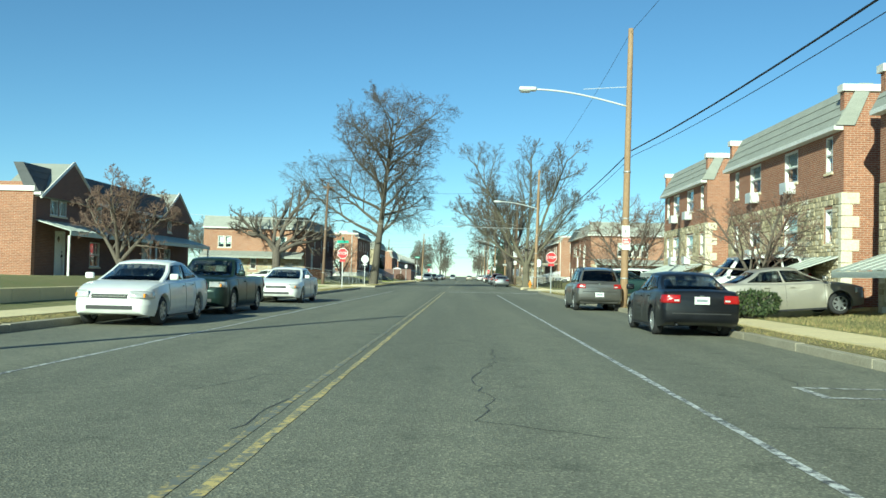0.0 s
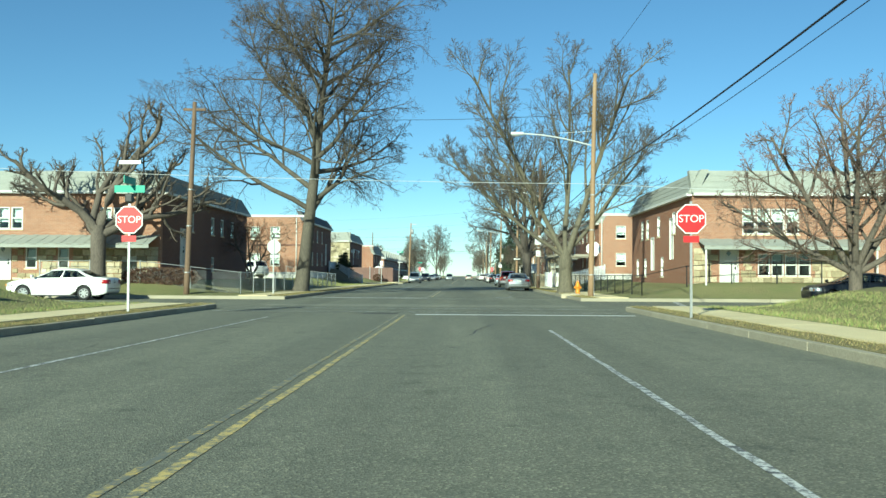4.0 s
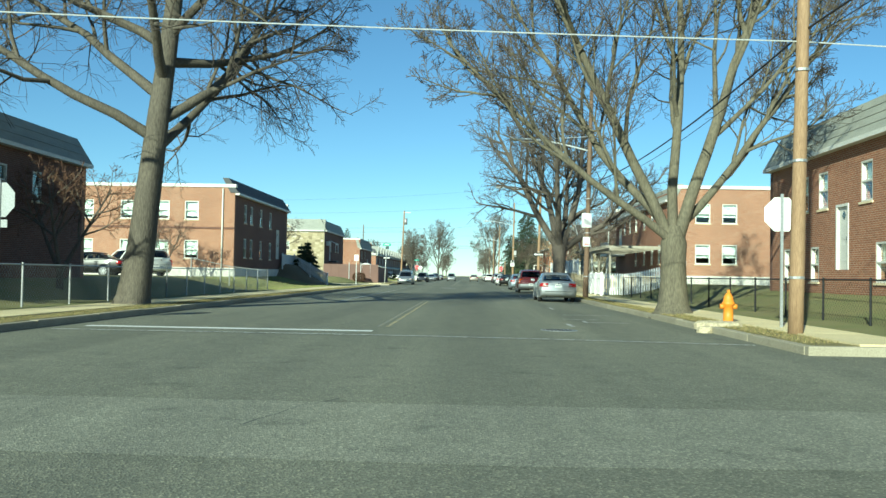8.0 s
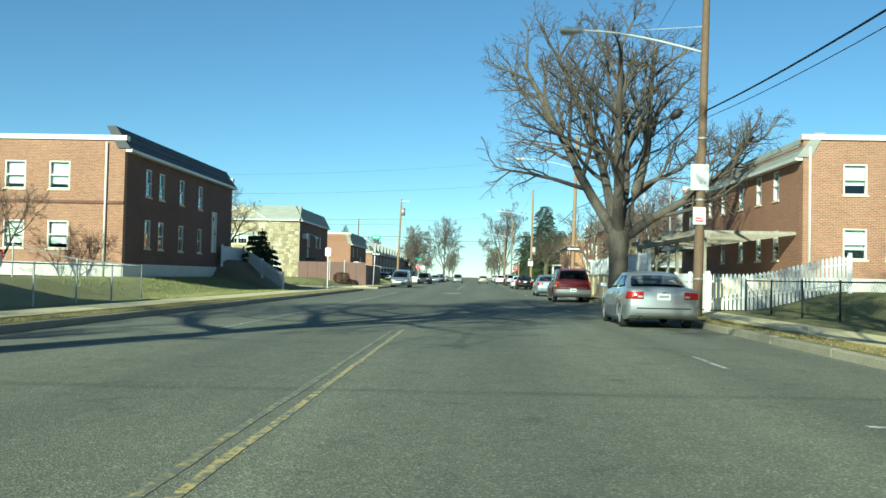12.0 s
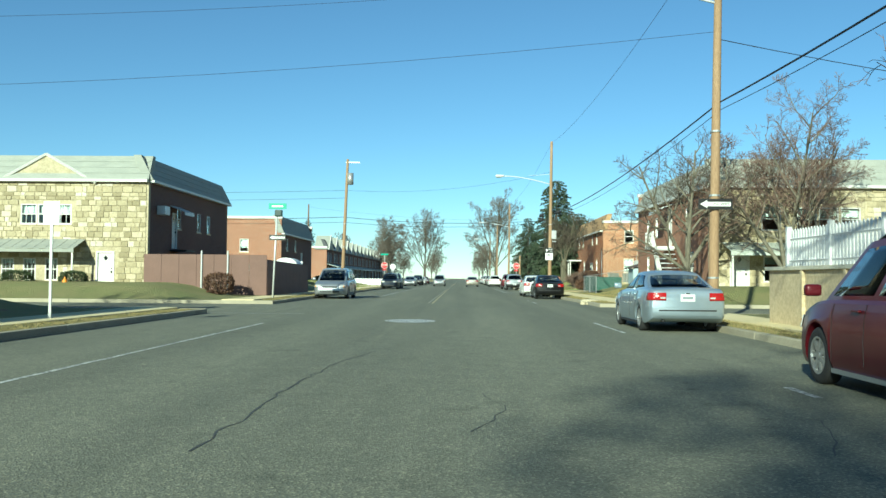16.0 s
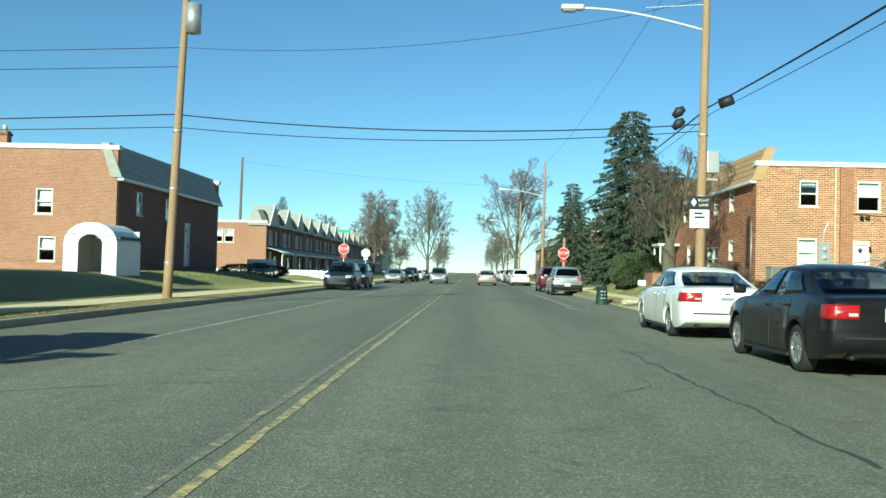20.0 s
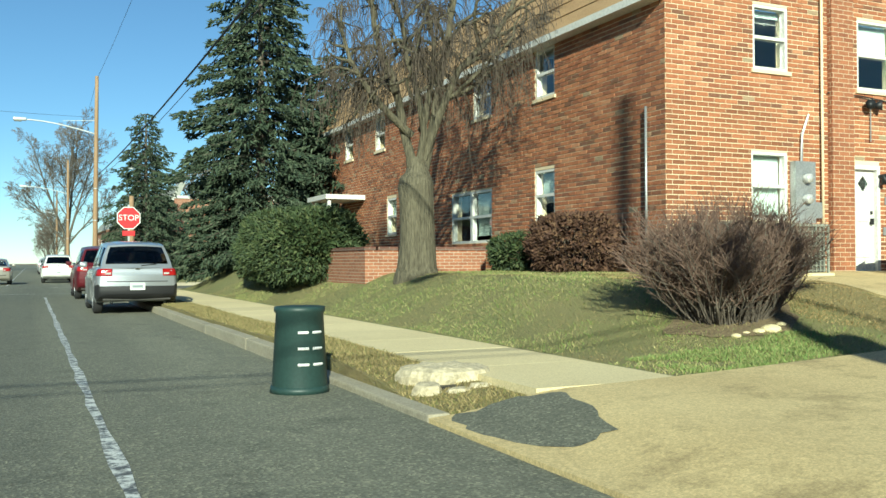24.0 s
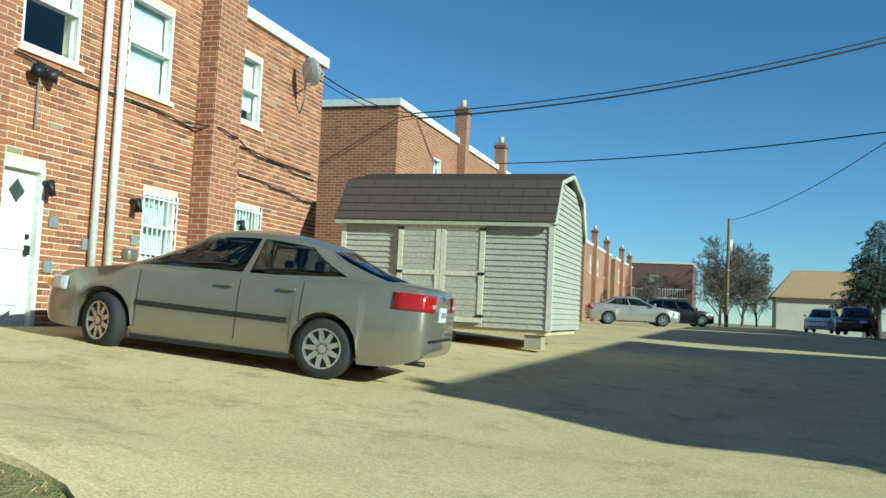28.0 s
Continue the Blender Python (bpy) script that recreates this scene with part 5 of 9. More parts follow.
def ground_patch(outline, mat, label, lift):
    """An uneven thin layer laid over the ground inside an outline."""
    r = random.Random(len(outline) + int(outline[0][1] * 10))
    cx, cy = sum(p[0] for p in outline) / len(outline), sum(p[1] for p in outline) / len(outline)
    rim = []
    for (xa, ya), (xb, yb) in zip(outline, outline[1:] + outline[:1]):
        for i in range(4):
            t = i / 4
            rim.append((xa + (xb - xa) * t + r.uniform(-.05, .05), ya + (yb - ya) * t + r.uniform(-.05, .05)))
    bm = bmesh.new()
    loops = []
    for q in (1.0, .8, .5, .2):
        loop = []
        for px, py in rim:
            x, y = cx + (px - cx) * q, cy + (py - cy) * q
            base = ground_z(x, y) + .03 if x > KR and ALLEY[0] < y < ALLEY[1] else ground_z(x, y) + .035 if x > KR else 0
            loop.append(bm.verts.new((x, y, base + lift * (.35 if q == 1 else 1))))
        loops.append(loop)
    for a, b in zip(loops, loops[1:]):
        for i in range(len(a)):
            j = (i + 1) % len(a)
            bm.faces.new((a[i], a[j], b[j], b[i]))
    bm.faces.new(loops[-1])
    struct("road_patch", bm, M[mat], label, "road patch", smooth=True)


ground_patch([(7.45, 195.1), (7.5, 195.75), (8.1, 195.78), (8.45, 195.7), (8.3, 195.1), (8.1, 194.5), (7.7, 194.4)], "asphalt", "dark asphalt patch beside the broken drain", .012)
ground_patch([(7.5, 192.4), (8.6, 192.5), (8.9, 191.2), (8.0, 190.6), (7.5, 191.2)], "asphalt", "grey asphalt patch in the broken apron", .01)
mh = thing("manhole_cover", (5.36, 192.58, 0.0), 0, "round cast iron manhole cover set in the road", "manhole")
bm = bmesh.new()
cyl(bm, (0, 0), 0.42, -0.02, 0.006, 32)
part("frame", bm, M["metal_grey"], mh)
for i in range(-4, 5):
    for j in range(-4, 5):
        if i * i + j * j < 17:
            part("stud", boxed(i * 0.085 - 0.028, i * 0.085 + 0.028, j * 0.085 - 0.028, j * 0.085 + 0.028, 0.004, 0.012), M["iron"], mh)

mh2 = copy_thing(mh, pose(3.95, 78.9, 0.0))
tagged(mh2, "round iron manhole cover near the crosswalk", "manhole")


# ---- cars ----
WHEEL_CACHE = {}


def wheel_meshes(r, w, spokes):
    key = (round(r, 3), spokes)
    if key in WHEEL_CACHE:
        return WHEEL_CACHE[key]
    bm = bmesh.new()
    prof = [(r * 0.66, -w / 2), (r * 0.80, -w / 2 - 0.008), (r * 0.95, -w / 2 + 0.012), (r, -w / 2 + 0.04), (r, w / 2 - 0.04), (r * 0.95, w / 2 - 0.012), (r * 0.80, w / 2 + 0.008), (r * 0.66, w / 2)]
    n = 28
    rings = [[bm.verts.new((x, rr * math.cos(k * math.tau / n), rr * math.sin(k * math.tau / n))) for rr, x in prof] for k in range(n)]
    for k in range(n):
        for i in range(len(prof) - 1):
            bm.faces.new((rings[k][i], rings[k][i + 1], rings[(k + 1) % n][i + 1], rings[(k + 1) % n][i]))
    tyre = to_mesh("wheel", bm, M["tyre"], True)
    bm = bmesh.new()
    for x0, x1, ra, rb in ((-w / 2, -w / 2 + 0.05, r * 0.60, r * 0.68), (w / 2 - 0.05, w / 2, r * 0.60, r * 0.68)):
        lo = [[bm.verts.new((x, rr * math.cos(k * math.tau / n), rr * math.sin(k * math.tau / n))) for x, rr in ((x0, ra), (x1, ra), (x1, rb), (x0, rb))] for k in range(n)]
        for k in range(n):
            for i in range(4):
                bm.faces.new((lo[k][i], lo[k][(i + 1) % 4], lo[(k + 1) % n][(i + 1) % 4], lo[(k + 1) % n][i]))
    for s in (-1, 1):
        xa, xb = (w / 2 - 0.045) * s, (w / 2 - 0.012) * s
        for k in range(spokes):
            a = k * math.tau / spokes
            ca, sa = math.cos(a), math.sin(a)
            vs = []
            for x in (xa, xb):
                for rr, hw in ((r * 0.1, r * 0.10), (r * 0.62, r * (0.62 / spokes))):
                    for q in (-1, 1):
                        vs.append(bm.verts.new((x, rr * ca - q * hw * sa, rr * sa + q * hw * ca)))
            for q in ((0, 1, 3, 2), (4, 5, 7, 6), (0, 2, 6, 4), (1, 3, 7, 5), (2, 3, 7, 6), (0, 1, 5, 4)):
                bm.faces.new([vs[i] for i in q])
        tube(bm, [(xa, 0, 0), (xb + 0.006 * s, 0, 0)], [r * 0.17, r * 0.14], 12)
    rim = to_mesh("rim", bm, M["rim"], False)
    bm = bmesh.new()
    tube(bm, [(-w / 2 + 0.06, 0, 0), (w / 2 - 0.06, 0, 0)], r * 0.66, 20)
    drum = to_mesh("drum", bm, M["black_trim"], False)
    WHEEL_CACHE[key] = (tyre, rim, drum)
    return WHEEL_CACHE[key]


def eased(tab, s):
    """A smooth monotone curve through a table of (s, value)."""
    n = len(tab)
    if s <= tab[0][0]:
        return tab[0][1]
    if s >= tab[-1][0]:
        return tab[-1][1]
    i = 0
    while s > tab[i + 1][0]:
        i += 1

    def slope(k):
        return (tab[k + 1][1] - tab[k][1]) / (tab[k + 1][0] - tab[k][0])

    def tangent(k):
        if k == 0 or k == n - 1:
            return slope(min(k, n - 2))
        p, q = slope(k - 1), slope(k)
        return 0.0 if p * q <= 0 else 2 * p * q / (p + q)
    h = tab[i + 1][0] - tab[i][0]
    t = (s - tab[i][0]) / h
    m0, m1 = tangent(i) * h, tangent(i + 1) * h
    return (2 * t ** 3 - 3 * t * t + 1) * tab[i][1] + (t ** 3 - 2 * t * t + t) * m0 + (3 * t * t - 2 * t ** 3) * tab[i + 1][1] + (t ** 3 - t * t) * m1


KINDS = {
    # s runs from the tail (0) to the nose (1). deck: bonnet, waist and boot; cabin: foot and head of the rear window, head and foot of the windscreen
    "sedan": dict(L=4.55, W=1.74, H=1.44, deck=[(0, .84), (.002, .91), (.007, .965), (.025, 1.0), (.05, 1.015), (.15, 1.03), (.40, .98), (.72, .955), (.80, .93), (.90, .86), (.955, .79), (.985, .73), (.996, .66), (1, .58)],
                  cabin=(.125, .285, .555, .755), roof=(1.375, 1.44, 1.385), pillars=(.52,), wr=.222, wf=.808, r=.315),
    "compact": dict(L=4.53, W=1.7, H=1.485, deck=[(0, .88), (.002, .97), (.007, 1.03), (.025, 1.07), (.05, 1.085), (.12, 1.10), (.40, 1.02), (.74, .985), (.82, .95), (.90, .89), (.955, .82), (.985, .75), (.996, .68), (1, .60)],
                    cabin=(.10, .27, .575, .79), roof=(1.43, 1.535, 1.46), pillars=(.52,), wr=.238, wf=.812, r=.325),
    "suv": dict(L=4.4, W=1.82, H=1.68, deck=[(0, .92), (.003, 1.0), (.010, 1.05), (.03, 1.065), (.10, 1.07), (.40, 1.05), (.72, 1.03), (.80, 1.02), (.90, .96), (.955, .91), (.985, .85), (.996, .77), (1, .66)],
                cabin=(.018, .085, .60, .745), roof=(1.60, 1.68, 1.63), pillars=(.30, .63), wr=.19, wf=.81, r=.35),
    "minivan": dict(L=4.95, W=1.9, H=1.74, deck=[(0, .98), (.003, 1.05), (.010, 1.08), (.03, 1.09), (.10, 1.08), (.40, 1.03), (.78, 1.0), (.86, .96), (.93, .87), (.97, .80), (.988, .74), (.996, .68), (1, .60)],
                    cabin=(.018, .065, .645, .83), roof=(1.67, 1.74, 1.68), pillars=(.33, .66), wr=.20, wf=.81, r=.335),
    "pickup": dict(L=4.9, W=1.78, H=1.62, deck=[(0, .80), (.005, .98), (.012, 1.04), (.03, 1.05), (.43, 1.05), (.60, 1.04), (.72, 1.06), (.80, 1.05), (.90, 1.02), (.96, .95), (.987, .80), (1, .66)],
                   cabin=(.435, .462, .62, .735), roof=(1.57, 1.62, 1.57), pillars=(.30,), wr=.21, wf=.81, r=.36),
}


def car(kind, paint, loc, rz, label, group="parked cars", spokes=7, L=None, W=None, scale_h=1.0, trim="paint", tail="tail_red", lower=None, category="car", tilt=None, tail_z=None, moulding=False, steer=0.0, rails=False, wiper=False):
    k = KINDS[kind]
    saloon = kind in ("sedan", "compact")
    L, W = L or k["L"], W or k["W"]
    ob = thing("car" if category == "car" else category.replace(" ", "_"), loc, rz, label, category, group)
    if tilt:
        ob.rotation_euler = (radians(tilt[0]), radians(tilt[1]), radians(rz))
    r = k["r"]
    ra = r + 0.05
    yr, yf = k["wr"] * L - L / 2, k["wf"] * L - L / 2
    cb = [c * L - L / 2 for c in k["cabin"]]
    ss = {0, .004, .009, .015, .024, .035, .05, .07, .10, .14, .30, .36, .42, .48, .54, .60, .66, .72, .75, .78, .85, .88, .905, .93, .95, .965, .977, .986, .993, .998, 1} | {k["cabin"][0], k["cabin"][3]}
    for yc in (yr, yf):
        for d in (-1.02, -.98, -.9, -.75, -.55, -.3, 0, .3, .55, .75, .9, .98, 1.02):
            ss.add((yc + d * ra + L / 2) / L)
    ss = sorted(s for s in ss if 0 <= s <= 1)
    ss = [s for i, s in enumerate(ss) if i == 0 or s - ss[i - 1] > 0.002]
    plan = [(0, .86), (.006, .905), (.018, .94), (.05, .972), (.14, .995), (.35, 1.0), (.70, 1.0), (.84, .985), (.92, .945), (.965, .87), (.988, .78), (1, .68)]

    def deck(s):
        return eased(k["deck"], s) * scale_h

    def arch(y, zb):
        for yc in (yr, yf):
            d = abs(y - yc)
            if d < ra:
                zb = max(zb, r + math.sqrt(ra * ra - d * d))
        return zb

    def section(s):
        y = s * L - L / 2
        hw = W / 2 * eased(plan, s)
        zd = deck(s)
        zb = eased([(0, .40 if saloon else .46), (.012, .33 if saloon else .40), (.06, .25 if saloon else .31), (.12, .21 if saloon else .25), (.88, .21), (.95, .23), (.985, .27), (1, .36)], s)
        za = arch(y, zb)
        flare = 0.016 if za > zb + .02 else 0.0
        z1 = max(za + .012, zb + .10)
        zw = max(z1 + .03, zd - .20)
        zs = max(zw + .03, zd - .055)
        z2 = (z1 + zw) / 2
        zd = max(zd, zs + .02)
        pts = [(0, zb if s < .02 or s > .98 else min(zb + .02, .34)), (hw * .78, min(zb, .6) if za <= zb + .02 else min(za, .62)), (hw * .955, za), (hw * 1.0 + flare, z1), (hw * 1.008 + flare * .6, z2), (hw * .992, zw), (hw * .955, zs), (hw * .90, zd - .012), (hw * .70, zd + .004), (hw * .36, zd + .016), (0, zd + .02)]
        if kind == "pickup" and .03 < s < .425:
            pts[7:] = [(hw * .92, zd), (hw * .87, zd - .01), (hw * .86, .62), (0, .62)]
        return y, pts

    rows = [section(s) for s in ss]
    rings = [[(x, y, z) for x, z in half] + [(-x, y, z) for x, z in half[1:-1]][::-1] for y, half in rows]
    nring = len(rings[0])
    skins = {"body": bmesh.new(), "rear_bumper": bmesh.new(), "front_bumper": bmesh.new()}
    caches = {n: {} for n in skins}

    def put(nm, pts, bms=skins, store=caches):
        vs = []
        for p in pts:
            key = tuple(round(v, 5) for v in p)
            if key not in store[nm]:
                store[nm][key] = bms[nm].verts.new(p)
            vs.append(store[nm][key])
        if len(set(vs)) >= 3:
            uniq = []
            for v in vs:
                if v not in uniq:
                    uniq.append(v)
            try:
                bms[nm].faces.new(uniq)
            except ValueError:
                pass

    for i in range(len(ss) - 1):
        mid = (ss[i] + ss[i + 1]) / 2
        for j in range(nring):
            j2 = (j + 1) % nring
            jj = j if j < 10 else nring - 1 - j
            if jj >= 7 and k["cabin"][0] + .01 < mid < k["cabin"][3] - .01:
                continue
            quad = (rings[i][j], rings[i][j2], rings[i + 1][j2], rings[i + 1][j])
            nm = "body"
            if jj <= 3:
                nm = "rear_bumper" if mid < .075 else "front_bumper" if mid > .93 else "body"
            put(nm, quad)
    for ring, low in ((rings[0], "rear_bumper"), (rings[-1], "front_bumper")):
        for j in range(10):
            put(low if j <= 3 else "body", (ring[j], ring[j + 1], ring[(nring - j - 1) % nring], ring[(nring - j) % nring]))

    # the cabin above the waist: pillars and roof belong to the body, the panes are their own
    zr0, zr1, zr2 = (z * scale_h for z in k["roof"])
    wb0, wt0 = W / 2 * .885, W / 2 * (.70 if saloon else .70 if kind == "suv" else .735)
    rear_bow, front_bow = (.13, .17) if saloon else (.10, .14)
    glass, gcache = {}, {}

    def side_pt(a, b, sx):
        yb, yt = cb[0] + (cb[3] - cb[0]) * a, cb[1] + (cb[2] - cb[1]) * a
        pinch = 1 - .05 * (2 * a - 1) ** 4
        x = wb0 + (wt0 - wb0) * b + .022 * math.sin(math.pi * b)
        zb = deck((yb + L / 2) / L) - .012
        zt = (zr0 * (1 - a) ** 2 + 2 * (2 * zr1 - .5 * zr0 - .5 * zr2) * a * (1 - a) + zr2 * a * a) - .05
        y = yb + (yt - yb) * (b + .12 * math.sin(math.pi * b) * (1 if saloon else .4))
        return Vector((sx * x * pinch, y, zb + (zt - zb) * b))

    def end_pt(c, b, a):
        e = side_pt(a, b, 1)
        bow = (front_bow if a == 1 else -rear_bow) * (1 - .35 * b)
        return Vector((c * e.x, e.y + bow * (1 - c * c), e.z + .035 * b * (1 - c * c)))

    def roof_pt(c, a):
        e = side_pt(a, 1, 1)
        bow = (front_bow * .65 * a - rear_bow * .65 * (1 - a)) * (1 - c * c)
        lift = .05 * (1 - c ** 4) * (1 - abs(2 * a - 1) ** 6) + .035 * (1 - c * c) * abs(2 * a - 1) ** 6
        return Vector((c * e.x, e.y + bow, e.z + lift))

    def panel(us, vs, fn, pane):
        for u0, u1 in zip(us, us[1:]):
            for v0, v1 in zip(vs, vs[1:]):
                nm = pane((u0 + u1) / 2, (v0 + v1) / 2)
                q = [tuple(fn(u, v)) for u, v in ((u0, v0), (u1, v0), (u1, v1), (u0, v1))]
                if nm:
                    if nm not in glass:
                        glass[nm], gcache[nm] = bmesh.new(), {}
                    put(nm, q, glass, gcache)
                else:
                    put("body", q)

    a0, a1 = (.13 if kind == "compact" else .10, .955) if saloon else (.045, .955)
    gaps = [(p - .014, p + .014) for p in k["pillars"]]
    us = sorted({0, a0, a1, 1, .15, .25, .4, .6, .75, .85, *[e for g in gaps for e in g]})
    for sx in (-1, 1):
        panel(us, (0, .07, .25, .5, .75, .87, 1), lambda u, v: side_pt(u, v, sx),
              lambda u, v: ("side_window", sum(u > p for p in k["pillars"]), sx) if a0 < u < a1 and .07 < v < .87 and not any(g[0] < u < g[1] for g in gaps) else None)
    cs = (-1, -.9, -.6, -.3, 0, .3, .6, .9, 1)
    for a, nm in ((0, "rear_window"), (1, "windscreen")):
        foot = .17 if a == 0 and not saloon else .06
        panel(cs, (0, foot, .3, .6, .92, 1), lambda u, v: end_pt(u, v, a), lambda u, v: (nm, 0, 0) if abs(u) < .9 and foot < v < .92 else None)
    panel(cs, (0, .1, .3, .5, .7, .9, 1), roof_pt, lambda u, v: None)
    body = part("body", skins["body"], paint, ob, "", True)
    body.data.set_sharp_from_angle(angle=radians(32))
    for nm in ("rear_bumper", "front_bumper"):
        bp = part(nm, skins[nm], lower or paint, ob, "", True)
        bp.data.set_sharp_from_angle(angle=radians(40))
    for (nm, _, _), g in glass.items():
        bmesh.ops.recalc_face_normals(g, faces=g.faces)
        bmesh.ops.solidify(g, geom=g.faces[:], thickness=0.004)
        w = part(nm, g, M["car_glass" if saloon or kind == "pickup" or nm == "windscreen" else "privacy_glass"], ob, "", True)
        w.visible_shadow = False
    # inside
    part("cabin_floor", boxed(-W * .40, W * .40, cb[0] + .05, cb[3] - .1, .32, .5), M["seat_cloth"], ob)
    if saloon:
        part("parcel_shelf", boxed(-W * .38, W * .38, cb[0] + .02, cb[0] + .5, deck(.2) - .10, deck(.2) - .05), M["seat_cloth"], ob)
    fy = cb[2] - .62
    for yy in ((cb[1] + .12 if saloon else cb[1] + 1.0, fy) if kind != "pickup" else (cb[2] - .5,)):
        for x in (-.37, .37):
            seat = part("seat", boxed(x - .25, x + .25, yy - .08, yy + .08, .5, 1.04 * scale_h, bev=.05), M["seat_cloth"], ob)
            part("headrest", boxed(x - .13, x + .13, yy - .06, yy + .05, 1.06 * scale_h, 1.24 * scale_h, bev=.04), M["seat_cloth"], seat)
    part("dashboard", boxed(-W * .40, W * .40, cb[3] - .55, cb[3] - .02, .6, deck(.72) - .05, bev=.04), M["black_trim"], ob)
    # wheels
    tyre, rim, drum = wheel_meshes(r, .2, spokes)
    for yy in (yr, yf):
        for sx in (-1, 1):
            w = new("wheel", tyre)
            w.parent, w.location = ob, (sx * (W / 2 - .115), yy, r)
            if yy == yf:
                w.rotation_euler = (0, 0, radians(steer))
            for nm, me in (("rim", rim), ("drum", drum)):
                q = new(nm, me)
                q.parent = w
        part("wheel_housing", boxed(-W * .37, W * .37, yy - ra * .98, yy + ra * .98, .30, r + ra + 0.004), M["black_trim"], ob)
    # lamps and fittings
    zt0 = (tail_z or (.83 if saloon else .98)) * scale_h
    if kind == "compact":
        zt0 = .92

    def skin_column(s, z0, z1):
        """Points up the side of the body at one station, for a lamp lens that follows its curve."""
        y, half = section(s)
        side = half[3:9]
        col = []
        for q in range(6):
            z = z0 + (z1 - z0) * q / 5
            for (xa, zaa), (xb, zbb) in zip(side, side[1:]):
                if zaa <= z <= zbb and zbb > zaa:
                    x = xa + (xb - xa) * (z - zaa) / (zbb - zaa)
                    break
            else:
                x = side[-1][0] if z > side[-1][1] else side[0][0]
            col.append((x, y, z))
        return col

    for sx in (-1, 1):
        if saloon:
            sN, zA, zB, inner = .085 if kind == "compact" else .055, zt0 - .09, zt0 + .085, .54
        elif kind == "pickup":
            sN, zA, zB, inner = .030, .70, 1.0, .80
        elif kind == "minivan":
            sN, zA, zB, inner = .012, .72, 1.03, .88
        else:
            sN, zA, zB, inner = .045, zt0 - .11, zt0 + .05, .60
        for nm, s_list, inn, za_, zb_, mt, lb in (("tail_lamp", [sN * (1 - q / 6) ** 1.6 for q in range(7)], inner, zA, zB, M[tail], "red tail lamp"), ("headlamp", [1 - (.085 if saloon else .07) * (1 - q / 6) ** 1.6 for q in range(7)], .50, 0, 0, M["lamp_clear"], "clear headlamp")):
            bm = bmesh.new()
            if nm == "headlamp":
                zb_ = deck(.965) - .03
                za_ = zb_ - .15
            grid = []
            for s in s_list:
                col = skin_column(s, za_, zb_)
                grid.append([(x + .010, y + (.010 if nm == "headlamp" else -.010), z) for x, y, z in col])
            end = grid[-1]
            for f in (.85, .68, inn):
                grid.append([(x * f if x * f > W / 2 * inn else W / 2 * inn, y + (.008 if nm == "headlamp" else -.008), z) for x, y, z in end])
            gv = [[bm.verts.new((sx * x, y, z)) for x, y, z in col] for col in grid]
            for ca, cb_ in zip(gv, gv[1:]):
                for q in range(5):
                    bm.faces.new((ca[q], ca[q + 1], cb_[q + 1], cb_[q]))
            bmesh.ops.recalc_face_normals(bm, faces=bm.faces)
            bmesh.ops.solidify(bm, geom=bm.faces[:], thickness=0.012)
            t = part(nm, bm, mt, ob, lb, True)
            if nm == "tail_lamp":
                zc = (zA + zB) / 2
                part("reversing_lamp", boxed(sx * W / 2 * (inner + .02), sx * W / 2 * (inner + .15), -L / 2 - .026, -L / 2 + .0, zc - .05, zc - .01, bev=.006), M["lamp_clear"], t)
            else:
                part("indicator", boxed(sx * W / 2 * .80, sx * W / 2 * .84, L / 2 - .10, L / 2 - .05, za_ + .02, zb_ - .05), M["amber"], t)
        ym = cb[3] - (cb[3] - cb[2]) * .22
        zm = deck(.7) + .02
        part("mirror", boxed(sx * (W / 2 - .02), sx * (W / 2 + .17), ym - .05, ym + .06, zm, zm + .14, bev=.04), paint if trim == "paint" else M["black_trim"], ob, "", True)
        ya = [cb[0] + (cb[3] - cb[0]) * p for p in k["pillars"]]
        rear_cut = max(yr + ra * .75, cb[0] + .3)
        cuts = ([rear_cut] if saloon else []) + ya + [yf - ra - .04]
        for c in cuts:
            s = (c + L / 2) / L
            y, half = section(s)
            prof = half[3:7]
            part("door_gap", tubed([(sx * (x + .0015), y, z) for x, z in prof], .0045, 4), M["black_trim"], ob)
        for c in ya[-1:] + (ya[:-1] if len(ya) > 1 else [rear_cut] if saloon else []):
            yh = c + .16
            s = (yh + L / 2) / L
            zh = deck(s) - .14
            part("door_handle", boxed(sx * (W / 2 - .012), sx * (W / 2 + .028), yh - .09, yh + .09, zh, zh + .028, bev=.008), paint if trim == "paint" else M["black_trim"], ob)
        if moulding:
            part("side_moulding", boxed(sx * (W / 2 - .002), sx * (W / 2 + .020), yr + ra + .04, yf - ra - .03, .55, .605, bev=.008), M["black_trim"], ob)
        part("sill", boxed(sx * W / 2 * .90, sx * W / 2 * .985, yr + ra, yf - ra, .175, .225), M["black_trim"] if lower is None else lower, ob)
        if rails:
            rp = [roof_pt(.9 * sx, q) + Vector((0, 0, .035 if 0 < i < 6 else .0)) for i, q in enumerate((.04, .1, .25, .5, .75, .9, .96))]
            part("roof_rail", tubed(rp, .018, 6), M["black_trim"], ob, "", True)
    if wiper or not saloon and kind != "pickup":
        e0, e1 = end_pt(.1, .1, 0), end_pt(.55, .16, 0)
        part("rear_wiper", tubed([e0 + Vector((0, -.02, 0)), e1 + Vector((0, -.02, 0))], .009, 5), M["black_trim"], ob)
    zp = .72 if saloon else .60 if kind == "pickup" else .55
    pl = part("number_plate", boxed(-.16, .16, -L / 2 - .014, -L / 2 + .04, zp, zp + .16), M["plate"], ob)
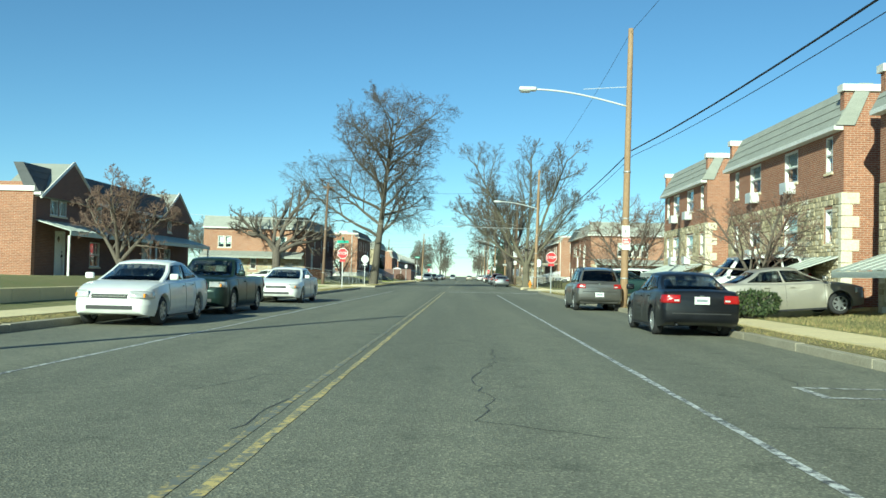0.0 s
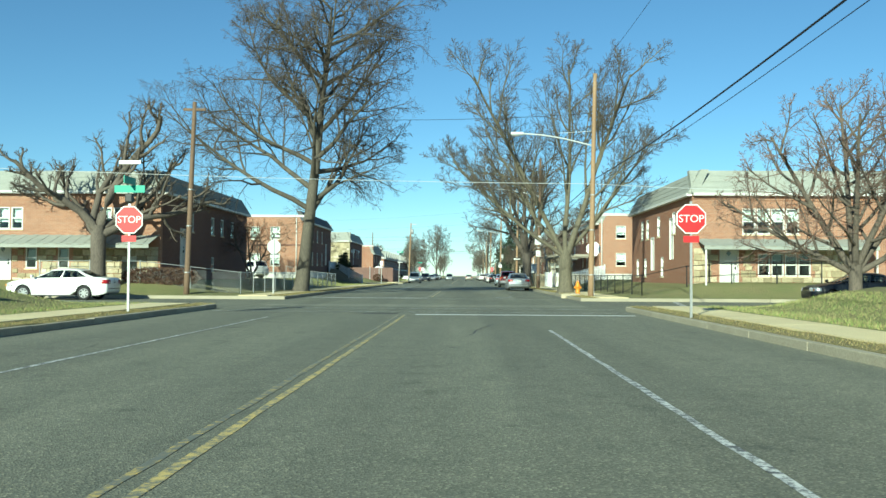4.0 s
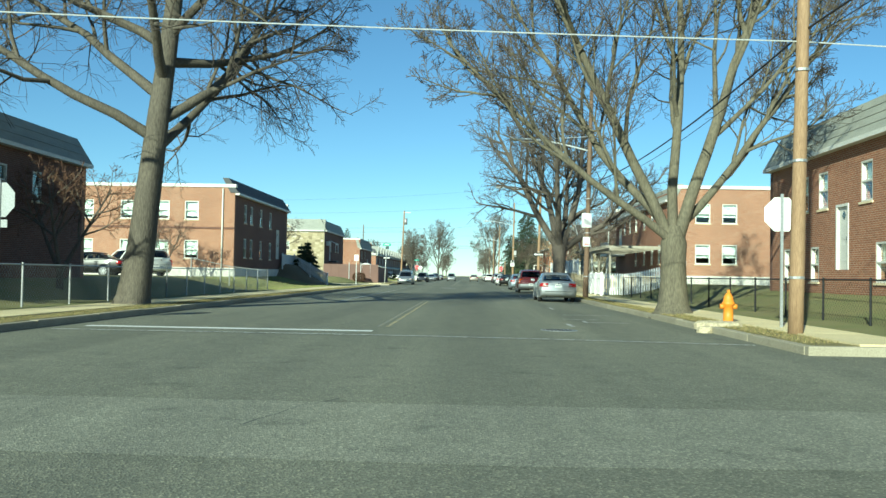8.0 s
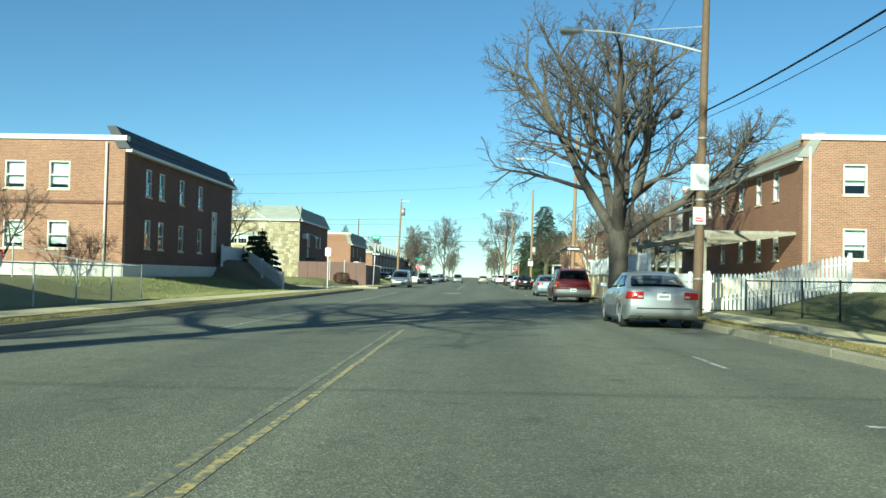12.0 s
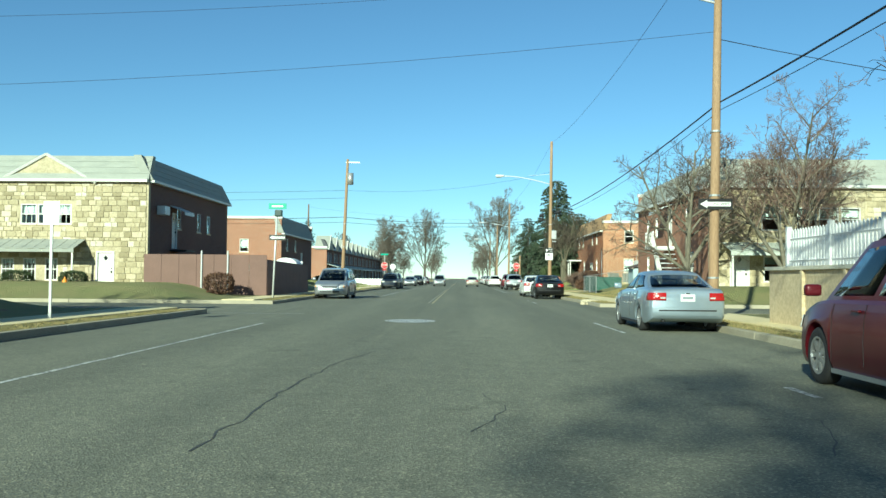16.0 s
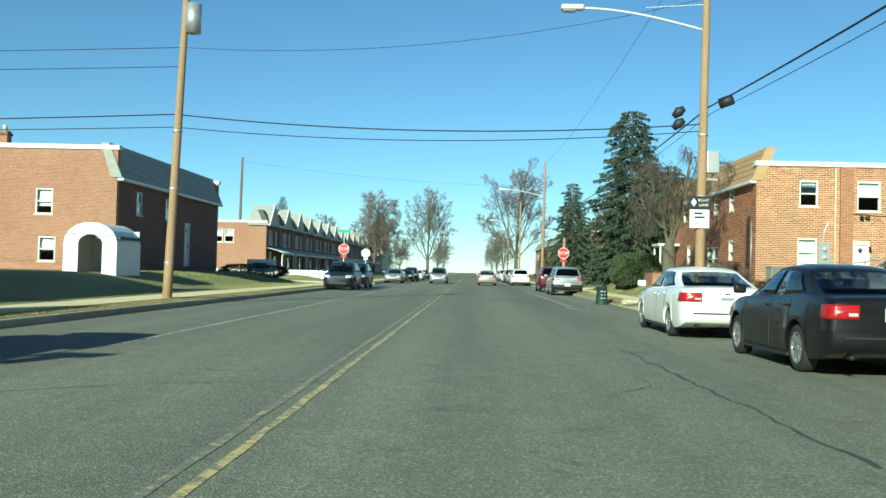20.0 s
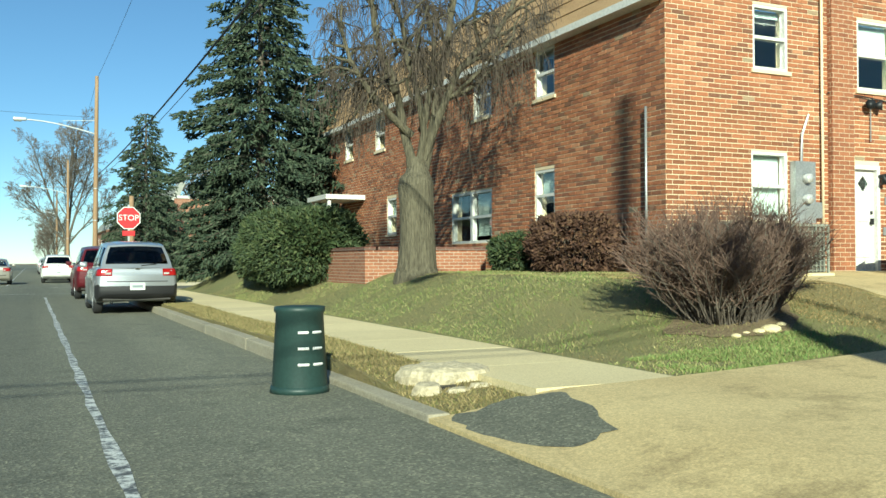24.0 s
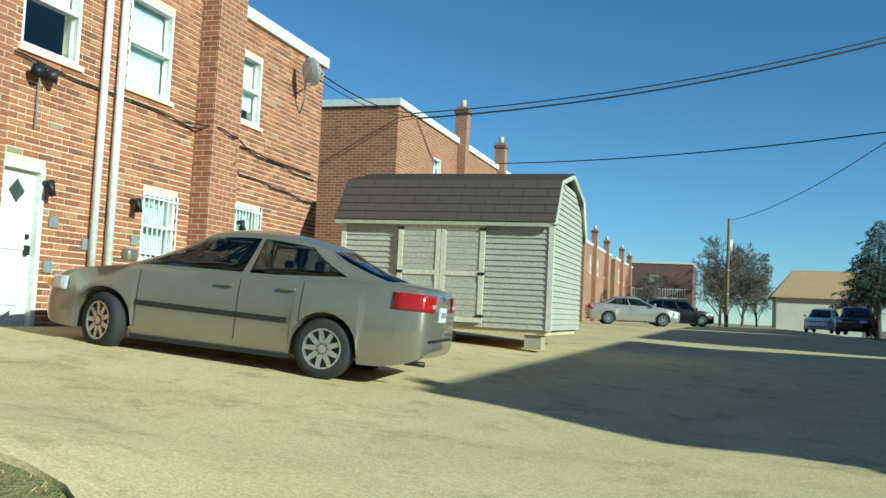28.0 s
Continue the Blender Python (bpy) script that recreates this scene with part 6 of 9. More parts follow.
    part("plate_bar", boxed(-.12, .12, -L / 2 - .018, -L / 2 - .012, zp + .05, zp + .11), M["plate_bar"], pl)
    part("bumper_strip", boxed(-W * .36, W * .36, -L / 2 - .012, -L / 2 + .02, .50 if saloon else .735, .53 if saloon else .75, bev=.006), M["black_trim"] if lower is None else lower, ob)
    part("lower_grille", boxed(-W * .28, W * .28, L / 2 - .05, L / 2 + .008, .36, .44), M["black_trim"], ob)
    zg = deck(.985) - .10
    gr = part("grille", boxed(-W * .22, W * .22, L / 2 - .06, L / 2 + .006, zg - .05, zg + .05, bev=.012), M["black_trim"], ob)
    part("grille_bar", boxed(-W * .20, W * .20, L / 2 - .0, L / 2 + .012, zg - .008, zg + .012), M["chrome"], gr)
    part("badge", boxed(-.05, .05, -L / 2 - .012, -L / 2 + .03, zt0 + .03, zt0 + .08, bev=.006), M["chrome"], ob)
    part("exhaust", tubed([(-W * .30, -L / 2 + .25, .27), (-W * .30, -L / 2 + .03, .27)], .03, 10), M["iron"], ob, "", True)
    return ob


P = {n: car_paint("car_" + n, c, m) for n, c, m in (("white", (.78, .78, .75), 0.0), ("black", (.006, .007, .010), .0), ("grey", (.115, .112, .105), .5), ("silver", (.40, .42, .44), .6), ("blue_silver", (.36, .43, .50), .6),
                                                      ("dark_green", (.018, .035, .03), .4), ("red", (.085, .006, .012), .15), ("tan", (.27, .24, .185), .5), ("charcoal", (.006, .006, .007), .0), ("navy", (.02, .026, .04), .5),
                                                      ("teal", (.02, .05, .05), .5), ("champagne", (.45, .42, .36), .55))}
car("sedan", P["white"], (-5.9, 10.45, 0), 180, "white compact sedan parked facing traffic by the kerb", L=4.35)
car("pickup", P["dark_green"], (-5.9, 16.5, 0), 180, "dark green pickup truck parked behind a white sedan", category="pickup truck")
car("sedan", P["white"], (-5.85, 26.9, 0), 180, "white late-model sedan parked facing traffic", L=4.8, W=1.82)
car("sedan", P["black"], (6.58, 11.45, 0), 0, "black sedan parked by the kerb", L=4.5)
car("suv", P["grey"], (6.58, 25.9, 0), 0, "brownish grey compact SUV parked beside the utility pole", category="suv", W=1.78, rails=True)
car("suv", P["white"], (10.98, 20.2, .30), 90, "large white vehicle parked nose out on a drive", category="suv", L=3.9, scale_h=1.1, tilt=(-4, 0))
car("sedan", P["champagne"], (10.85, 16.3, .27), 270, "champagne old sedan nosed into a drive", L=4.2, tilt=(4.5, 0))
car("minivan", P["white"], (12.55, 46.05, .21), 270, "white minivan nosed into a drive", category="minivan")
car("sedan", P["teal"], (10.5, 40.25, .27), 269, "dark teal sedan nosed into a drive", L=4.7)
car("sedan", P["white"], (-16.5, 70.8, 0), 90, "white sedan parked on the side street before the corner house", L=4.7)
car("sedan", P["silver"], (6.2, 104.0, 0), 0, "silver mid-size sedan parked under the bare tree", L=4.8, W=1.82, tail="tail_red")
car("minivan", P["red"], (6.5, 127.0, 0), 0, "dark red minivan with silver lower body at the kerb", category="minivan", L=4.85, lower=P["silver"], rails=True, tail="tail_orange")
car("sedan", P["blue_silver"], (6.5, 140.6, 0), 0, "pale blue-silver sedan parked near the corner", L=4.8, W=1.8)
car("minivan", P["silver"], (-5.85, 169.6, 0), 180, "silver minivan parked facing traffic", category="minivan")
car("sedan", P["charcoal"], (6.68, 173.3, 0), 0, "charcoal sedan parked behind a white one", L=4.5)
car("sedan", P["white"], (6.45, 179.9, 0), 0, "white older luxury sedan parked at the kerb", L=4.9, W=1.8)
car("suv", P["silver"], (7.0, 213.3, 0), 0, "silver SUV with black bumpers parked before the corner", category="suv", lower=M["black_trim"])
car("suv", P["red"], (7.0, 222.6, 0), 0, "dark red SUV parked in front of a silver one", category="suv", scale_h=1.03)
car("suv", P["navy"], (-6.1, 213.2, 0), 180, "dark SUV parked facing traffic", category="suv")
car("suv", P["navy"], (-6.2, 220.3, 0), 180, "dark blue SUV parked behind another", category="suv")
car("compact", P["tan"], (19.90, 199.12, .706), 6.2, "tan compact sedan parked on the drive against the brick house", L=4.53, W=1.70, spokes=9, trim="paint", tilt=(3.7, 0), moulding=True, steer=-24)
car("sedan", P["champagne"], (3.0, 245.6, 0), 0, "pale champagne sedan out on the road", "cars on the road")
car("suv", P["silver"], (-1.8, 252.0, 0), 180, "silver SUV coming the other way", "cars on the road", category="suv")
car("suv", P["white"], (6.3, 249.0, 0), 0, "white SUV parked past the crossing", category="suv")
for n, (kk, pp, x, y, rz) in enumerate((("sedan", "black", 6.5, 257, 0), ("sedan", "silver", 6.5, 265, 0), ("suv", "grey", 6.5, 274, 0), ("sedan", "white", 6.5, 283, 0), ("minivan", "silver", 6.5, 296, 0),
                                        ("sedan", "silver", -5.9, 247, 180), ("sedan", "charcoal", -5.9, 262, 180), ("suv", "black", -5.9, 270, 180), ("sedan", "white", -5.9, 284, 180), ("sedan", "red", -5.9, 300, 180), ("suv", "silver", 6.5, 312, 0))):
    car(kk, P[pp], (x, y, 0), rz, "%s car parked far down the street" % pp.replace("_", " "))
car("sedan", P["champagne"], (56.6, 198.4, 1.05), 194, "champagne sedan parked by the far row houses")
car("suv", P["charcoal"], (70.0, 196.9, 1.05), 200, "dark hatchback parked by the far row houses", category="suv")
for n, (x, y, pp) in enumerate(((77.0, 187.6, "white"), (68.0, 186.6, "charcoal"))):
    car("suv", P[pp], (x, y, 1.02), 75, "%s car parked on the shaded side of the alley" % pp, category="suv")
car("sedan", P["charcoal"], (-20.5, 110.5, .8), 90, "dark sedan parked before the brick apartment house")
car("minivan", P["white"], (-18.8, 113.2, .8), 60, "white minivan parked before the brick apartment house", category="minivan")
car("sedan", P["black"], (19.5, 71.0, 0), 90, "black sedan parked along the side street")


# ---- poles, wires, lamps, signs ----
def pole(x, y, h, lean=(0, 0), mat="pole_wood", lamp=False, label="tall wooden utility pole", arm_z=7.75, r=0.15, boxes=True, lamp_x=-3.7):
    ob = thing("utility_pole", (x, y, 0.15), 0, label, "utility pole", "utility poles")
    n = 8
    pts = [(lean[0] * i / n, lean[1] * i / n, -0.3 + (h + 0.3) * i / n) for i in range(n + 1)]
    part("shaft", tubed(pts, [r * (1 - 0.35 * i / n) for i in range(n + 1)], 14), M[mat], ob, "", True)
    if lamp:
        a = []
        for i in range(13):
            t = i / 12
            a.append((lamp_x * t + lean[0] * arm_z / h, 0, arm_z + 0.62 * math.sin(t * math.pi * 0.5)))
        arm = part("lamp_arm", tubed(a, 0.038, 8), M["metal_pale"], ob, "", True)
        part("stay", tubed([(lean[0] * .7, 0, arm_z + 0.78), (lamp_x * .45, 0, arm_z + 0.66)], 0.012, 5), M["metal_pale"], arm)
        e = a[-1]
        bm = boxed(e[0] - 0.55, e[0] + 0.12, -0.14, 0.14, e[2] - 0.07, e[2] + 0.09, bev=0.05)
        head = part("lamp_head", bm, M["metal_pale"], arm, "", True)
        part("lens", boxed(e[0] - 0.5, e[0] - 0.12, -0.11, 0.11, e[2] - 0.13, e[2] - 0.072, bev=0.03), M["lamp_clear"], arm, "", True)
    for z in (1.1, 3.4, 5.2):
        part("band", tubed([(lean[0] * z / h, lean[1] * z / h, z), (lean[0] * z / h, lean[1] * z / h, z + 0.05)], r * 1.02, 14), M["metal_grey"], ob)
    return ob


POLES_R = [(7.85, -16.0), (7.6, 24.4), (8.3, 76.3), (8.05, 105.9), (8.4, 143.0), (8.15, 186.4), (8.1, 244.0), (8.1, 284.0), (8.1, 324.0)]
LEANS = [(0, 0), (0.12, 0), (0.22, 0), (0.2, 0), (0.2, 0), (0.12, 0), (0.1, 0), (0, 0), (0, 0)]
HEIGHTS = [11, 10.8, 11.5, 11.0, 11.2, 11.6, 11.6, 11, 11]
ARMS = [7.75, 7.75, 7.75, 7.75, 8.85, 8.3, 8.3, 7.75, 7.75]
pl = []
for (x, y), ln, h, az in zip(POLES_R, LEANS, HEIGHTS, ARMS):
    pl.append(pole(x, y, h, ln, "pole_dark" if y in (105.9,) else "pole_wood", True, "wooden utility pole with a curved street-lamp arm", arm_z=az))


def pole_sign(p, dx, w, z0, z1, mat, name="notice", ydir=-0.17, label=""):
    return part(name, boxed(dx - w / 2, dx + w / 2, ydir, ydir + 0.012, z0, z1), M[mat], p, label)


def bars(parent, x0, x1, z0, z1, n, mat, y):
    h = (z1 - z0) / (2 * n - 1)
    for i in range(n):
        part("writing_bar", boxed(x0, x1 - (x1 - x0) * 0.2 * (i % 2), y, y + 0.004, z0 + 2 * i * h, z0 + (2 * i + 1) * h), M[mat], parent)


s = pole_sign(pl[1], 0.02, 0.30, 2.72, 3.14, "sign_white", label="white notice board")
bars(s, 0.0, 0.04, 2.86, 3.0, 1, "sign_black", -0.175)
s = pole_sign(pl[1], 0.04, 0.31, 2.22, 2.68, "sign_white", label="red and white parking sign")
part("red_field", boxed(-0.1, 0.18, -0.176, -0.17, 2.45, 2.66), M["stop_red"], s)
bars(s, -0.07, 0.15, 2.49, 2.62, 2, "sign_white", -0.18)
bars(s, -0.07, 0.15, 2.39, 2.42, 1, "stop_red", -0.176)
for k, z in ((3, 3.7), (3, 2.7)):
    s = pole_sign(pl[k], 0.0, 0.52 if z > 3 else 0.36, z, z + (0.75 if z > 3 else 0.5), "sign_white", label="white box fixed to the pole" if z > 3 else "red and white parking sign")
    if z < 3:
        bars(s, -0.12, 0.12, z + 0.08, z + 0.2, 2, "stop_red", -0.176)
s = part("one_way_sign", boxed(-0.44, 0.5, -0.19, -0.178, 3.02, 3.32), M["sign_black"], pl[4], "black one-way sign with a white arrow")
bm = bmesh.new()
prism(bm, [(-0.40, 3.17), (-0.20, 3.28), (-0.20, 3.23), (0.45, 3.23), (0.45, 3.11), (-0.20, 3.11), (-0.20, 3.06)], "y", -0.196, -0.191)
part("arrow", bm, M["sign_white"], s)
t = new("words", text_mesh("ONE WAY", 0.11, M["sign_black"], "words"))
t.parent, t.location, t.rotation_euler = s, (0.16, -0.199, 3.17), (radians(90), 0, 0)
s = pole_sign(pl[5], -0.05, 0.62, 3.05, 3.42, "sign_black", label="black lane sign with a white diamond")
bm = bmesh.new()
prism(bm, [(-0.30, 3.24), (-0.22, 3.36), (-0.14, 3.24), (-0.22, 3.12)], "y", -0.177, -0.172)
part("diamond", bm, M["sign_white"], s)
for wd, z in (("RIGHT", 3.30), ("LANE", 3.16)):
    t = new("words", text_mesh(wd, 0.11, M["sign_white"], "words"))
    t.parent, t.location, t.rotation_euler = s, (0.06, -0.175, z), (radians(90), 0, 0)
s = pole_sign(pl[5], -0.05, 0.56, 2.5, 3.03, "sign_white", label="white bus lane sign")
t = new("words", text_mesh("ONLY", 0.14, M["sign_black"], "words"))
t.parent, t.location, t.rotation_euler = s, (-0.05, -0.175, 2.62), (radians(90), 0, 0)
bars(s, -0.2, 0.1, 2.78, 2.95, 2, "sign_black", -0.175)
part("equipment_box", boxed(0.14, 0.5, -0.2, 0.12, 4.1, 4.75, bev=0.03), M["metal_grey"], pl[5], "pale equipment cabinet")
part("bracket", boxed(0.08, 0.5, -0.03, 0.03, 3.9, 3.96), M["metal_grey"], pl[5])
for k, dz in ((5, 6.05), (5, 5.7), (3, 6.1)):
    bm = bmesh.new()
    tube(bm, [(-0.75, 0.3, dz - 0.25), (-0.6, 0.25, dz - 0.1), (-0.45, 0.2, dz)], [0.08, 0.16, 0.08], 10)
    part("cable_coil", bm, M["cable"], pl[k], "", True)
bm = bmesh.new()
tube(bm, [(0.45, -0.3, 6.1), (0.75, -0.5, 6.2)], [0.16, 0.16], 10)
part("splice_case", bm, M["cable"], pl[5], "", True)
pl_left = [pole(-11.9, 74.2, 9.6, (0.3, 0), "pole_dark", False, "dark wooden utility pole with a cross-arm"), pole(-7.9, 187.6, 10.3, (0.35, 0), "pole_wood", False, "wooden utility pole with a transformer"),
           pole(-20.0, 242.0, 11.2, (0.1, 0), "pole_dark", False)]
part("cross_arm", boxed(-0.25, 0.85, -0.06, 0.06, 9.15, 9.27), M["pole_dark"], pl_left[0])
bm = bmesh.new()
cyl(bm, (0.58, -0.05), 0.24, 8.3, 9.2, 16)
part("transformer", bm, M["metal_grey"], pl_left[1], "grey drum transformer", True)
part("cross_arm", boxed(0.2, 1.3, -0.05, 0.05, 10.0, 10.1), M["metal_grey"], pl_left[1])
pl_left.append(pole(-8.65, -5.9, 9.7, (0, 0), "pole_wood", False))
dk = pole(8.9, 232.0, 4.0, (0, 0), "pole_wood", False, "short wooden post by the corner")


def wire(name, a, b, sag, r, label, mat="cable", n=18):
    a, b = Vector(a), Vector(b)
    ob = thing(name, a, 0, label, "cable", "overhead cables")
    pts = [(b - a) * (i / n) + Vector((0, 0, -4 * sag * (i / n) * (1 - i / n))) for i in range(n + 1)]
    part("strand", tubed(pts, r, 5), M[mat], ob)


for k in range(len(POLES_R) - 1):
    (xa, ya), (xb, yb) = POLES_R[k], POLES_R[k + 1]
    wire("telephone_cable", (xa + 0.2, ya, 6.2), (xb + 0.2, yb, 6.2), 0.45, 0.024, "thick black telephone cable slung between poles")
    wire("telephone_cable", (xa + 0.28, ya, 6.02), (xb + 0.28, yb, 6.02), 0.5, 0.010, "thin black cable slung between poles")
    wire("power_line", (xa + 0.1, ya, HEIGHTS[k]), (xb + 0.1, yb, HEIGHTS[k + 1]), 0.7, 0.008, "thin power line between pole tops")
wire("street_cable", (-40, 72.5, 7.2), (8.3, 76.3, 5.95), 0.35, 0.013, "pale cable crossing the road", "metal_pale")
wire("street_cable", (-11.8, 74.2, 9.3), (8.3, 76.3, 9.6), 0.4, 0.012, "thin wire crossing the road")
wire("street_cable", (8.3, 76.3, 5.95), (60, 78.0, 6.1), 0.6, 0.013, "pale cable crossing the road", "metal_pale")
for z0, z1, r in ((5.9, 5.7, 0.02), (5.5, 5.5, 0.014)):
    wire("street_cable", (-7.8, 187.6, z0), (8.2, 186.4, z1), 0.35, r, "black cable across the road between poles")
    wire("street_cable", (-60, 193.0, 6.4), (-7.8, 187.6, z0), 0.5, r, "black cable running off between the houses")
for z in (8.0, 7.4):
    wire("street_cable", (-60, 190, z + 0.6), (-7.7, 187.6, z), 0.5, 0.012, "black cable running off between the houses")
wire("street_cable", (-7.6, 187.6, 8.0), (8.2, 186.4, 9.4), 0.6, 0.008, "thin black wire across the road")
wire("street_cable", (-45, 148.0, 8.2), (8.5, 143.0, 8.2), 1.2, 0.006, "thin wire across the road")
wire("street_cable", (-30, 140.0, 8.0), (8.5, 143.0, 9.9), 0.8, 0.005, "thin wire across the road")
wire("street_cable", (8.5, 143.0, 8.0), (40, 150.0, 7.0), 0.8, 0.012, "thin wire to the houses")
wire("street_cable", (-20.0, 242.0, 11.0), (8.1, 244.0, 9.4), 0.5, 0.008, "thin wire across the road")
ap = pole(82.0, 193.9, 9.2, (0, 0), "pole_dark", False, "dark utility pole along the alley")
part("transformer", tubed([(0.3, -.1, 6.7), (0.3, -.1, 7.6)], .2, 12), M["metal_pale"], ap, "", True)
aq = pole(41.0, 186.4, 11.4, (0, 0), "pole_dark", False, "dark utility pole behind the row houses")
for x, z0, z1, r in ((37.5, 7.7, 11.35, .022), (37.6, 7.55, 11.2, .03)):
    wire("alley_cable", (x, 203.5, z0), (41.0, 186.4, z1), 0.5, r, "black service cable over the alley")
wire("alley_cable", (47.5, 203.5, 7.75), (41.0, 186.4, 8.0), 0.3, .024, "black service cable over the alley")
for z0, z1, r in ((6.35, 7.7, .016), (6.2, 7.6, .012)):
    wire("alley_cable", (27.6, 202.25, z0), (37.5, 203.5, z1), 0.25, r, "black service cable along the houses")
wire("alley_cable", (41.0, 186.4, 9.5), (82.0, 193.9, 9.2), 0.8, .02, "black cable along the alley")


def octagon(r):
    return [(r * math.cos(math.radians(22.5 + 45 * i)), r * math.sin(math.radians(22.5 + 45 * i))) for i in range(8)]


def stop_sign(x, y, rz, label, plate=True, z=2.1, back="sign_white"):
    ob = thing("stop_sign", (x, y, 0.17), rz, label, "stop sign", "stop signs")
    part("post", boxed(-0.03, 0.03, 0.0, 0.04, -0.1, z + 0.85), M["metal_grey"], ob)
    c = z + 0.4
    for nm, r, y0, y1, m in (("panel", 0.405, -0.012, -0.003, back), ("red_face", 0.375, -0.016, -0.0125, "stop_red")):
        bm = bmesh.new()
        prism(bm, [(px, pz + c) for px, pz in octagon(r)], "y", y0, y1)
        pn = part(nm, bm, M[m], ob)
    t = new("words", text_mesh("STOP", 0.27, M["sign_white"], "words"))
    t.parent, t.location, t.rotation_euler = pn, (0, -0.019, c), (radians(90), 0, 0)
    if plate:
        part("lower_plate", boxed(-0.2, 0.2, -0.012, -0.004, z - 0.2, z - 0.03), M["metal_grey"] if rz else M["stop_red"], ob)
    return ob


st = stop_sign(-7.38, 54.6, 0, "red stop sign on a grey post at the near corner")
part("street_blade", boxed(-0.42, 0.42, -0.012, 0.012, 3.25, 3.45), M["sign_green"], st, "green street-name blade")
part("street_blade", boxed(-0.012, 0.012, -0.42, 0.42, 3.48, 3.68), M["sign_green"], st, "green street-name blade")
part("blade_bar", boxed(-0.3, 0.3, -0.016, -0.0125, 3.31, 3.39), M["sign_white"], st)
part("small_signal", boxed(-0.1, 0.1, -0.1, 0.1, 2.98, 3.2, bev=0.03), M["black_trim"], st)
st.children[0].scale = (1, 1, 1.22)
stop_sign(7.6, 53.2, 0, "red stop sign on a grey post by the pavement")
stop_sign(-8.3, 77.6, 168, "stop sign seen from its grey back, across the corner", back="metal_grey")
stop_sign(8.75, 78.4, 180, "stop sign seen from its pale back near the hydrant", False)
st = stop_sign(-7.75, 224.6, 0, "red stop sign with a green street-name blade")
part("street_blade", boxed(-0.45, 0.45, -0.012, 0.012, 3.7, 3.9), M["sign_green"], st, "green street-name blade")
part("post_top", boxed(-0.025, 0.025, 0, 0.04, 2.9, 3.72), M["metal_grey"], st)
stop_sign(7.8, 221.6, 0, "red stop sign on a grey post past the parked cars")
stop_sign(-7.8, 238.5, 180, "stop sign seen from its grey back across the street")
sg = thing("street_name_sign", (-7.75, 161.2, 0.17), 0, "leaning white post with green street blades and a one-way sign", "street sign")
part("post", tubed([(0, 0, -0.1), (0.16, 0, 4.2)], 0.045, 10), M["metal_pale"], sg, "", True)
part("street_blade", boxed(-0.25, 0.62, -0.012, 0.012, 4.32, 4.6), M["sign_green"], sg, "green street-name blade")
part("blade_bar", boxed(-0.1, 0.45, -0.016, -0.0125, 4.42, 4.5), M["sign_white"], sg)
part("signal_back", boxed(0.05, 0.42, -0.1, 0.12, 3.95, 4.28, bev=0.06), M["bin_green"], sg)
ow = part("one_way_sign", boxed(-0.2, 0.6, -0.06, -0.048, 2.8, 3.06), M["sign_black"], sg, "black one-way sign with a white arrow")
bm = bmesh.new()
prism(bm, [(-0.17, 2.93), (0.0, 3.02), (0.0, 2.98), (0.56, 2.98), (0.56, 2.88), (0.0, 2.88), (0.0, 2.84)], "y", -0.066, -0.061)
part("arrow", bm, M["sign_white"], ow)
t = new("words", text_mesh("ONE WAY", 0.09, M["sign_black"], "words"))
t.parent, t.location, t.rotation_euler = ow, (0.3, -0.069, 2.93), (radians(90), 0, 0)
bs = thing("bus_stop_sign", (-8.2, 138.6, 0.17), 0, "slim grey post with a small white stop plate", "street sign")
part("post", boxed(-0.03, 0.03, -0.02, 0.02, -0.1, 2.75), M["metal_grey"], bs)
part("plate", boxed(-0.19, 0.19, -0.035, -0.022, 2.2, 2.75), M["sign_white"], bs)
sl = thing("street_lamp", (-22.5, 62.0, 0.2), 0, "grey metal street lamp on the side street", "street lamp")
part("pole", tubed([(0, 0, -0.2), (0, 0, 6.5)], [0.09, 0.06], 10), M["metal_grey"], sl, "", True)
part("arm", tubed([(0, 0, 6.4), (-0.8, 0, 6.75), (-1.5, 0, 6.7)], 0.035, 8), M["metal_grey"], sl, "", True)
part("lamp_head", boxed(-2.0, -1.4, -0.13, 0.13, 6.62, 6.78, bev=0.04), M["metal_pale"], sl, "", True)


def hydrant(x, y, z, label):
    ob = thing("fire_hydrant", (x, y, z), 0, label, "fire hydrant")
    prof = [(0.0, .17), (.04, .17), (.05, .12), (.42, .115), (.44, .15), (.50, .15), (.52, .125), (.62, .11), (.70, .07), (.74, .03)]
    part("barrel", tubed([(0, 0, p) for p, _ in prof], [r for _, r in prof], 18), M["hydrant"], ob, "", True)
    for a in (0, 90, 180):
        c, s = math.cos(radians(a)), math.sin(radians(a))
        part("nozzle", tubed([(c * .1, s * .1, .40), (c * .2, s * .2, .40)], [.06, .065], 10), M["hydrant"], ob, "", True)
    part("cap_nut", boxed(-.03, .03, -.03, .03, .73, .80), M["hydrant"], ob)


hydrant(8.15, 80.3, 0.17, "orange fire hydrant on the pavement near a stop sign")
hydrant(-17.5, 160.2, 0.3, "orange fire hydrant on the side street")
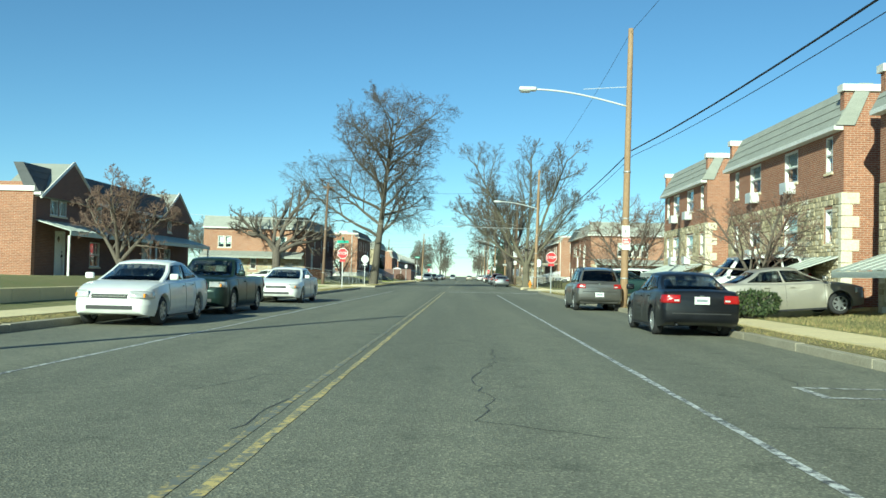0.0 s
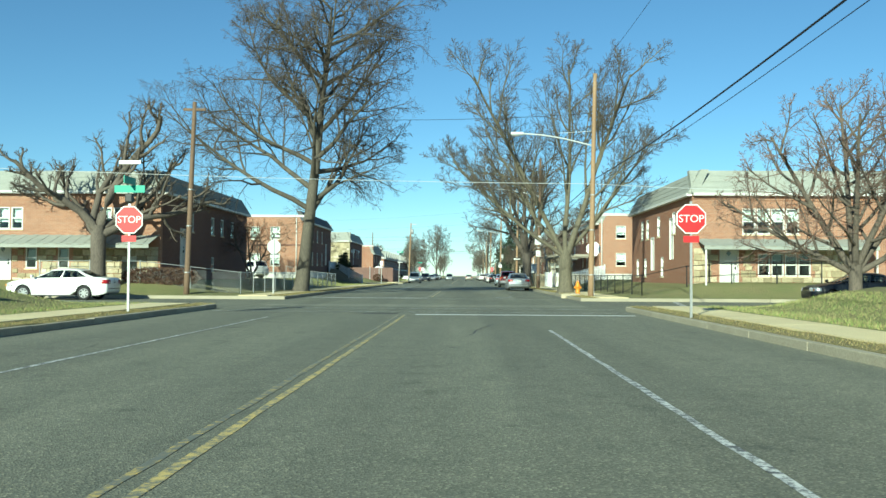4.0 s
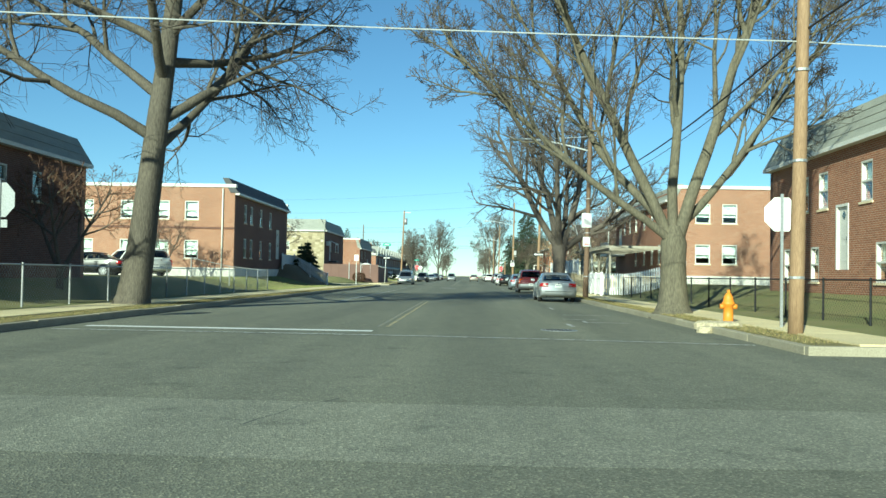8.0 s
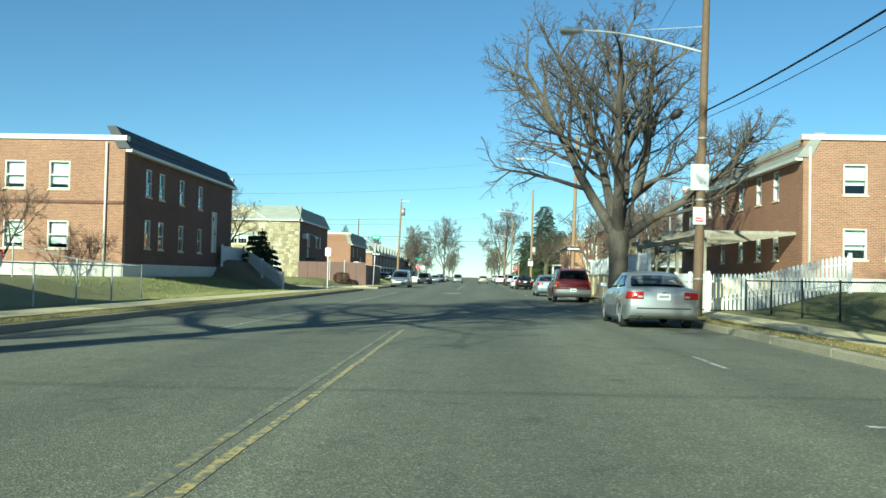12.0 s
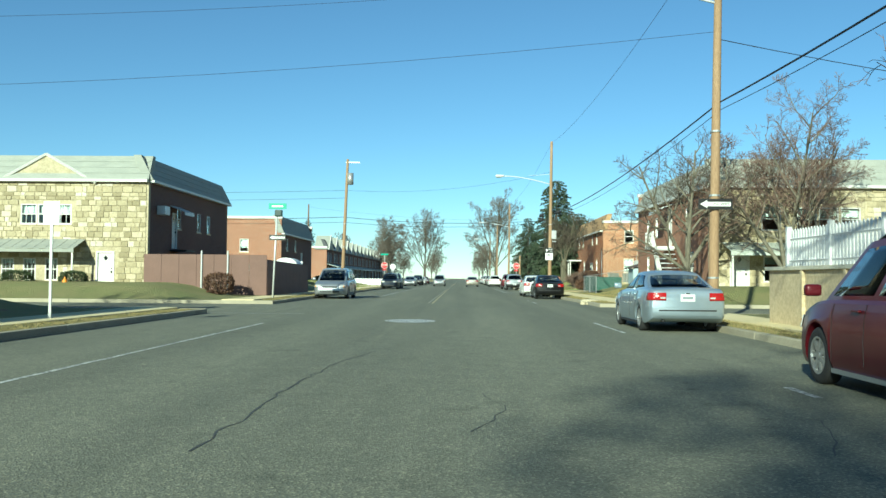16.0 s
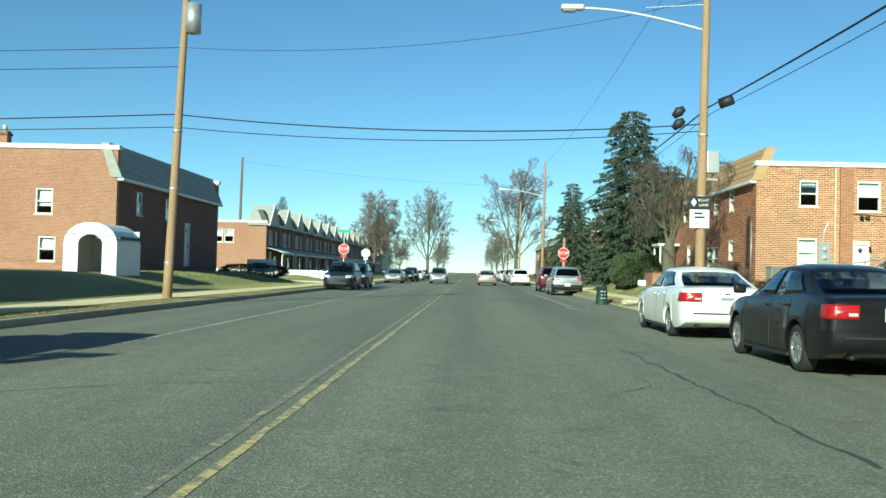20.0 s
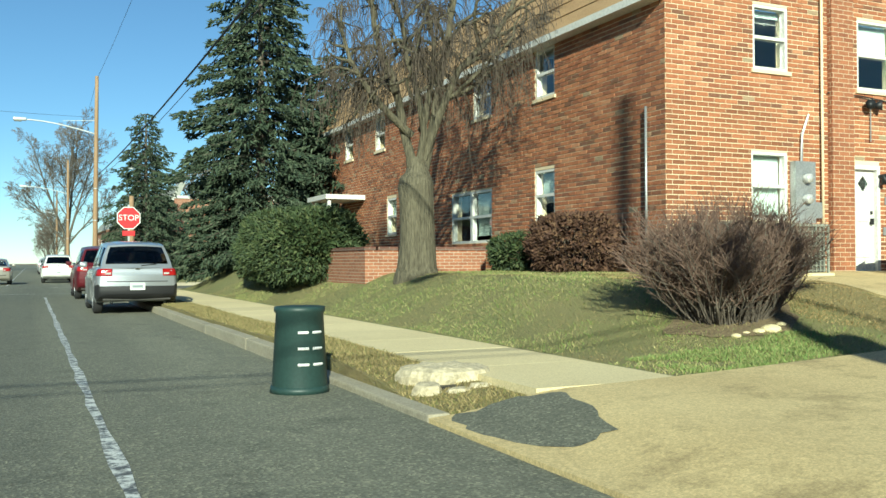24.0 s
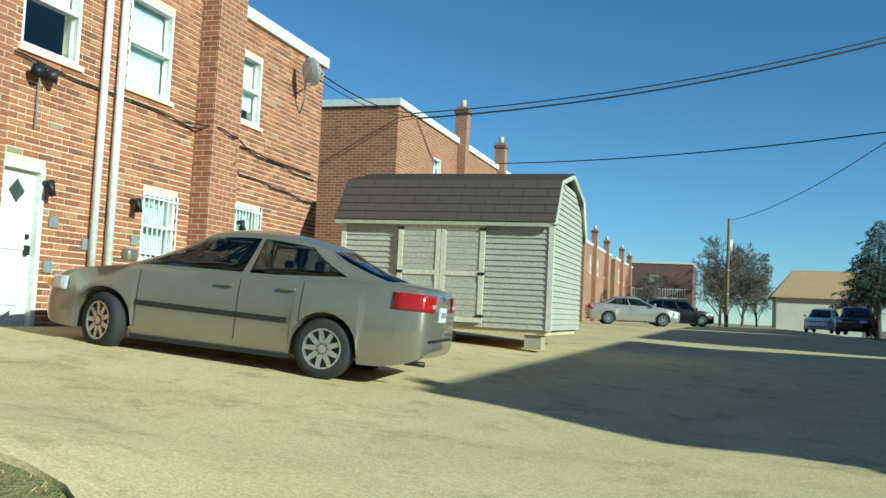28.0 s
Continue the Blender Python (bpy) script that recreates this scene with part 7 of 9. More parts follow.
# storm drains
def storm_drain(x, y, w, zz, label):
    """A humped old concrete slab with an open slit, its front edge broken into rough lumps."""
    dr = thing("storm_drain", (x, y, zz), 0, label, "storm drain")
    r = random.Random(int(y * 10))

    def lump(nm, cx, cy, rx, ry, z0, h, n=14):
        bm = bmesh.new()
        rim = [(r.uniform(.86, 1.1), i * math.tau / n) for i in range(n)]
        loops = []
        for q, z in ((1.0, z0 - .06), (1.0, z0 + h * .35), (.93, z0 + h * .75), (.75, z0 + h * .95), (.35, z0 + h)):
            loops.append([bm.verts.new((cx + w * rx * q * f * math.cos(a), cy + w * ry * q * f * math.sin(a), z)) for f, a in rim])
        for p, q in zip(loops, loops[1:]):
            for i in range(n):
                bm.faces.new((p[i], p[(i + 1) % n], q[(i + 1) % n], q[i]))
        bm.faces.new(loops[-1])
        bm.faces.new(loops[0][::-1])
        for v in bm.verts:
            v.co += Vector((.03 * noise.noise(v.co * 9 + Vector((9, 0, 0))), .03 * noise.noise(v.co * 9), .025 * noise.noise(v.co * 8)))
        return part(nm, bm, M["old_concrete"], dr)

    lump("slab", .06 * w, .20 * w, .52, .42, .12, .13, 20)
    for cx, cy, rx, ry, h in ((-.36, -.30, .17, .15, .15), (-.08, -.44, .15, .12, .12), (.16, -.46, .13, .11, .14), (.44, -.28, .16, .17, .17)):
        lump("broken_edge", cx * w, cy * w, rx, ry, .0, h, 9)
    part("inlet", boxed(-.28 * w, .36 * w, -.30 * w, .1 * w, 0.0, 0.115), M["black_trim"], dr, "dark open throat of the drain")
    return dr


for x, y, w, zz in ((7.62, 79.3, 1.0, 0.0), (8.1, 196.95, .82, 0.0), (7.55, 160.9, .9, 0.0)):
    storm_drain(x, y, w, zz, "broken concrete storm drain at the kerb")
# painted rubbish bin in the gutter
bn = thing("rubbish_bin", (7.0, 197.75, 0.0), 0, "dark green plastic rubbish bin with white painted bars", "rubbish bin")
bm = bmesh.new()
pr = [(0, .245), (.03, .25), (.70, .212), (.72, .228), (.76, .228), (.765, .20)]
tube(bm, [(0, 0, p) for p, _ in pr], [r for _, r in pr], 24)
part("barrel", bm, M["bin_green"], bn, "", True)
part("foot_ring", tubed([(0, 0, .0), (0, 0, .06)], [.268, .258], 24), M["bin_green"], bn, "", True)
for a0, a1 in ((-.02, .07), (.11, .2)):
    pts = [(a0 + (a1 - a0) * k / 4, z) for z in (.54, .47, .40, .33, .26) for k in (range(5) if round(z * 100) % 2 == 0 else range(4, -1, -1))]
    pp = []
    for a, z in pts:
        rr = .252 - .055 * z + .004
        ang = a / .22 - .25
        pp.append((rr * math.sin(ang), -rr * math.cos(ang), z))
    for k in (0, 10, 20):
        part("paint_bar", tubed(pp[k:k + 5], .012, 5), M["sign_white"], bn)


# ---- fences and walls ----
def picket(a, b, n, h, name, label, z=None, gap_top=True, cap=True):
    ob = thing(name, (a[0], a[1], 0), 0, label, "fence")
    a, b = Vector((*a, 0)), Vector((*b, 0))
    d = (b - a) / n
    u = d.normalized()
    nrm = Vector((-u.y, u.x, 0))
    zz = [ground_z(*(a + d * i).xy) if z is None else z for i in range(n + 1)]
    me = None
    for i in range(n):
        p = a + d * (i + 0.5)
        if me is None:
            bm = bmesh.new()
            w = d.length * 0.32
            prism(bm, [(-w, 0), (w, 0), (w, h - 0.06), (0, h), (-w, h - 0.06)], "y", -0.012, 0.012)
            me = to_mesh("picket", bm, M["fence_white"])
        q = new("picket", me)
        q.parent, q.location, q.rotation_euler = ob, p - a + Vector((0, 0, zz[i] + 0.05)), (0, 0, math.atan2(u.y, u.x))
    for k in (0.25, 0.8):
        bm = bmesh.new()
        tube(bm, [(0, 0, zz[0] + h * k), (*(b - a).xy, zz[-1] + h * k)], 0.03, 4)
        part("rail", bm, M["fence_white"], ob)
    m = max(1, int((b - a).length / 2.4))
    for i in range(m + 1):
        p = (b - a) * (i / m)
        g = zz[round(n * i / m)]
        part("post", boxed(p.x - .06, p.x + .06, p.y - .06, p.y + .06, g - .3, g + h + .12, bev=.01), M["fence_white"], ob)
    return ob


def mesh_fence(pts, h, name, label, mat="metal_grey", wire_mat="metal_grey", pitch=0.14, r=0.0028):
    """Chain-link: posts, rails and a diamond net of wire."""
    ob = thing(name, (*pts[0], 0), 0, label, "fence")
    o = Vector((*pts[0], 0))
    net_v, net_f = [], []
    for a, b in zip(pts, pts[1:]):
        a, b = Vector((*a, 0)), Vector((*b, 0))
        L = (b - a).length
        u = (b - a) / L
        m = max(1, round(L / 2.6))
        g = [ground_z(*(a + u * L * i / m).xy) for i in range(m + 1)]
        for i in range(m + 1):
            p = a + u * L * i / m - o
            part("post", tubed([(p.x, p.y, g[i] - .2), (p.x, p.y, g[i] + h + .05)], .028, 8), M[mat], ob)
        for i in range(m):
            p, q = a + u * L * i / m - o, a + u * L * (i + 1) / m - o
            part("rail", tubed([(p.x, p.y, g[i] + h), (q.x, q.y, g[i + 1] + h)], .02, 6), M[mat], ob)
        n = int((L + h) / pitch)
        for s in (-1, 1):
            for k in range(-int(h / pitch) - 1, n):
                x0, x1 = k * pitch, k * pitch + h
                t0, t1 = max(0.0, -x0 / h), min(1.0, (L - x0) / h)
                if t1 <= t0:
                    continue
                ends = []
                for t in (t0, t1):
                    w = x0 + h * t
                    zz = t if s > 0 else 1 - t
                    p = a + u * w - o
                    gz = g[0] + (g[-1] - g[0]) * (w / L)
                    ends.append(Vector((p.x, p.y, gz + 0.04 + (h - 0.06) * zz)))
                base = len(net_v)
                nn = Vector((-u.y, u.x, 0)) * r
                for e in ends:
                    net_v += [e + Vector((0, 0, r)), e + nn, e - Vector((0, 0, r))]
                net_f += [(base, base + 1, base + 4, base + 3), (base + 1, base + 2, base + 5, base + 4), (base + 2, base, base + 3, base + 5)]
    net = new("wire_net", raw("wire_net", net_v, net_f, M[wire_mat]))
    net.parent = ob
    tagged(net, "diamond net of thin wire", kind="stuff")
    return ob


mesh_fence([(-20.0, 77.0 - 1.2), (-9.6, 75.8), (-9.5, 92.0), (-9.5, 109.0), (-13.9, 109.0)], 1.1, "chain_link_fence", "grey chain-link fence round the apartment lawn")
mesh_fence([(20.0, 76.2), (10.9, 76.2), (10.8, 92.0), (10.8, 110.4)], 1.05, "chain_link_fence", "black chain-link fence round the corner lawn", "iron", "iron")
picket((9.6, 110.7), (14.4, 110.7), 34, 1.25, "picket_fence", "white picket fence across the lawn")
picket((9.6, 110.9), (9.9, 119.4), 56, 1.25, "picket_fence", "white picket fence along the pavement")
rw = thing("retaining_wall", (9.0, 130.0, 0.2), 0, "tan panelled retaining wall beside the pavement", "wall")
for k in range(9):
    y = 119.8 + k * 2.25
    part("panel", boxed(8.95, 9.12, y, y + 2.22, 0.0, 1.45, bev=.015), M["wood_tan"], rw, "", False, True)
    part("pier", boxed(8.88, 9.0, y - .06, y + .06, 0.0, 1.52), M["wood_tan"], rw, "", False, True)
part("cap", boxed(8.87, 9.2, 119.7, 140.1, 1.452, 1.54, bev=.01), M["cream"], rw, "", False, True)
part("return_panel", boxed(9.13, 14.66, 119.72, 119.88, 0.0, 1.4), M["wood_tan"], rw, "", False, True)
part("return_panel", boxed(9.13, 16.0, 139.85, 140.02, 0.0, 1.4), M["wood_tan"], rw, "", False, True)
picket((9.35, 119.9), (9.35, 139.8), 120, 0.95, "vinyl_fence", "white vinyl fence on the retaining wall", 1.45)
sheet("terrace_ground", 9.13, 18, 119.9, 139.8, 6, 10, M["grass"], "raised lawn behind the retaining wall", "lawn", 0.0, lambda x, y: 1.40)
ps = picket((-9.8, 132.3), (-13.6, 137.6), 26, 0.95, "stair_rail", "white slatted stair railing up the bank", 0.0)
for o in ps.children:
    t = max(0.0, min(1.0, -o.location.x / 3.8))
    if o.name.startswith("picket"):
        o.location.z = 0.25 + 1.6 * t
for o in list(ps.children):
    if o.name.startswith("rail"):
        o.rotation_euler = (0, 0, 0)
        for v in o.data.vertices:
            v.co.z += 0.2 + 1.6 * max(0.0, min(1.0, -v.co.x / 3.8))
    if o.name.startswith("post"):
        t = max(0.0, min(1.0, -sum(v.co.x for v in o.data.vertices) / len(o.data.vertices) / 3.8))
        o.location.z = 0.2 + 1.6 * t
picket((-13.6, 137.6), (-13.7, 133.0), 24, 0.95, "stair_rail", "white slatted railing at the top of the bank", 1.75)
sheet("bank", -14.0, -10.2, 131.6, 142.0, 10, 24, M["earth"], "bare brown bank below the house", "bank", 0.0, lambda x, y: ground_z(x, y) + 1.1 * smooth(10.3, 13.4, -x) * smooth(131.6, 134, y) * (1 - smooth(139.5, 142.0, y)))
bf = thing("panel_fence", (-12.0, 166.0, 0.4), 0, "dark brown panel fence round a yard", "fence")
for k in range(7):
    x = -15.5 + k * 0.94
    part("panel", boxed(x, x + .925, 165.2, 165.24, 0.2, 2.35), M["fence_brown"], bf, "", False, True)
for k in range(12):
    y = 165.25 + k * 1.06
    part("panel", boxed(-8.95, -8.91, y, y + 1.045, 0.15, 2.1 - .012 * k), M["fence_brown"], bf, "", False, True)
for x in (-12.4, -11.0):
    part("post", tubed([(x, 165.15, 0.2), (x, 165.15, 2.55)], .045, 8), M["metal_pale"], bf, "", False, True)
ws = thing("garden_shed", (-14.0, 196.0, 0.7), 0, "white arched garden shed with an open doorway", "shed")


def arch(r, h, n=10):
    return [(-r, 0)] + [(-r + 2 * r * 0 + r * (1 - math.cos(math.pi * i / n)), h + r * 0.75 * math.sin(math.pi * i / n)) for i in range(n + 1)] + [(r, 0)]


outer, inner = arch(1.1, 1.35), arch(0.5, 1.3)
bm = bmesh.new()
n = len(outer)
fo, fi = [bm.verts.new((x, 0, z)) for x, z in outer], [bm.verts.new((x, 0, z)) for x, z in inner]
bo, bi = [bm.verts.new((x, 0.08, z)) for x, z in outer], [bm.verts.new((x, 0.08, z)) for x, z in inner]
for i in range(n - 1):
    bm.faces.new((fo[i], fo[i + 1], fi[i + 1], fi[i]))
    bm.faces.new((bo[i], bi[i], bi[i + 1], bo[i + 1]))
    bm.faces.new((fi[i], fi[i + 1], bi[i + 1], bi[i]))
    bm.faces.new((fo[i], bo[i], bo[i + 1], fo[i + 1]))
part("front", bm, M["fence_white"], ws)
bm = bmesh.new()
for k in range(n - 1):
    (xa, za), (xb, zb) = outer[k], outer[k + 1]
    vs = [bm.verts.new(p) for p in ((xa, .08, za), (xb, .08, zb), (xb, 2.6, zb), (xa, 2.6, za))]
    bm.faces.new(vs)
bmesh.ops.remove_doubles(bm, verts=bm.verts, dist=0.001)
bmesh.ops.solidify(bm, geom=bm.faces[:], thickness=0.05)
part("shell", bm, M["fence_white"], ws)
part("back", boxed(-1.05, 1.05, 2.55, 2.62, 0, 1.9), M["fence_white"], ws)
part("roof_panel", boxed(0.2, 1.2, .1, 2.6, 1.5, 1.62), M["shingle_dark"], ws)
bl = thing("lean_to_shed", (15.4, 186.2, 0.75), 0, "weathered pale blue lean-to shed with a brown roof", "shed")
for a in ((-1.1, 1.1, -1.0, -.94), (-1.1, 1.1, .94, 1.0)):
    for k in range(5):
        x = a[0] + .44 * k
        part("board", boxed(x, x + .43, a[2], a[3], -.2, 1.3 + .16 * k), M["shed_blue"], bl)
for x in (-1.1, 1.04):
    part("side", boxed(x, x + .06, -.94, .94, -.2, 1.3 if x < 0 else 2.0), M["shed_blue"], bl)
bm = bmesh.new()
prism(bm, [(-1.35, 1.28), (1.3, 2.12), (1.3, 2.2), (-1.35, 1.36)], "y", -1.2, 1.2)
part("roof", bm, M["shingle_brown"], bl)
mesh_fence([(10.9, 181.0), (10.9, 187.2), (14.2, 187.2)], 1.2, "chain_link_fence", "chain-link fence with green cloth beside the alley")
gs = thing("windscreen_cloth", (11.0, 184.0, 0.3), 0, "dark green cloth tied to a chain-link fence", "screen")
part("cloth", boxed(10.93, 10.945, 181.2, 186.9, 0.35, 1.35), M["green_mesh"], gs, "", False, True)
part("cloth", boxed(11.1, 13.8, 187.22, 187.235, 0.35, 1.4), M["green_mesh"], gs, "", False, True)
rl = thing("pipe_railing", (-11.0, 8.0, 0.2), 0, "white pipe railing along a front path", "railing")
for a, b in ((( -19.0, 11.4, 1.55), (-10.6, 11.4, 1.15)), ((-19.0, 9.6, 1.5), (-10.6, 9.6, 1.1))):
    part("rail", tubed([a, b], .03, 8), M["white_trim"], rl, "", False, True)
    for t in (0.05, .5, 1.0):
        p = Vector(a).lerp(Vector(b), t)
        part("post", tubed([(p.x, p.y, ground_z(p.x, p.y) - .1), p], .03, 8), M["white_trim"], rl, "", False, True)
lw = thing("garden_wall", (-11.2, 14.0, 0.2), 0, "low pale garden wall along the front lawns", "wall")
for k in range(10):
    part("block", boxed(-10.9, -10.65, 12.0 + k * 1.6, 13.58 + k * 1.6, 0.0, .62, bev=.02), M["concrete"], lw, "", False, True)
fwl = thing("white_rail_fence", (-12, 238, 0.3), 0, "low white fence before the terrace", "fence")
for k in range(14):
    part("panel", boxed(-22 + k * 1.0, -21.04 + k * 1.0, 239.0, 239.05, .1, 1.05), M["fence_white"], fwl, "", False, True)
sgn = thing("yard_sign", (-13.0, 221.5, 0.6), 0, "white sign board on short legs on the lawn", "sign")
part("board", boxed(-1.0, 1.0, 0, .1, .3, 1.15), M["sign_white"], sgn)
for x in (-.9, .82):
    part("leg", boxed(x, x + .08, .02, .08, -.3, .3), M["sign_white"], sgn)
bars(sgn, -.6, .6, .55, .9, 2, "sign_black", -.006)

# ---- fittings of the brick house at the alley ----
def quoin(u0, u1, z1, d, name):
    bm = bmesh.new()
    fDS.slab(bm, u0, u1, -1.0, z1, 0.016, d)
    return part(name, bm, M["brick_large"], bD, "", False, True)


quoin(3.84, 4.42, 5.62, 0.12, "pilaster")
ch = quoin(8.52, 9.36, 6.8, 0.36, "chimney")
bm = bmesh.new()
fDS.slab(bm, 8.47, 9.41, 6.8, 6.92, -0.3, 0.4)
part("chimney_cap", bm, M["brick_brown_and_shaded"], ch, "", False, True)
downpipe(fDS, 6.15, 5.55, bD, "white_trim", 0.35, 0.055)
downpipe(fDS, 6.49, 5.6, bD, "white_trim", 0.1, 0.06)
part("downpipe_shoe", tubed([fDS.at(6.15, 0.4, .08), fDS.at(6.15, 0.0, .08)], .06, 8), M["iron"], bD, "", True, True)
downpipe(fDS, 3.62, 5.6, bD, "joint", 0.5, 0.025)
downpipe(fDW, from_north(202.75), 3.0, bD, "metal_grey", 0.0, 0.025)
for z, x0, x1 in ((3.45, 3.8, 12.8), (3.35, 8.2, 13.0), (2.85, 9.2, 13.1)):
    pts = [fDS.at(x0 + (x1 - x0) * i / 10, z - 0.25 * (i / 10) + 0.03 * math.sin(i * 2.1), 0.05 if not 8.4 < x0 + (x1 - x0) * i / 10 < 9.5 else 0.4) for i in range(11)]
    part("wall_cable", tubed(pts, .014, 5), M["cable"], bD, "", False, True)
bm = bmesh.new()
fDS.slab(bm, 2.85, 3.35, 0.95, 2.1, 0.016, 0.16)
mt = part("meter_cabinet", bm, M["metal_grey"], bD, "grey electric meter cabinet", False, True)
for z in (1.4, 1.78):
    p = fDS.at(3.1, z, 0.16)
    part("meter", tubed([p, p + fDS.n * .12], [.1, .08], 14), M["lamp_clear"], mt, "", True, True)
bm = bmesh.new()
fDS.slab(bm, 3.36, 3.56, 1.05, 1.35, 0.016, 0.12)
part("cable_box", bm, M["metal_grey"], bD, "", False, True)
part("conduit", tubed([fDS.at(3.1, 2.1, .06), fDS.at(3.12, 2.6, .06), fDS.at(3.3, 3.0, .05)], .025, 6), M["metal_grey"], bD, "", False, True)
for u, z in ((5.2, 1.9), (7.0, 1.9), (10.0, 1.9)):
    p = fDS.at(u, z, 0.02)
    lm = part("wall_lamp", tubed([p, p + fDS.n * .12 + Vector((0, 0, .02)), p + fDS.n * .13 + Vector((0, 0, -.16))], [.04, .05, .07], 8), M["iron"], bD, "", True, True)
fl = fDS.at(4.95, 3.28, 0.05)
for s in (-1, 1):
    part("floodlight", tubed([fl + fDS.u * .06 * s, fl + fDS.u * .16 * s + fDS.n * .14], [.05, .1], 10), M["iron"], bD, "", True, True)
part("floodlight_wire", tubed([fl, fl + Vector((0, 0, -.7))], .012, 5), M["metal_grey"], bD, "", False, True)
for k in range(8):
    u, z = (5.35, 6.0, 7.05, 9.9, 5.3, 6.05, 7.1, 5.6)[k], (1.35, 1.1, 1.25, 1.2, .75, .5, .65, .25)[k]
    bm = bmesh.new()
    fDS.slab(bm, u, u + .16, z, z + .16, .02, .03)
    part("vent_patch", bm, M["metal_grey"], bD, "", False, True)
ds = part("satellite_dish", bmesh.new(), M["metal_pale"], bD, "pale grey satellite dish on the roof edge")
bmd = bmesh.new()
c = fDS.at(11.75, 5.13, 0.42)
ax = Vector((0.88, -0.42, 0.25)).normalized()
tube(bmd, [c - ax * .1, c - ax * .06, c, c + ax * .05], [.02, .15, .26, .29], 20, False)
bmesh.ops.solidify(bmd, geom=bmd.faces[:], thickness=0.01)
bmesh.ops.translate(bmd, verts=bmd.verts, vec=-bD.location)
bmd.to_mesh(ds.data)
bmd.free()
part("dish_arm", tubed([fDS.at(12.2, 4.4, .02), fDS.at(12.0, 4.6, .2), c - ax * .1], .022, 6), M["metal_grey"], ds, "", False, True)
part("dish_feed", tubed([c - ax * .05 + Vector((0, 0, -.26)), c + ax * .38 + Vector((0, 0, -.05))], .016, 6), M["metal_grey"], ds, "", False, True)
ac = thing("air_conditioner", (16.98, 201.66, .88), 0, "grey louvred air-conditioning unit on a pad by the wall", "air conditioner")
part("pad", boxed(-.5, .5, -.5, .5, -.1, .06), M["concrete"], ac)
part("core", boxed(-.4, .4, -.4, .4, .07, .86), M["coil_fins"], ac)
for k in range(9):
    z = .1 + k * .084
    for a in ((-.43, .43, -.43, -.405), (-.43, .43, .405, .43), (-.43, -.405, -.404, .404), (.405, .43, -.404, .404)):
        part("louvre", boxed(a[0], a[1], a[2], a[3], z, z + .018), M["ac_grey"], ac)
for k in range(10):
    q = -.42 + k * .0915
    for a in ((q, q + .016, -.442, -.431), (q, q + .016, .431, .442), (-.442, -.431, q, q + .016), (.431, .442, q, q + .016)):
        part("guard_bar", boxed(*a, .08, .86), M["ac_grey"], ac)
for sx in (-1, 1):
    for sy in (-1, 1):
        part("corner_post", boxed(sx * .41, sx * .448, sy * .41, sy * .448, .06, .862), M["ac_grey"], ac)
part("top", boxed(-.45, .45, -.45, .45, .862, .91, bev=.012), M["ac_grey"], ac)
ac2 = copy_thing(ac, pose(15.62, 201.72, .9))
tagged(ac2, "dark older air-conditioning unit behind the bare bush")
pw = thing("planter_wall", (12.3, 209.0, .8), 0, "low red brick planter wall under the bare tree", "wall")
for (x0, x1, y0, y1) in ((10.95, 11.2, 207.0, 212.0), (11.2, 13.7, 207.0, 207.25)):
    part("wall", boxed(x0, x1, y0, y1, .2, 1.40), M["brick"], pw, "", False, True)
    part("cap", boxed(x0 - .02, x1 + .02, y0 - .02, y1 + .02, 1.402, 1.47), M["brick_brown_and_shaded"], pw, "", False, True)
ph = part("porch", boxed(13.4, 14.74, 217.5, 219.6, 3.2, 3.35), M["white_trim"], bD, "white porch roof", False, True)
for y in (217.6, 219.4):
    part("post", boxed(13.5, 13.6, y, y + .1, .8, 3.2), M["white_trim"], ph, "", False, True)

# shed beside the alley
SX, SY0, SY1, SZ = 27.0, 196.9, 201.2, 1.0
sh = thing("timber_shed", (28.7, 199.0, SZ), 0, "cream clapboard shed with a brown gambrel roof and double doors", "shed")
for k in range(19):
    z = SZ + .12 + k * .107
    bm = bmesh.new()
    prism(bm, [(SX, z), (SX + .05, z), (SX + .05, z + .112), (SX + .028, z + .112)], "y", SY0 + .09, SY1 - .09)
    part("board", bm, M["siding"], sh, "", False, True)
for k in range(27):
    z = SZ + .12 + k * .107
    half = 1.7 if z < SZ + 2.1 else max(.1, 1.7 - (z - SZ - 2.1) * (.55 if z < SZ + 2.62 else 2.4) - (0.0 if z < SZ + 2.62 else -.9))
    half = min(1.7, half)
    bm = bmesh.new()
    prism(bm, [(SY0, z), (SY0 + .05, z), (SY0 + .05, z + .112), (SY0 + .028, z + .112)], "x", SX + 1.72 - half, SX + 1.72 + half)
    part("board", bm, M["siding"], sh, "", False, True)
part("inner_wall", boxed(SX + .055, SX + 3.4, SY0 + .056, SY1, SZ + .1, SZ + 2.1), M["siding"], sh, "", False, True)
for y in (SY0, SY1 - .09):
    part("corner_board", boxed(SX - .012, SX + .06, y - .01, y + .09, SZ + .1, SZ + 2.2), M["cream"], sh, "", False, True)
rf = [(SX - .14, SZ + 2.12), (SX + .42, SZ + 2.98), (SX + 1.72, SZ + 3.3), (SX + 3.02, SZ + 2.98), (SX + 3.58, SZ + 2.12)]
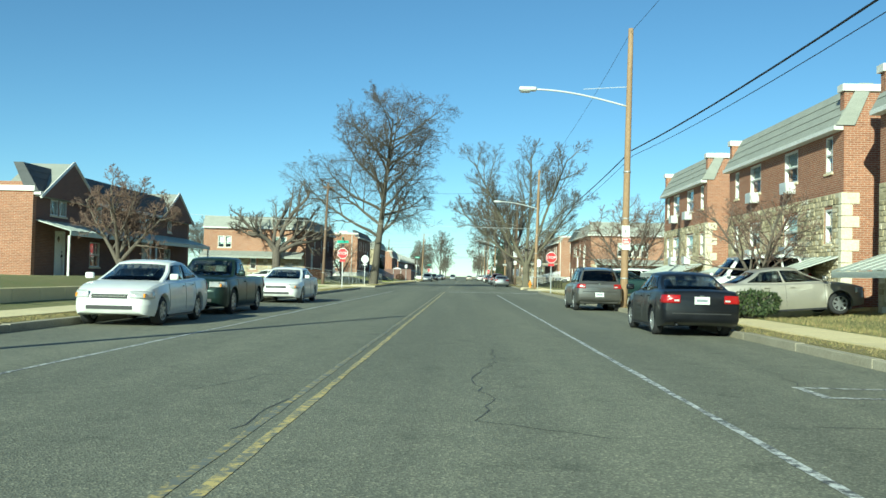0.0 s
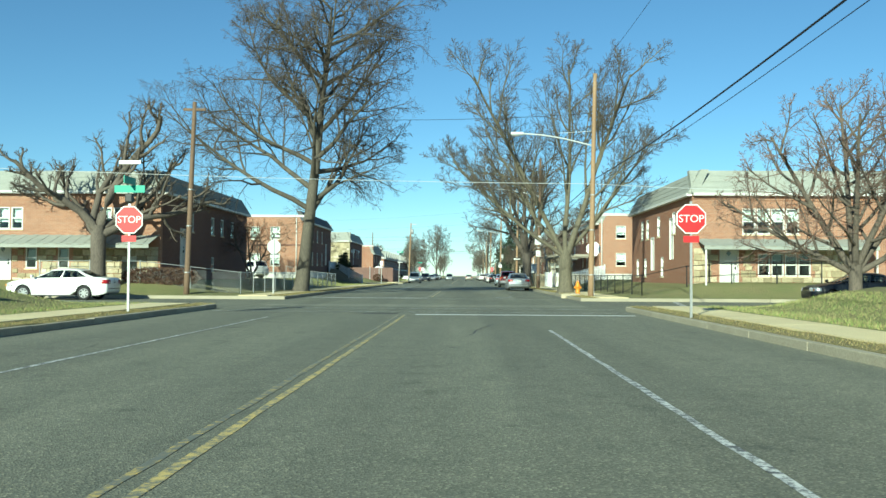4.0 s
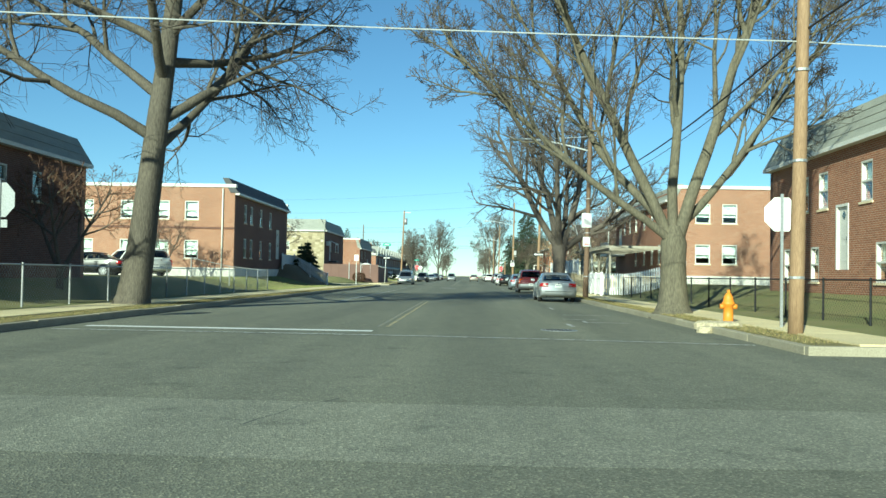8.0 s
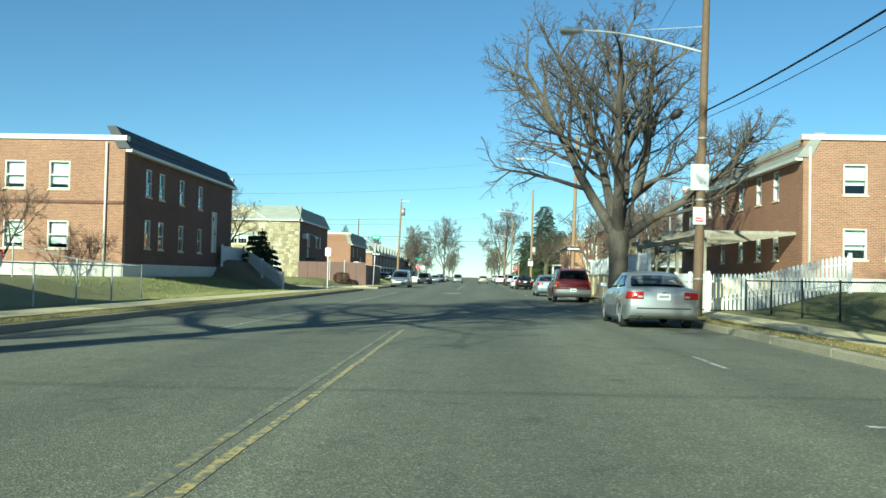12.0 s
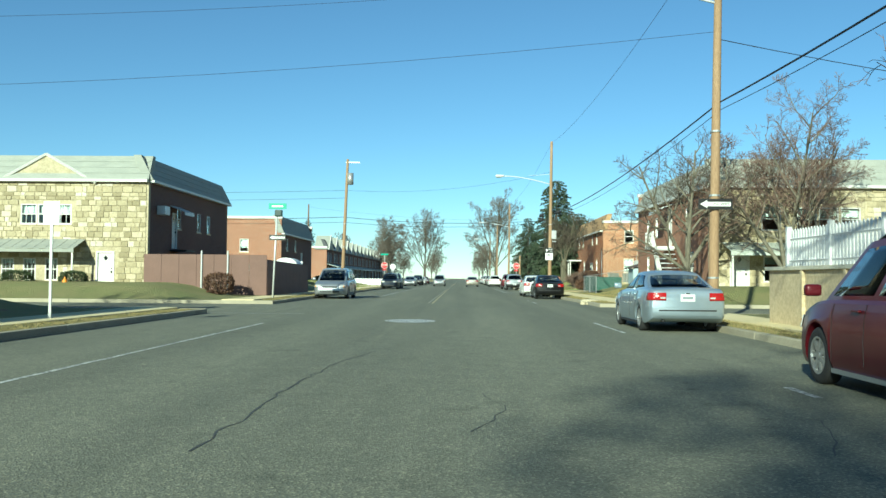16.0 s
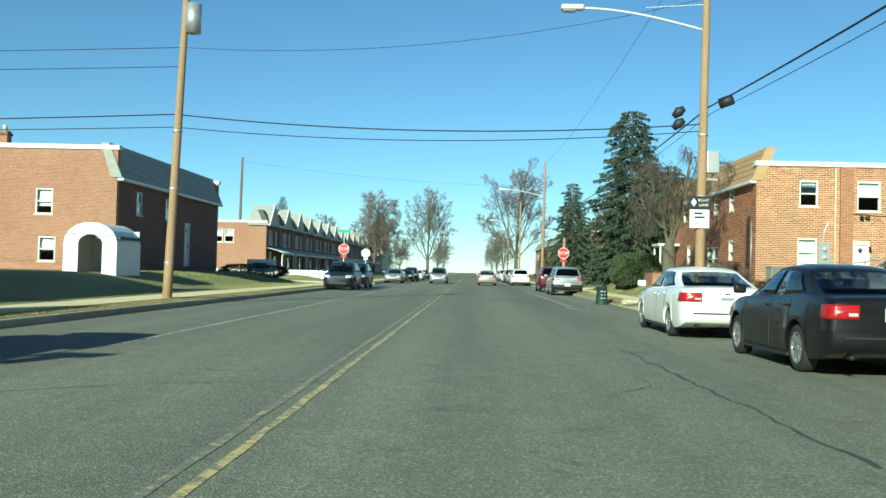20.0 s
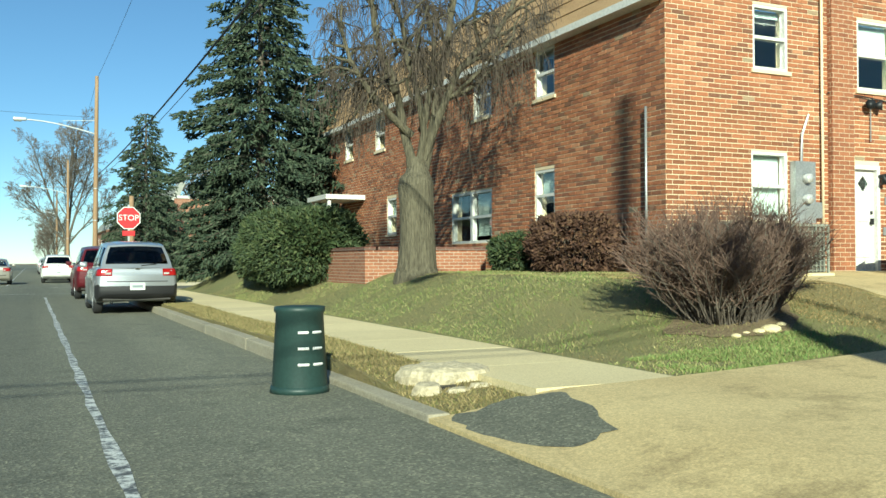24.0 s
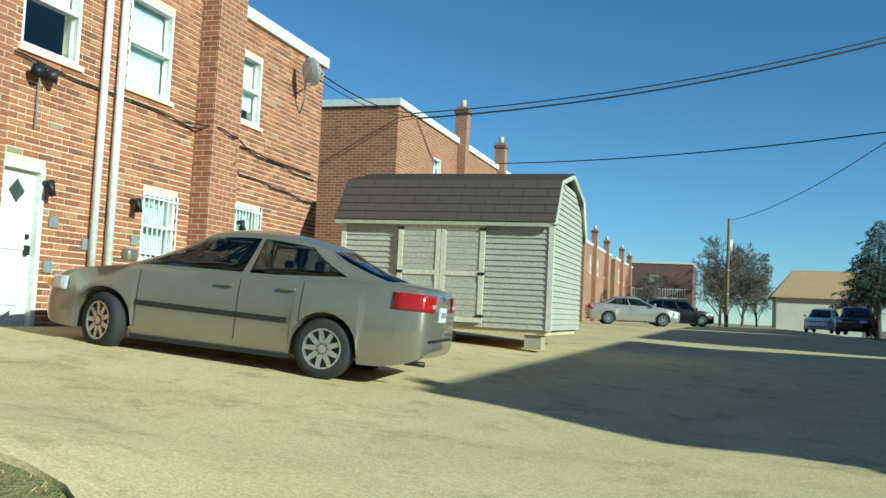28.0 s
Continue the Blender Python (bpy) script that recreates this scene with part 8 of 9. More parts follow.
for (xa, za), (xb, zb) in zip(rf, rf[1:]):
    n = 5 if abs(zb - za) > .5 else 6
    for i in range(n):
        t0, t1 = i / n, (i + 1.12) / n
        if za > zb:
            t0, t1 = 1 - (i + 1.12) / n, 1 - i / n
        x0, z0_, x1, z1_ = xa + (xb - xa) * t0, za + (zb - za) * t0, xa + (xb - xa) * t1, za + (zb - za) * t1
        yy = SY0 - .05
        off = .24 * (i % 2)
        y = yy
        first = True
        while y < SY1 + .12:
            w = .48 - (off if first else 0)
            first = False
            y1 = min(y + w, SY1 + .12)
            nx, nz = -(zb - za), (xb - xa)
            ln = math.hypot(nx, nz)
            nx, nz = nx / ln * .016, nz / ln * .016
            lift0, lift1 = (1.0, 0.15) if zb >= za else (0.15, 1.0)
            bm = bmesh.new()
            prism(bm, [(x0, z0_), (x1, z1_), (x1 + nx * (lift1 + .4), z1_ + nz * (lift1 + .4)), (x0 + nx * (lift0 + .6), z0_ + nz * (lift0 + .6))], "y", y + .004, y1 - .004)
            part("shingle", bm, M["shingle_brown"], sh, "", False, True)
            y = y1
bm = bmesh.new()
prism(bm, [(x, z - .02) for x, z in rf] + [(x, z - .08) for x, z in rf[::-1]], "y", SY0 - .04, SY1 + .1)
part("roof_deck", bm, M["siding"], sh, "", False, True)
for (xa, za), (xb, zb) in zip(rf, rf[1:]):
    part("rake_board", tubed([(xa, SY0 - .045, za - .05), (xb, SY0 - .045, zb - .05)], .04, 4), M["cream"], sh, "", False, True)
for y0, y1 in ((198.2, 199.08), (199.08, 199.96)):
    d = part("shed_door", boxed(SX - .045, SX - .014, y0 + .006, y1 - .006, SZ + .2, SZ + 2.05), M["siding"], sh, "", False, True)
    for a in ((y0 + .006, y0 + .1, SZ + .2, SZ + 2.05), (y1 - .1, y1 - .006, SZ + .2, SZ + 2.05), (y0 + .1, y1 - .1, SZ + .2, SZ + .3), (y0 + .1, y1 - .1, SZ + 1.95, SZ + 2.05), (y0 + .1, y1 - .1, SZ + 1.08, SZ + 1.17)):
        part("door_frame", boxed(SX - .07, SX - .046, *a), M["cream"], d, "", False, True)
    for k in range(15):
        z = SZ + .305 + k * .109
        if not .98 < z + .06 - SZ < 1.22:
            bm = bmesh.new()
            prism(bm, [(SX - .058, z), (SX - .046, z), (SX - .046, z + .106), (SX - .05, z + .106)], "y", y0 + .102, y1 - .102)
            part("door_board", bm, M["siding"], d, "", False, True)
    hy = y0 + .05 if y0 < 199 else y1 - .05
    for z in (.3, 1.1, 1.95):
        part("hinge", boxed(SX - .085, SX - .071, hy - .07, hy + .07, SZ + z, SZ + z + .05), M["iron"], d, "", False, True)
for y in (197.2, 199.0, 200.8):
    part("block", boxed(SX + .1, SX + .5, y - .12, y + .2, SZ - .25, SZ + .1), M["kerb"], sh, "", False, True)
part("skid", boxed(SX + .05, SX + 3.4, SY0 + .1, SY1 - .1, SZ + .02, SZ + .1), M["wood_tan"], sh, "", False, True)
# rocks by the bush
for x, y, s in ((11.5, 197.12, .05), (11.66, 197.14, .04), (11.92, 197.05, .11), (12.16, 197.14, .06), (11.79, 197.09, .065)):
    rk = bmesh.new()
    bmesh.ops.create_icosphere(rk, subdivisions=2, radius=s)
    for v in rk.verts:
        v.co *= 1 + .25 * noise.noise(v.co * 6 + Vector((x, y, 0)))
        v.co.z *= .5
    q = new("rock", to_mesh("rock", rk, M["concrete"]))
    q.location = (x, y, ground_z(x, y) + s * .2)
    tagged(q, "pale weathered rock lying on the lawn", "rock", "rocks by the bush")


# ---- trees and shrubs ----
def emit(verts, faces, pts, radii, sides):
    up = Vector((0.31, 0.2, 0.93))
    first = len(verts)
    n = len(pts)
    for i in range(n):
        d = pts[min(i + 1, n - 1)] - pts[max(i - 1, 0)]
        u = d.cross(up)
        u = u.normalized() if u.length > 1e-6 else Vector((1, 0, 0))
        v = d.cross(u)
        v = v.normalized() if v.length > 1e-6 else Vector((0, 1, 0))
        for k in range(sides):
            a = k * math.tau / sides
            verts.append(pts[i] + u * (math.cos(a) * radii[i]) + v * (math.sin(a) * radii[i]))
    for i in range(n - 1):
        for k in range(sides):
            a, b = first + i * sides + k, first + i * sides + (k + 1) % sides
            faces.append((a, b, b + sides, a + sides))


def grow(r, p, d, length, rad, level, out, cfg):
    n = (9, 8, 6, 4, 3, 2)[min(level, 5)]
    pts, radii = [p.copy()], [rad]
    d = d.normalized()
    wob, upb = cfg["wob"][min(level, len(cfg["wob"]) - 1)], cfg["up"][min(level, len(cfg["up"]) - 1)]
    for i in range(n):
        d = (d + Vector((r.gauss(0, wob), r.gauss(0, wob), r.gauss(0, wob) + upb))).normalized()
        p = p + d * (length / n)
        pts.append(p.copy())
        radii.append(max(cfg["tip"], rad * (1 - cfg["taper"] * (i + 1) / n)))
    out.append((pts, radii, level))
    if level >= cfg["depth"]:
        return
    kids = cfg["kids"][level]
    lo = cfg["lo"][min(level, len(cfg["lo"]) - 1)]
    phase = r.uniform(0, math.tau)
    for k in range(kids):
        t = lo + (1 - lo) * (k + r.uniform(0.2, 0.8)) / kids
        f = t * n
        i = min(int(f), n - 1)
        q = pts[i].lerp(pts[i + 1], f - i)
        axis = (pts[i + 1] - pts[i]).normalized()
        side = axis.orthogonal().normalized()
        side.rotate(Matrix.Rotation(phase + k * 2.4 + r.uniform(-.5, .5), 3, axis))
        ang = radians(r.gauss(*cfg["ang"][min(level, len(cfg["ang"]) - 1)]))
        nd = axis * math.cos(ang) + side * math.sin(ang)
        ratio = cfg["ratio"][min(level, len(cfg["ratio"]) - 1)]
        ln = length * ratio * (1.15 - (cfg["fall"] if level == 0 else 0.65) * (t - lo) / (1 - lo)) * r.uniform(.75, 1.2)
        rr = min(radii[i] * .8, rad * cfg["thin"][min(level, len(cfg["thin"]) - 1)] * (1.1 - 0.4 * t))
        grow(r, q, nd, ln, max(cfg["tip"], rr), level + 1, out, cfg)


BASE = dict(fall=.65, wob=(.03, .10, .13, .16, .2), up=(.0, .05, .04, .02, 0), taper=.72, tip=.006, depth=4, kids=(9, 8, 6, 5), lo=(.3, .25, .2, .15), ang=((48, 9), (45, 12), (42, 14), (40, 15)),
            ratio=(.62, .5, .48, .5), thin=(.55, .45, .42, .45))


def tree(name, x, y, z, stems, cfg, seed, label, bark="bark", twig="twig", flare=0.0, group="bare street trees", cut=2):
    """stems: (offset, direction, length, radius) of each main stem. Trunk and limbs are one part, the twigs another."""
    ob = thing(name, (x, y, z), 0, label, "tree", group)
    r = random.Random(seed)
    out = []
    c = {**BASE, **cfg}
    for o, d, ln, rad in stems:
        grow(r, Vector(o), Vector(d), ln, rad, c.get("start", 0), out, c)
    tv, tf, cv, cf = [], [], [], []
    for pts, radii, lv in out:
        if lv <= cut:
            if flare and lv == 0 and pts[0].z < .2:
                a, b, base = pts[0], pts[1], []
                low = [a + (b - a) * q for q in (-.12, 0, .05, .12, .25, .5)]
                lr = [radii[0] * (1 + flare * q) for q in (1.5, 1.0, .6, .33, .12, .02)]
                pts, radii = low + pts[1:], lr + radii[1:]
            emit(tv, tf, pts, radii, (14, 8, 5)[lv])
        else:
            emit(cv, cf, pts, radii, 3)
    if c.get("trunk"):
        emit(tv, tf, [Vector(p) for p in c["trunk"][0]], c["trunk"][1], 16)
    t = new("trunk", raw("trunk", tv, tf, M[bark], True))
    t.parent = ob
    k = new("crown", raw("crown", cv, cf, M[twig]))
    k.parent = ob
    tagged(k, "bare crown of fine twigs", kind="stuff")
    return ob


# the large tree at the far left corner
tree("tree", -8.25, 85.2, 0.12, [((0, 0, -.2), (.09, 0, 1), 18.2, .45)], dict(kids=(25, 10, 7, 6, 4), depth=5, fall=.45, lo=(.25, .22, .2, .15, .1), ratio=(.43, .50, .50, .5, .55), up=(.0, .06, .02, -.03, -.05, -.05), ang=((60, 9), (44, 12), (46, 14), (42, 15), (40, 15)), thin=(.40, .45, .42, .45, .6), taper=.85), 21,
     "huge bare street tree with a tall grey trunk", flare=.9)
# the twin-forked tree by the hydrant
tree("tree", 8.1, 85.9, 0.12, [((-.08, 0, 2.2), (-.40, .05, 1), 12.5, .175), ((.12, 0, 2.3), (.36, -.02, 1), 13.0, .20), ((0, .1, 2.5), (-.06, .15, 1), 12.0, .165), ((-.15, -.1, 2.3), (-.95, -.3, .72), 9.0, .13), ((.1, .1, 2.6), (.75, .2, .75), 9.0, .14), ((-.1, .1, 2.6), (-.75, .45, .9), 10.5, .15)],
     dict(kids=(11, 8, 7, 5), lo=(.2, .25, .2, .15), ratio=(.40, .5, .5, .5), up=(.045, .09, .07, .04, .02), ang=((34, 10), (34, 12), (36, 14), (38, 15)), thin=(.45, .45, .42, .45), wob=(.06, .11, .13, .16, .2), tip=.0075,
          trunk=([(0, 0, -.25), (0, 0, .0), (0, 0, .12), (0, 0, .35), (0, 0, .9), (0, 0, 1.6), (0, 0, 2.2), (0, 0, 2.7)], [.82, .67, .55, .46, .40, .37, .39, .22])), 33, "bare street tree that forks low into upright limbs", bark="bark_olive", flare=0)
# the tree over the silver sedan
tree("tree", 8.2, 121.3, 0.12, [((-.1, 0, 3.1), (-.60, .06, 1), 9.8, .27), ((.15, 0, 3.2), (.25, .15, 1), 9.5, .30), ((0, -.1, 3.2), (-.15, -.35, 1), 9.0, .27), ((.2, .1, 3.0), (.75, .1, .6), 8.0, .26), ((.1, .2, 3.2), (.1, .55, .85), 8.0, .25), ((-.1, .1, 3.3), (-.3, .2, 1), 9.5, .25)],
     dict(kids=(10, 7, 6, 5), lo=(.2, .25, .2, .15), ratio=(.5, .5, .5, .5), up=(.05, .06, .03, 0, -.02), ang=((44, 10), (42, 12), (42, 14), (40, 15)), thin=(.45, .45, .42, .45), wob=(.07, .12, .14, .16, .2),
          trunk=([(0, 0, -.25), (0, 0, .0), (0, 0, .15), (0, 0, .5), (0, 0, 1.4), (0, 0, 2.4), (0, 0, 3.1), (0, 0, 3.5)], [.85, .70, .58, .48, .43, .45, .52, .36])), 44, "bare street tree with a stout trunk and wide limbs", bark="bark_dark")
# pruned tree before the corner house
tree("tree", -16.4, 74.4, 0.4, [((0, 0, 2.6), (-.9, .1, .45), 6.6, .24), ((-.1, 0, 2.8), (-.6, -.2, .8), 5.6, .2), ((.1, 0, 2.7), (.9, .1, .5), 6.2, .22), ((.1, .1, 2.9), (.5, .3, .85), 5.4, .2), ((0, .1, 3.0), (.12, .1, 1), 6.8, .24), ((-.1, -.1, 3.0), (-.35, -.3, .9), 5.0, .22)],
     dict(kids=(8, 6, 5, 4), lo=(.3, .3, .2, .2), ratio=(.42, .45, .5, .5), up=(.03, .14, .1, .05, 0), ang=((50, 12), (45, 14), (40, 14), (40, 15)), thin=(.5, .42, .4, .45), wob=(.16, .2, .2, .2, .2), taper=.6,
          trunk=([(0, 0, -.25), (0, 0, .2), (0, 0, 1.4), (0, 0, 2.6), (0, 0, 3.2)], [.5, .42, .36, .38, .28])), 55, "hard-pruned bare tree with knotted limbs", bark="bark_dark")
# spreading small tree by the drive
tree("tree", 13.9, 58.2, 0.5, [((0, 0, .8), (-.6, .0, .8), 5.0, .12), ((0, 0, .8), (.6, .1, .8), 5.2, .12), ((0, 0, .9), (0, .3, 1), 5.6, .12), ((0, 0, .9), (-.2, -.4, .9), 5.0, .11), ((0, 0, .9), (.3, -.3, 1), 5.4, .11), ((0, 0, .8), (-.9, .2, .5), 4.4, .10), ((0, 0, .8), (.9, -.1, .5), 4.4, .10)],
     dict(kids=(9, 7, 5, 4), lo=(.15, .2, .2, .2), ratio=(.5, .5, .5, .5), up=(.02, .05, .03, 0, 0), thin=(.5, .45, .42, .45), trunk=([(0, 0, -.3), (0, 0, .3), (0, 0, 1.1)], [.26, .2, .2])), 66, "low spreading bare tree on a front lawn", bark="bark_dark", twig="twig_red", group="garden trees", cut=1)
tree("tree", -12.4, 25.4, 0.5, [((0, 0, .9), (-.6, .1, .9), 3.0, .09), ((0, 0, .9), (.6, .2, .9), 3.0, .09), ((0, 0, 1.0), (0, -.4, 1), 3.1, .09), ((0, 0, 1.0), (.1, .5, 1), 3.1, .09)],
     dict(kids=(9, 7, 6, 5), lo=(.15, .2, .2, .2), ratio=(.5, .5, .5, .5), thin=(.5, .45, .42, .45), trunk=([(0, 0, -.3), (0, 0, .3), (.1, 0, 1.1)], [.17, .14, .13])), 67, "small rounded bare garden tree", bark="bark_dark", twig="twig_red", group="garden trees", cut=1)
tree("tree", 10.9, 18.8, 0.3, [((0, 0, .6), (-.4, .1, .9), 2.8, .07), ((0, 0, .6), (.4, .2, .9), 2.8, .07), ((0, 0, .6), (0, -.4, .9), 2.8, .07)],
     dict(kids=(8, 6, 5, 3), lo=(.15, .2, .2, .2), trunk=([(0, 0, -.3), (0, 0, .3), (0, 0, .7)], [.12, .1, .09])), 68, "small bare ornamental tree on a lawn", bark="bark_dark", twig="twig_red", group="garden trees", cut=1)
# tree before the stone house, and those behind the white fence
tree("tree", 12.2, 160.9, 0.6, [((0, 0, 1.2), (-.45, .1, .9), 5.4, .11), ((0, 0, 1.2), (.5, .0, .8), 5.2, .11), ((0, 0, 1.2), (.05, -.3, 1), 5.6, .11), ((0, 0, 1.3), (.1, .4, .9), 5.2, .1), ((0, 0, 1.0), (-.8, -.2, .6), 4.2, .09)],
     dict(kids=(8, 6, 5, 4), lo=(.2, .2, .2, .2), ratio=(.5, .5, .5, .5), trunk=([(0, 0, -.3), (0, 0, .4), (0, 0, 1.4)], [.24, .18, .17])), 70, "bare spreading tree in front of the stone house", bark="bark_grey", group="garden trees", cut=1)
for k, (x, y, h) in enumerate(((16.6, 160.0, 9.4), (11.8, 143.0, 6.2), (13.0, 146.0, 5.6))):
    if k == 0:
        tree("tree", x, y, 0.6, [((0, 0, .8), (-.5, .1, .9), h * .75, .11), ((0, 0, .8), (.5, .1, .9), h * .75, .11), ((0, 0, .9), (0, -.2, 1), h * .8, .11), ((0, 0, .9), (0, .5, .9), h * .7, .1)],
             dict(kids=(11, 8, 7, 5), lo=(.15, .2, .2, .2), ratio=(.5, .5, .5, .5), trunk=([(0, 0, -.3), (0, 0, .4), (0, 0, 1.1)], [.22, .17, .16])), 71, "dense reddish bare tree in a front garden", bark="bark_grey", twig="twig_red", group="garden trees", cut=1)
for k, (x, y) in enumerate(((11.5, 133.5), (12.6, 136.2), (14.2, 139.0))):
    tree("birch_tree", x, y, 1.3, [((0, 0, 0), (.05 * (k - 1), .05, 1), 6.4, .09)], dict(kids=(13, 6, 4), depth=3, lo=(.3, .25, .2), ratio=(.36, .5, .5), ang=((42, 9), (40, 12), (40, 14)), thin=(.4, .45, .45)), 80 + k, "slender pale birch behind the white fence", bark="white_trim", twig="twig_red", group="birches", cut=0)
# the weeping tree at the brick house
tree("weeping_tree", 11.45, 205.5, 0.95, [((-.08, 0, 1.7), (-.17, -.05, 1), 4.6, .10), ((.10, 0, 1.7), (.16, -.06, 1), 5.0, .11), ((0, .06, 1.7), (-.02, .12, 1), 5.2, .10), ((-.05, -.06, 1.7), (.05, -.16, 1), 4.4, .08), ((-.1, 0, 2.6), (-.75, .1, .75), 2.8, .08), ((.1, 0, 2.7), (.6, .15, .9), 2.8, .08)],
     dict(kids=(12, 9, 8, 0), depth=3, lo=(.3, .25, .12), ratio=(.36, .62, .75), up=(.08, .03, -.42, -.6), ang=((55, 14), (50, 14), (45, 15)), thin=(.5, .35, .3), wob=(.14, .28, .12, .06), tip=.004,
          trunk=([(0, 0, -.9), (0, 0, -.1), (.0, 0, .12), (.02, 0, .6), (.0, 0, 1.3), (-.02, 0, 1.62), (.0, 0, 1.74), (.02, 0, 1.9), (0, 0, 2.2)], [.52, .45, .38, .34, .33, .35, .33, .24, .12])), 91, "gnarled weeping tree with a grey knotted trunk", bark="bark_weathered", group="garden trees", cut=1)
# small trees near houses on the left
tree("tree", -17.0, 143.5, 1.2, [((0, 0, .6), (-.4, .1, .9), 4.2, .09), ((0, 0, .6), (.4, .2, .9), 4.4, .09), ((0, 0, .6), (0, -.3, 1), 4.6, .09)], dict(kids=(8, 6, 5, 3), trunk=([(0, 0, -.3), (0, 0, .7)], [.16, .12])), 95, "bare tree behind dark cedars", bark="bark_dark", group="garden trees", cut=1)
tree("tree", -12.2, 89.0, 0.6, [((0, 0, .4), (-.4, .1, .9), 3.4, .08), ((0, 0, .4), (.4, .2, .9), 3.4, .08), ((0, 0, .4), (0, -.3, 1), 3.4, .08)], dict(kids=(8, 6, 5, 3), trunk=([(0, 0, -.3), (0, 0, .5)], [.14, .1])), 96, "bushy small bare tree against the shaded wall", bark="bark_dark", twig="leaf_brown", group="garden trees", cut=1)
tree("tree", -17.5, 114.5, 0.7, [((0, 0, .3), (-.4, .1, .9), 3.0, .06), ((0, 0, .3), (.4, .2, .9), 3.0, .06), ((0, 0, .3), (0, -.3, 1), 3.2, .06)], dict(kids=(8, 6, 5, 3), trunk=([(0, 0, -.3), (0, 0, .5)], [.12, .08])), 97, "small reddish bare tree before the apartment house", twig="twig_red", group="garden trees", cut=1)

# far bare trees: three forms, set out along the street
FAR = []
VASE = [((0, 0, 3.6), (.34, .05, 1), 12.5, .17), ((0, 0, 3.6), (-.36, -.05, 1), 12.5, .17), ((0, 0, 3.8), (.02, .32, 1), 13.0, .16), ((0, 0, 3.8), (-.04, -.30, 1), 13.0, .16), ((0, 0, 4.0), (.05, .02, 1), 14.0, .18), ((0, 0, 3.2), (.75, .2, .9), 8.5, .13), ((0, 0, 3.2), (-.75, -.2, .9), 8.5, .13)]
for k in range(3):
    stems = VASE if k < 2 else [((0, 0, -.3), (.02, 0, 1), 10.0, .24)]
    cfg = dict(kids=(9, 7, 6, 5), lo=(.22, .25, .2, .15), ratio=(.42, .5, .5, .5), up=(.02, .06, .04, .02), ang=((36, 9), (38, 12), (40, 14), (40, 15)), thin=(.45, .45, .42, .45), tip=.014, trunk=([(0, 0, -.3), (0, 0, .1), (0, 0, 1.0), (0, 0, 2.6), (0, 0, 4.2)], [.52, .42, .36, .33, .30]))
    if k == 2:
        cfg = dict(kids=(18, 9, 7, 5), fall=.4, lo=(.25, .2, .2, .15), ratio=(.50, .54, .52, .5), up=(0, .08, .04, 0), ang=((48, 9), (44, 12), (42, 14), (40, 15)), thin=(.42, .45, .42, .45), taper=.85, tip=.02)
    FAR.append(tree("tree", (-8.4, 9.0, -13.5)[k], (361.0, 312.0, 296.0)[k], 0.2, stems, cfg, 100 + k, "bare tree far down the street", bark="bark", twig="twig_grey", flare=.4 if k == 2 else 0))
spots = [(8.8, 420, .62, 0), (-8.6, 480, .6, 1), (9.2, 500, .6, 0), (9.0, 372, .6, 1), (-16.0, 318, .7, 2), (-12.5, 335, .6, 2), (-8.8, 430, .55, 0), (-28, 340, .9, 2), (24.0, 300, 1.0, 2),
         (34, 150, .8, 2), (40, 140, .8, 2), (30, 108, .7, 2), (-46, 150, .8, 2), (24, 258, .8, 2), (-30, 36, .75, 2),
         (83, 200.0, .38, 2), (99, 194.5, .7, 2), (106, 192.5, .7, 2), (122, 190.5, .6, 2), (126, 194, .7, 2), (105, 181, .6, 2), (124, 178, .7, 2)]
for x, y, s, k in spots:
    copy_thing(FAR[k], pose(x, y, 0.2, 0, 0, RNG.uniform(0, 360)) @ Matrix.Scale(s, 4))


def clump_cloud(points, size, seed, flat=0.5, droop=0.0):
    """Small two-sided leaf pieces at the given points."""
    r = random.Random(seed)
    verts, faces = [], []
    for p, out in points:
        n = Vector((r.gauss(0, 1), r.gauss(0, 1), r.gauss(0, 1))).normalized()
        a = (out * 1.0 + n * .8 + Vector((0, 0, -droop))).normalized()
        b = a.cross(n).normalized()
        s = size * r.uniform(.6, 1.3)
        base = len(verts)
        c = a.cross(b) * s * .18
        verts += [p - a * s * .3, p + b * s * flat * .5 + c, p + a * s, p - b * s * flat * .5 + c, p - c * .6]
        faces += [(base, base + 1, base + 2), (base, base + 2, base + 3), (base, base + 4, base + 2)]
    return verts, faces


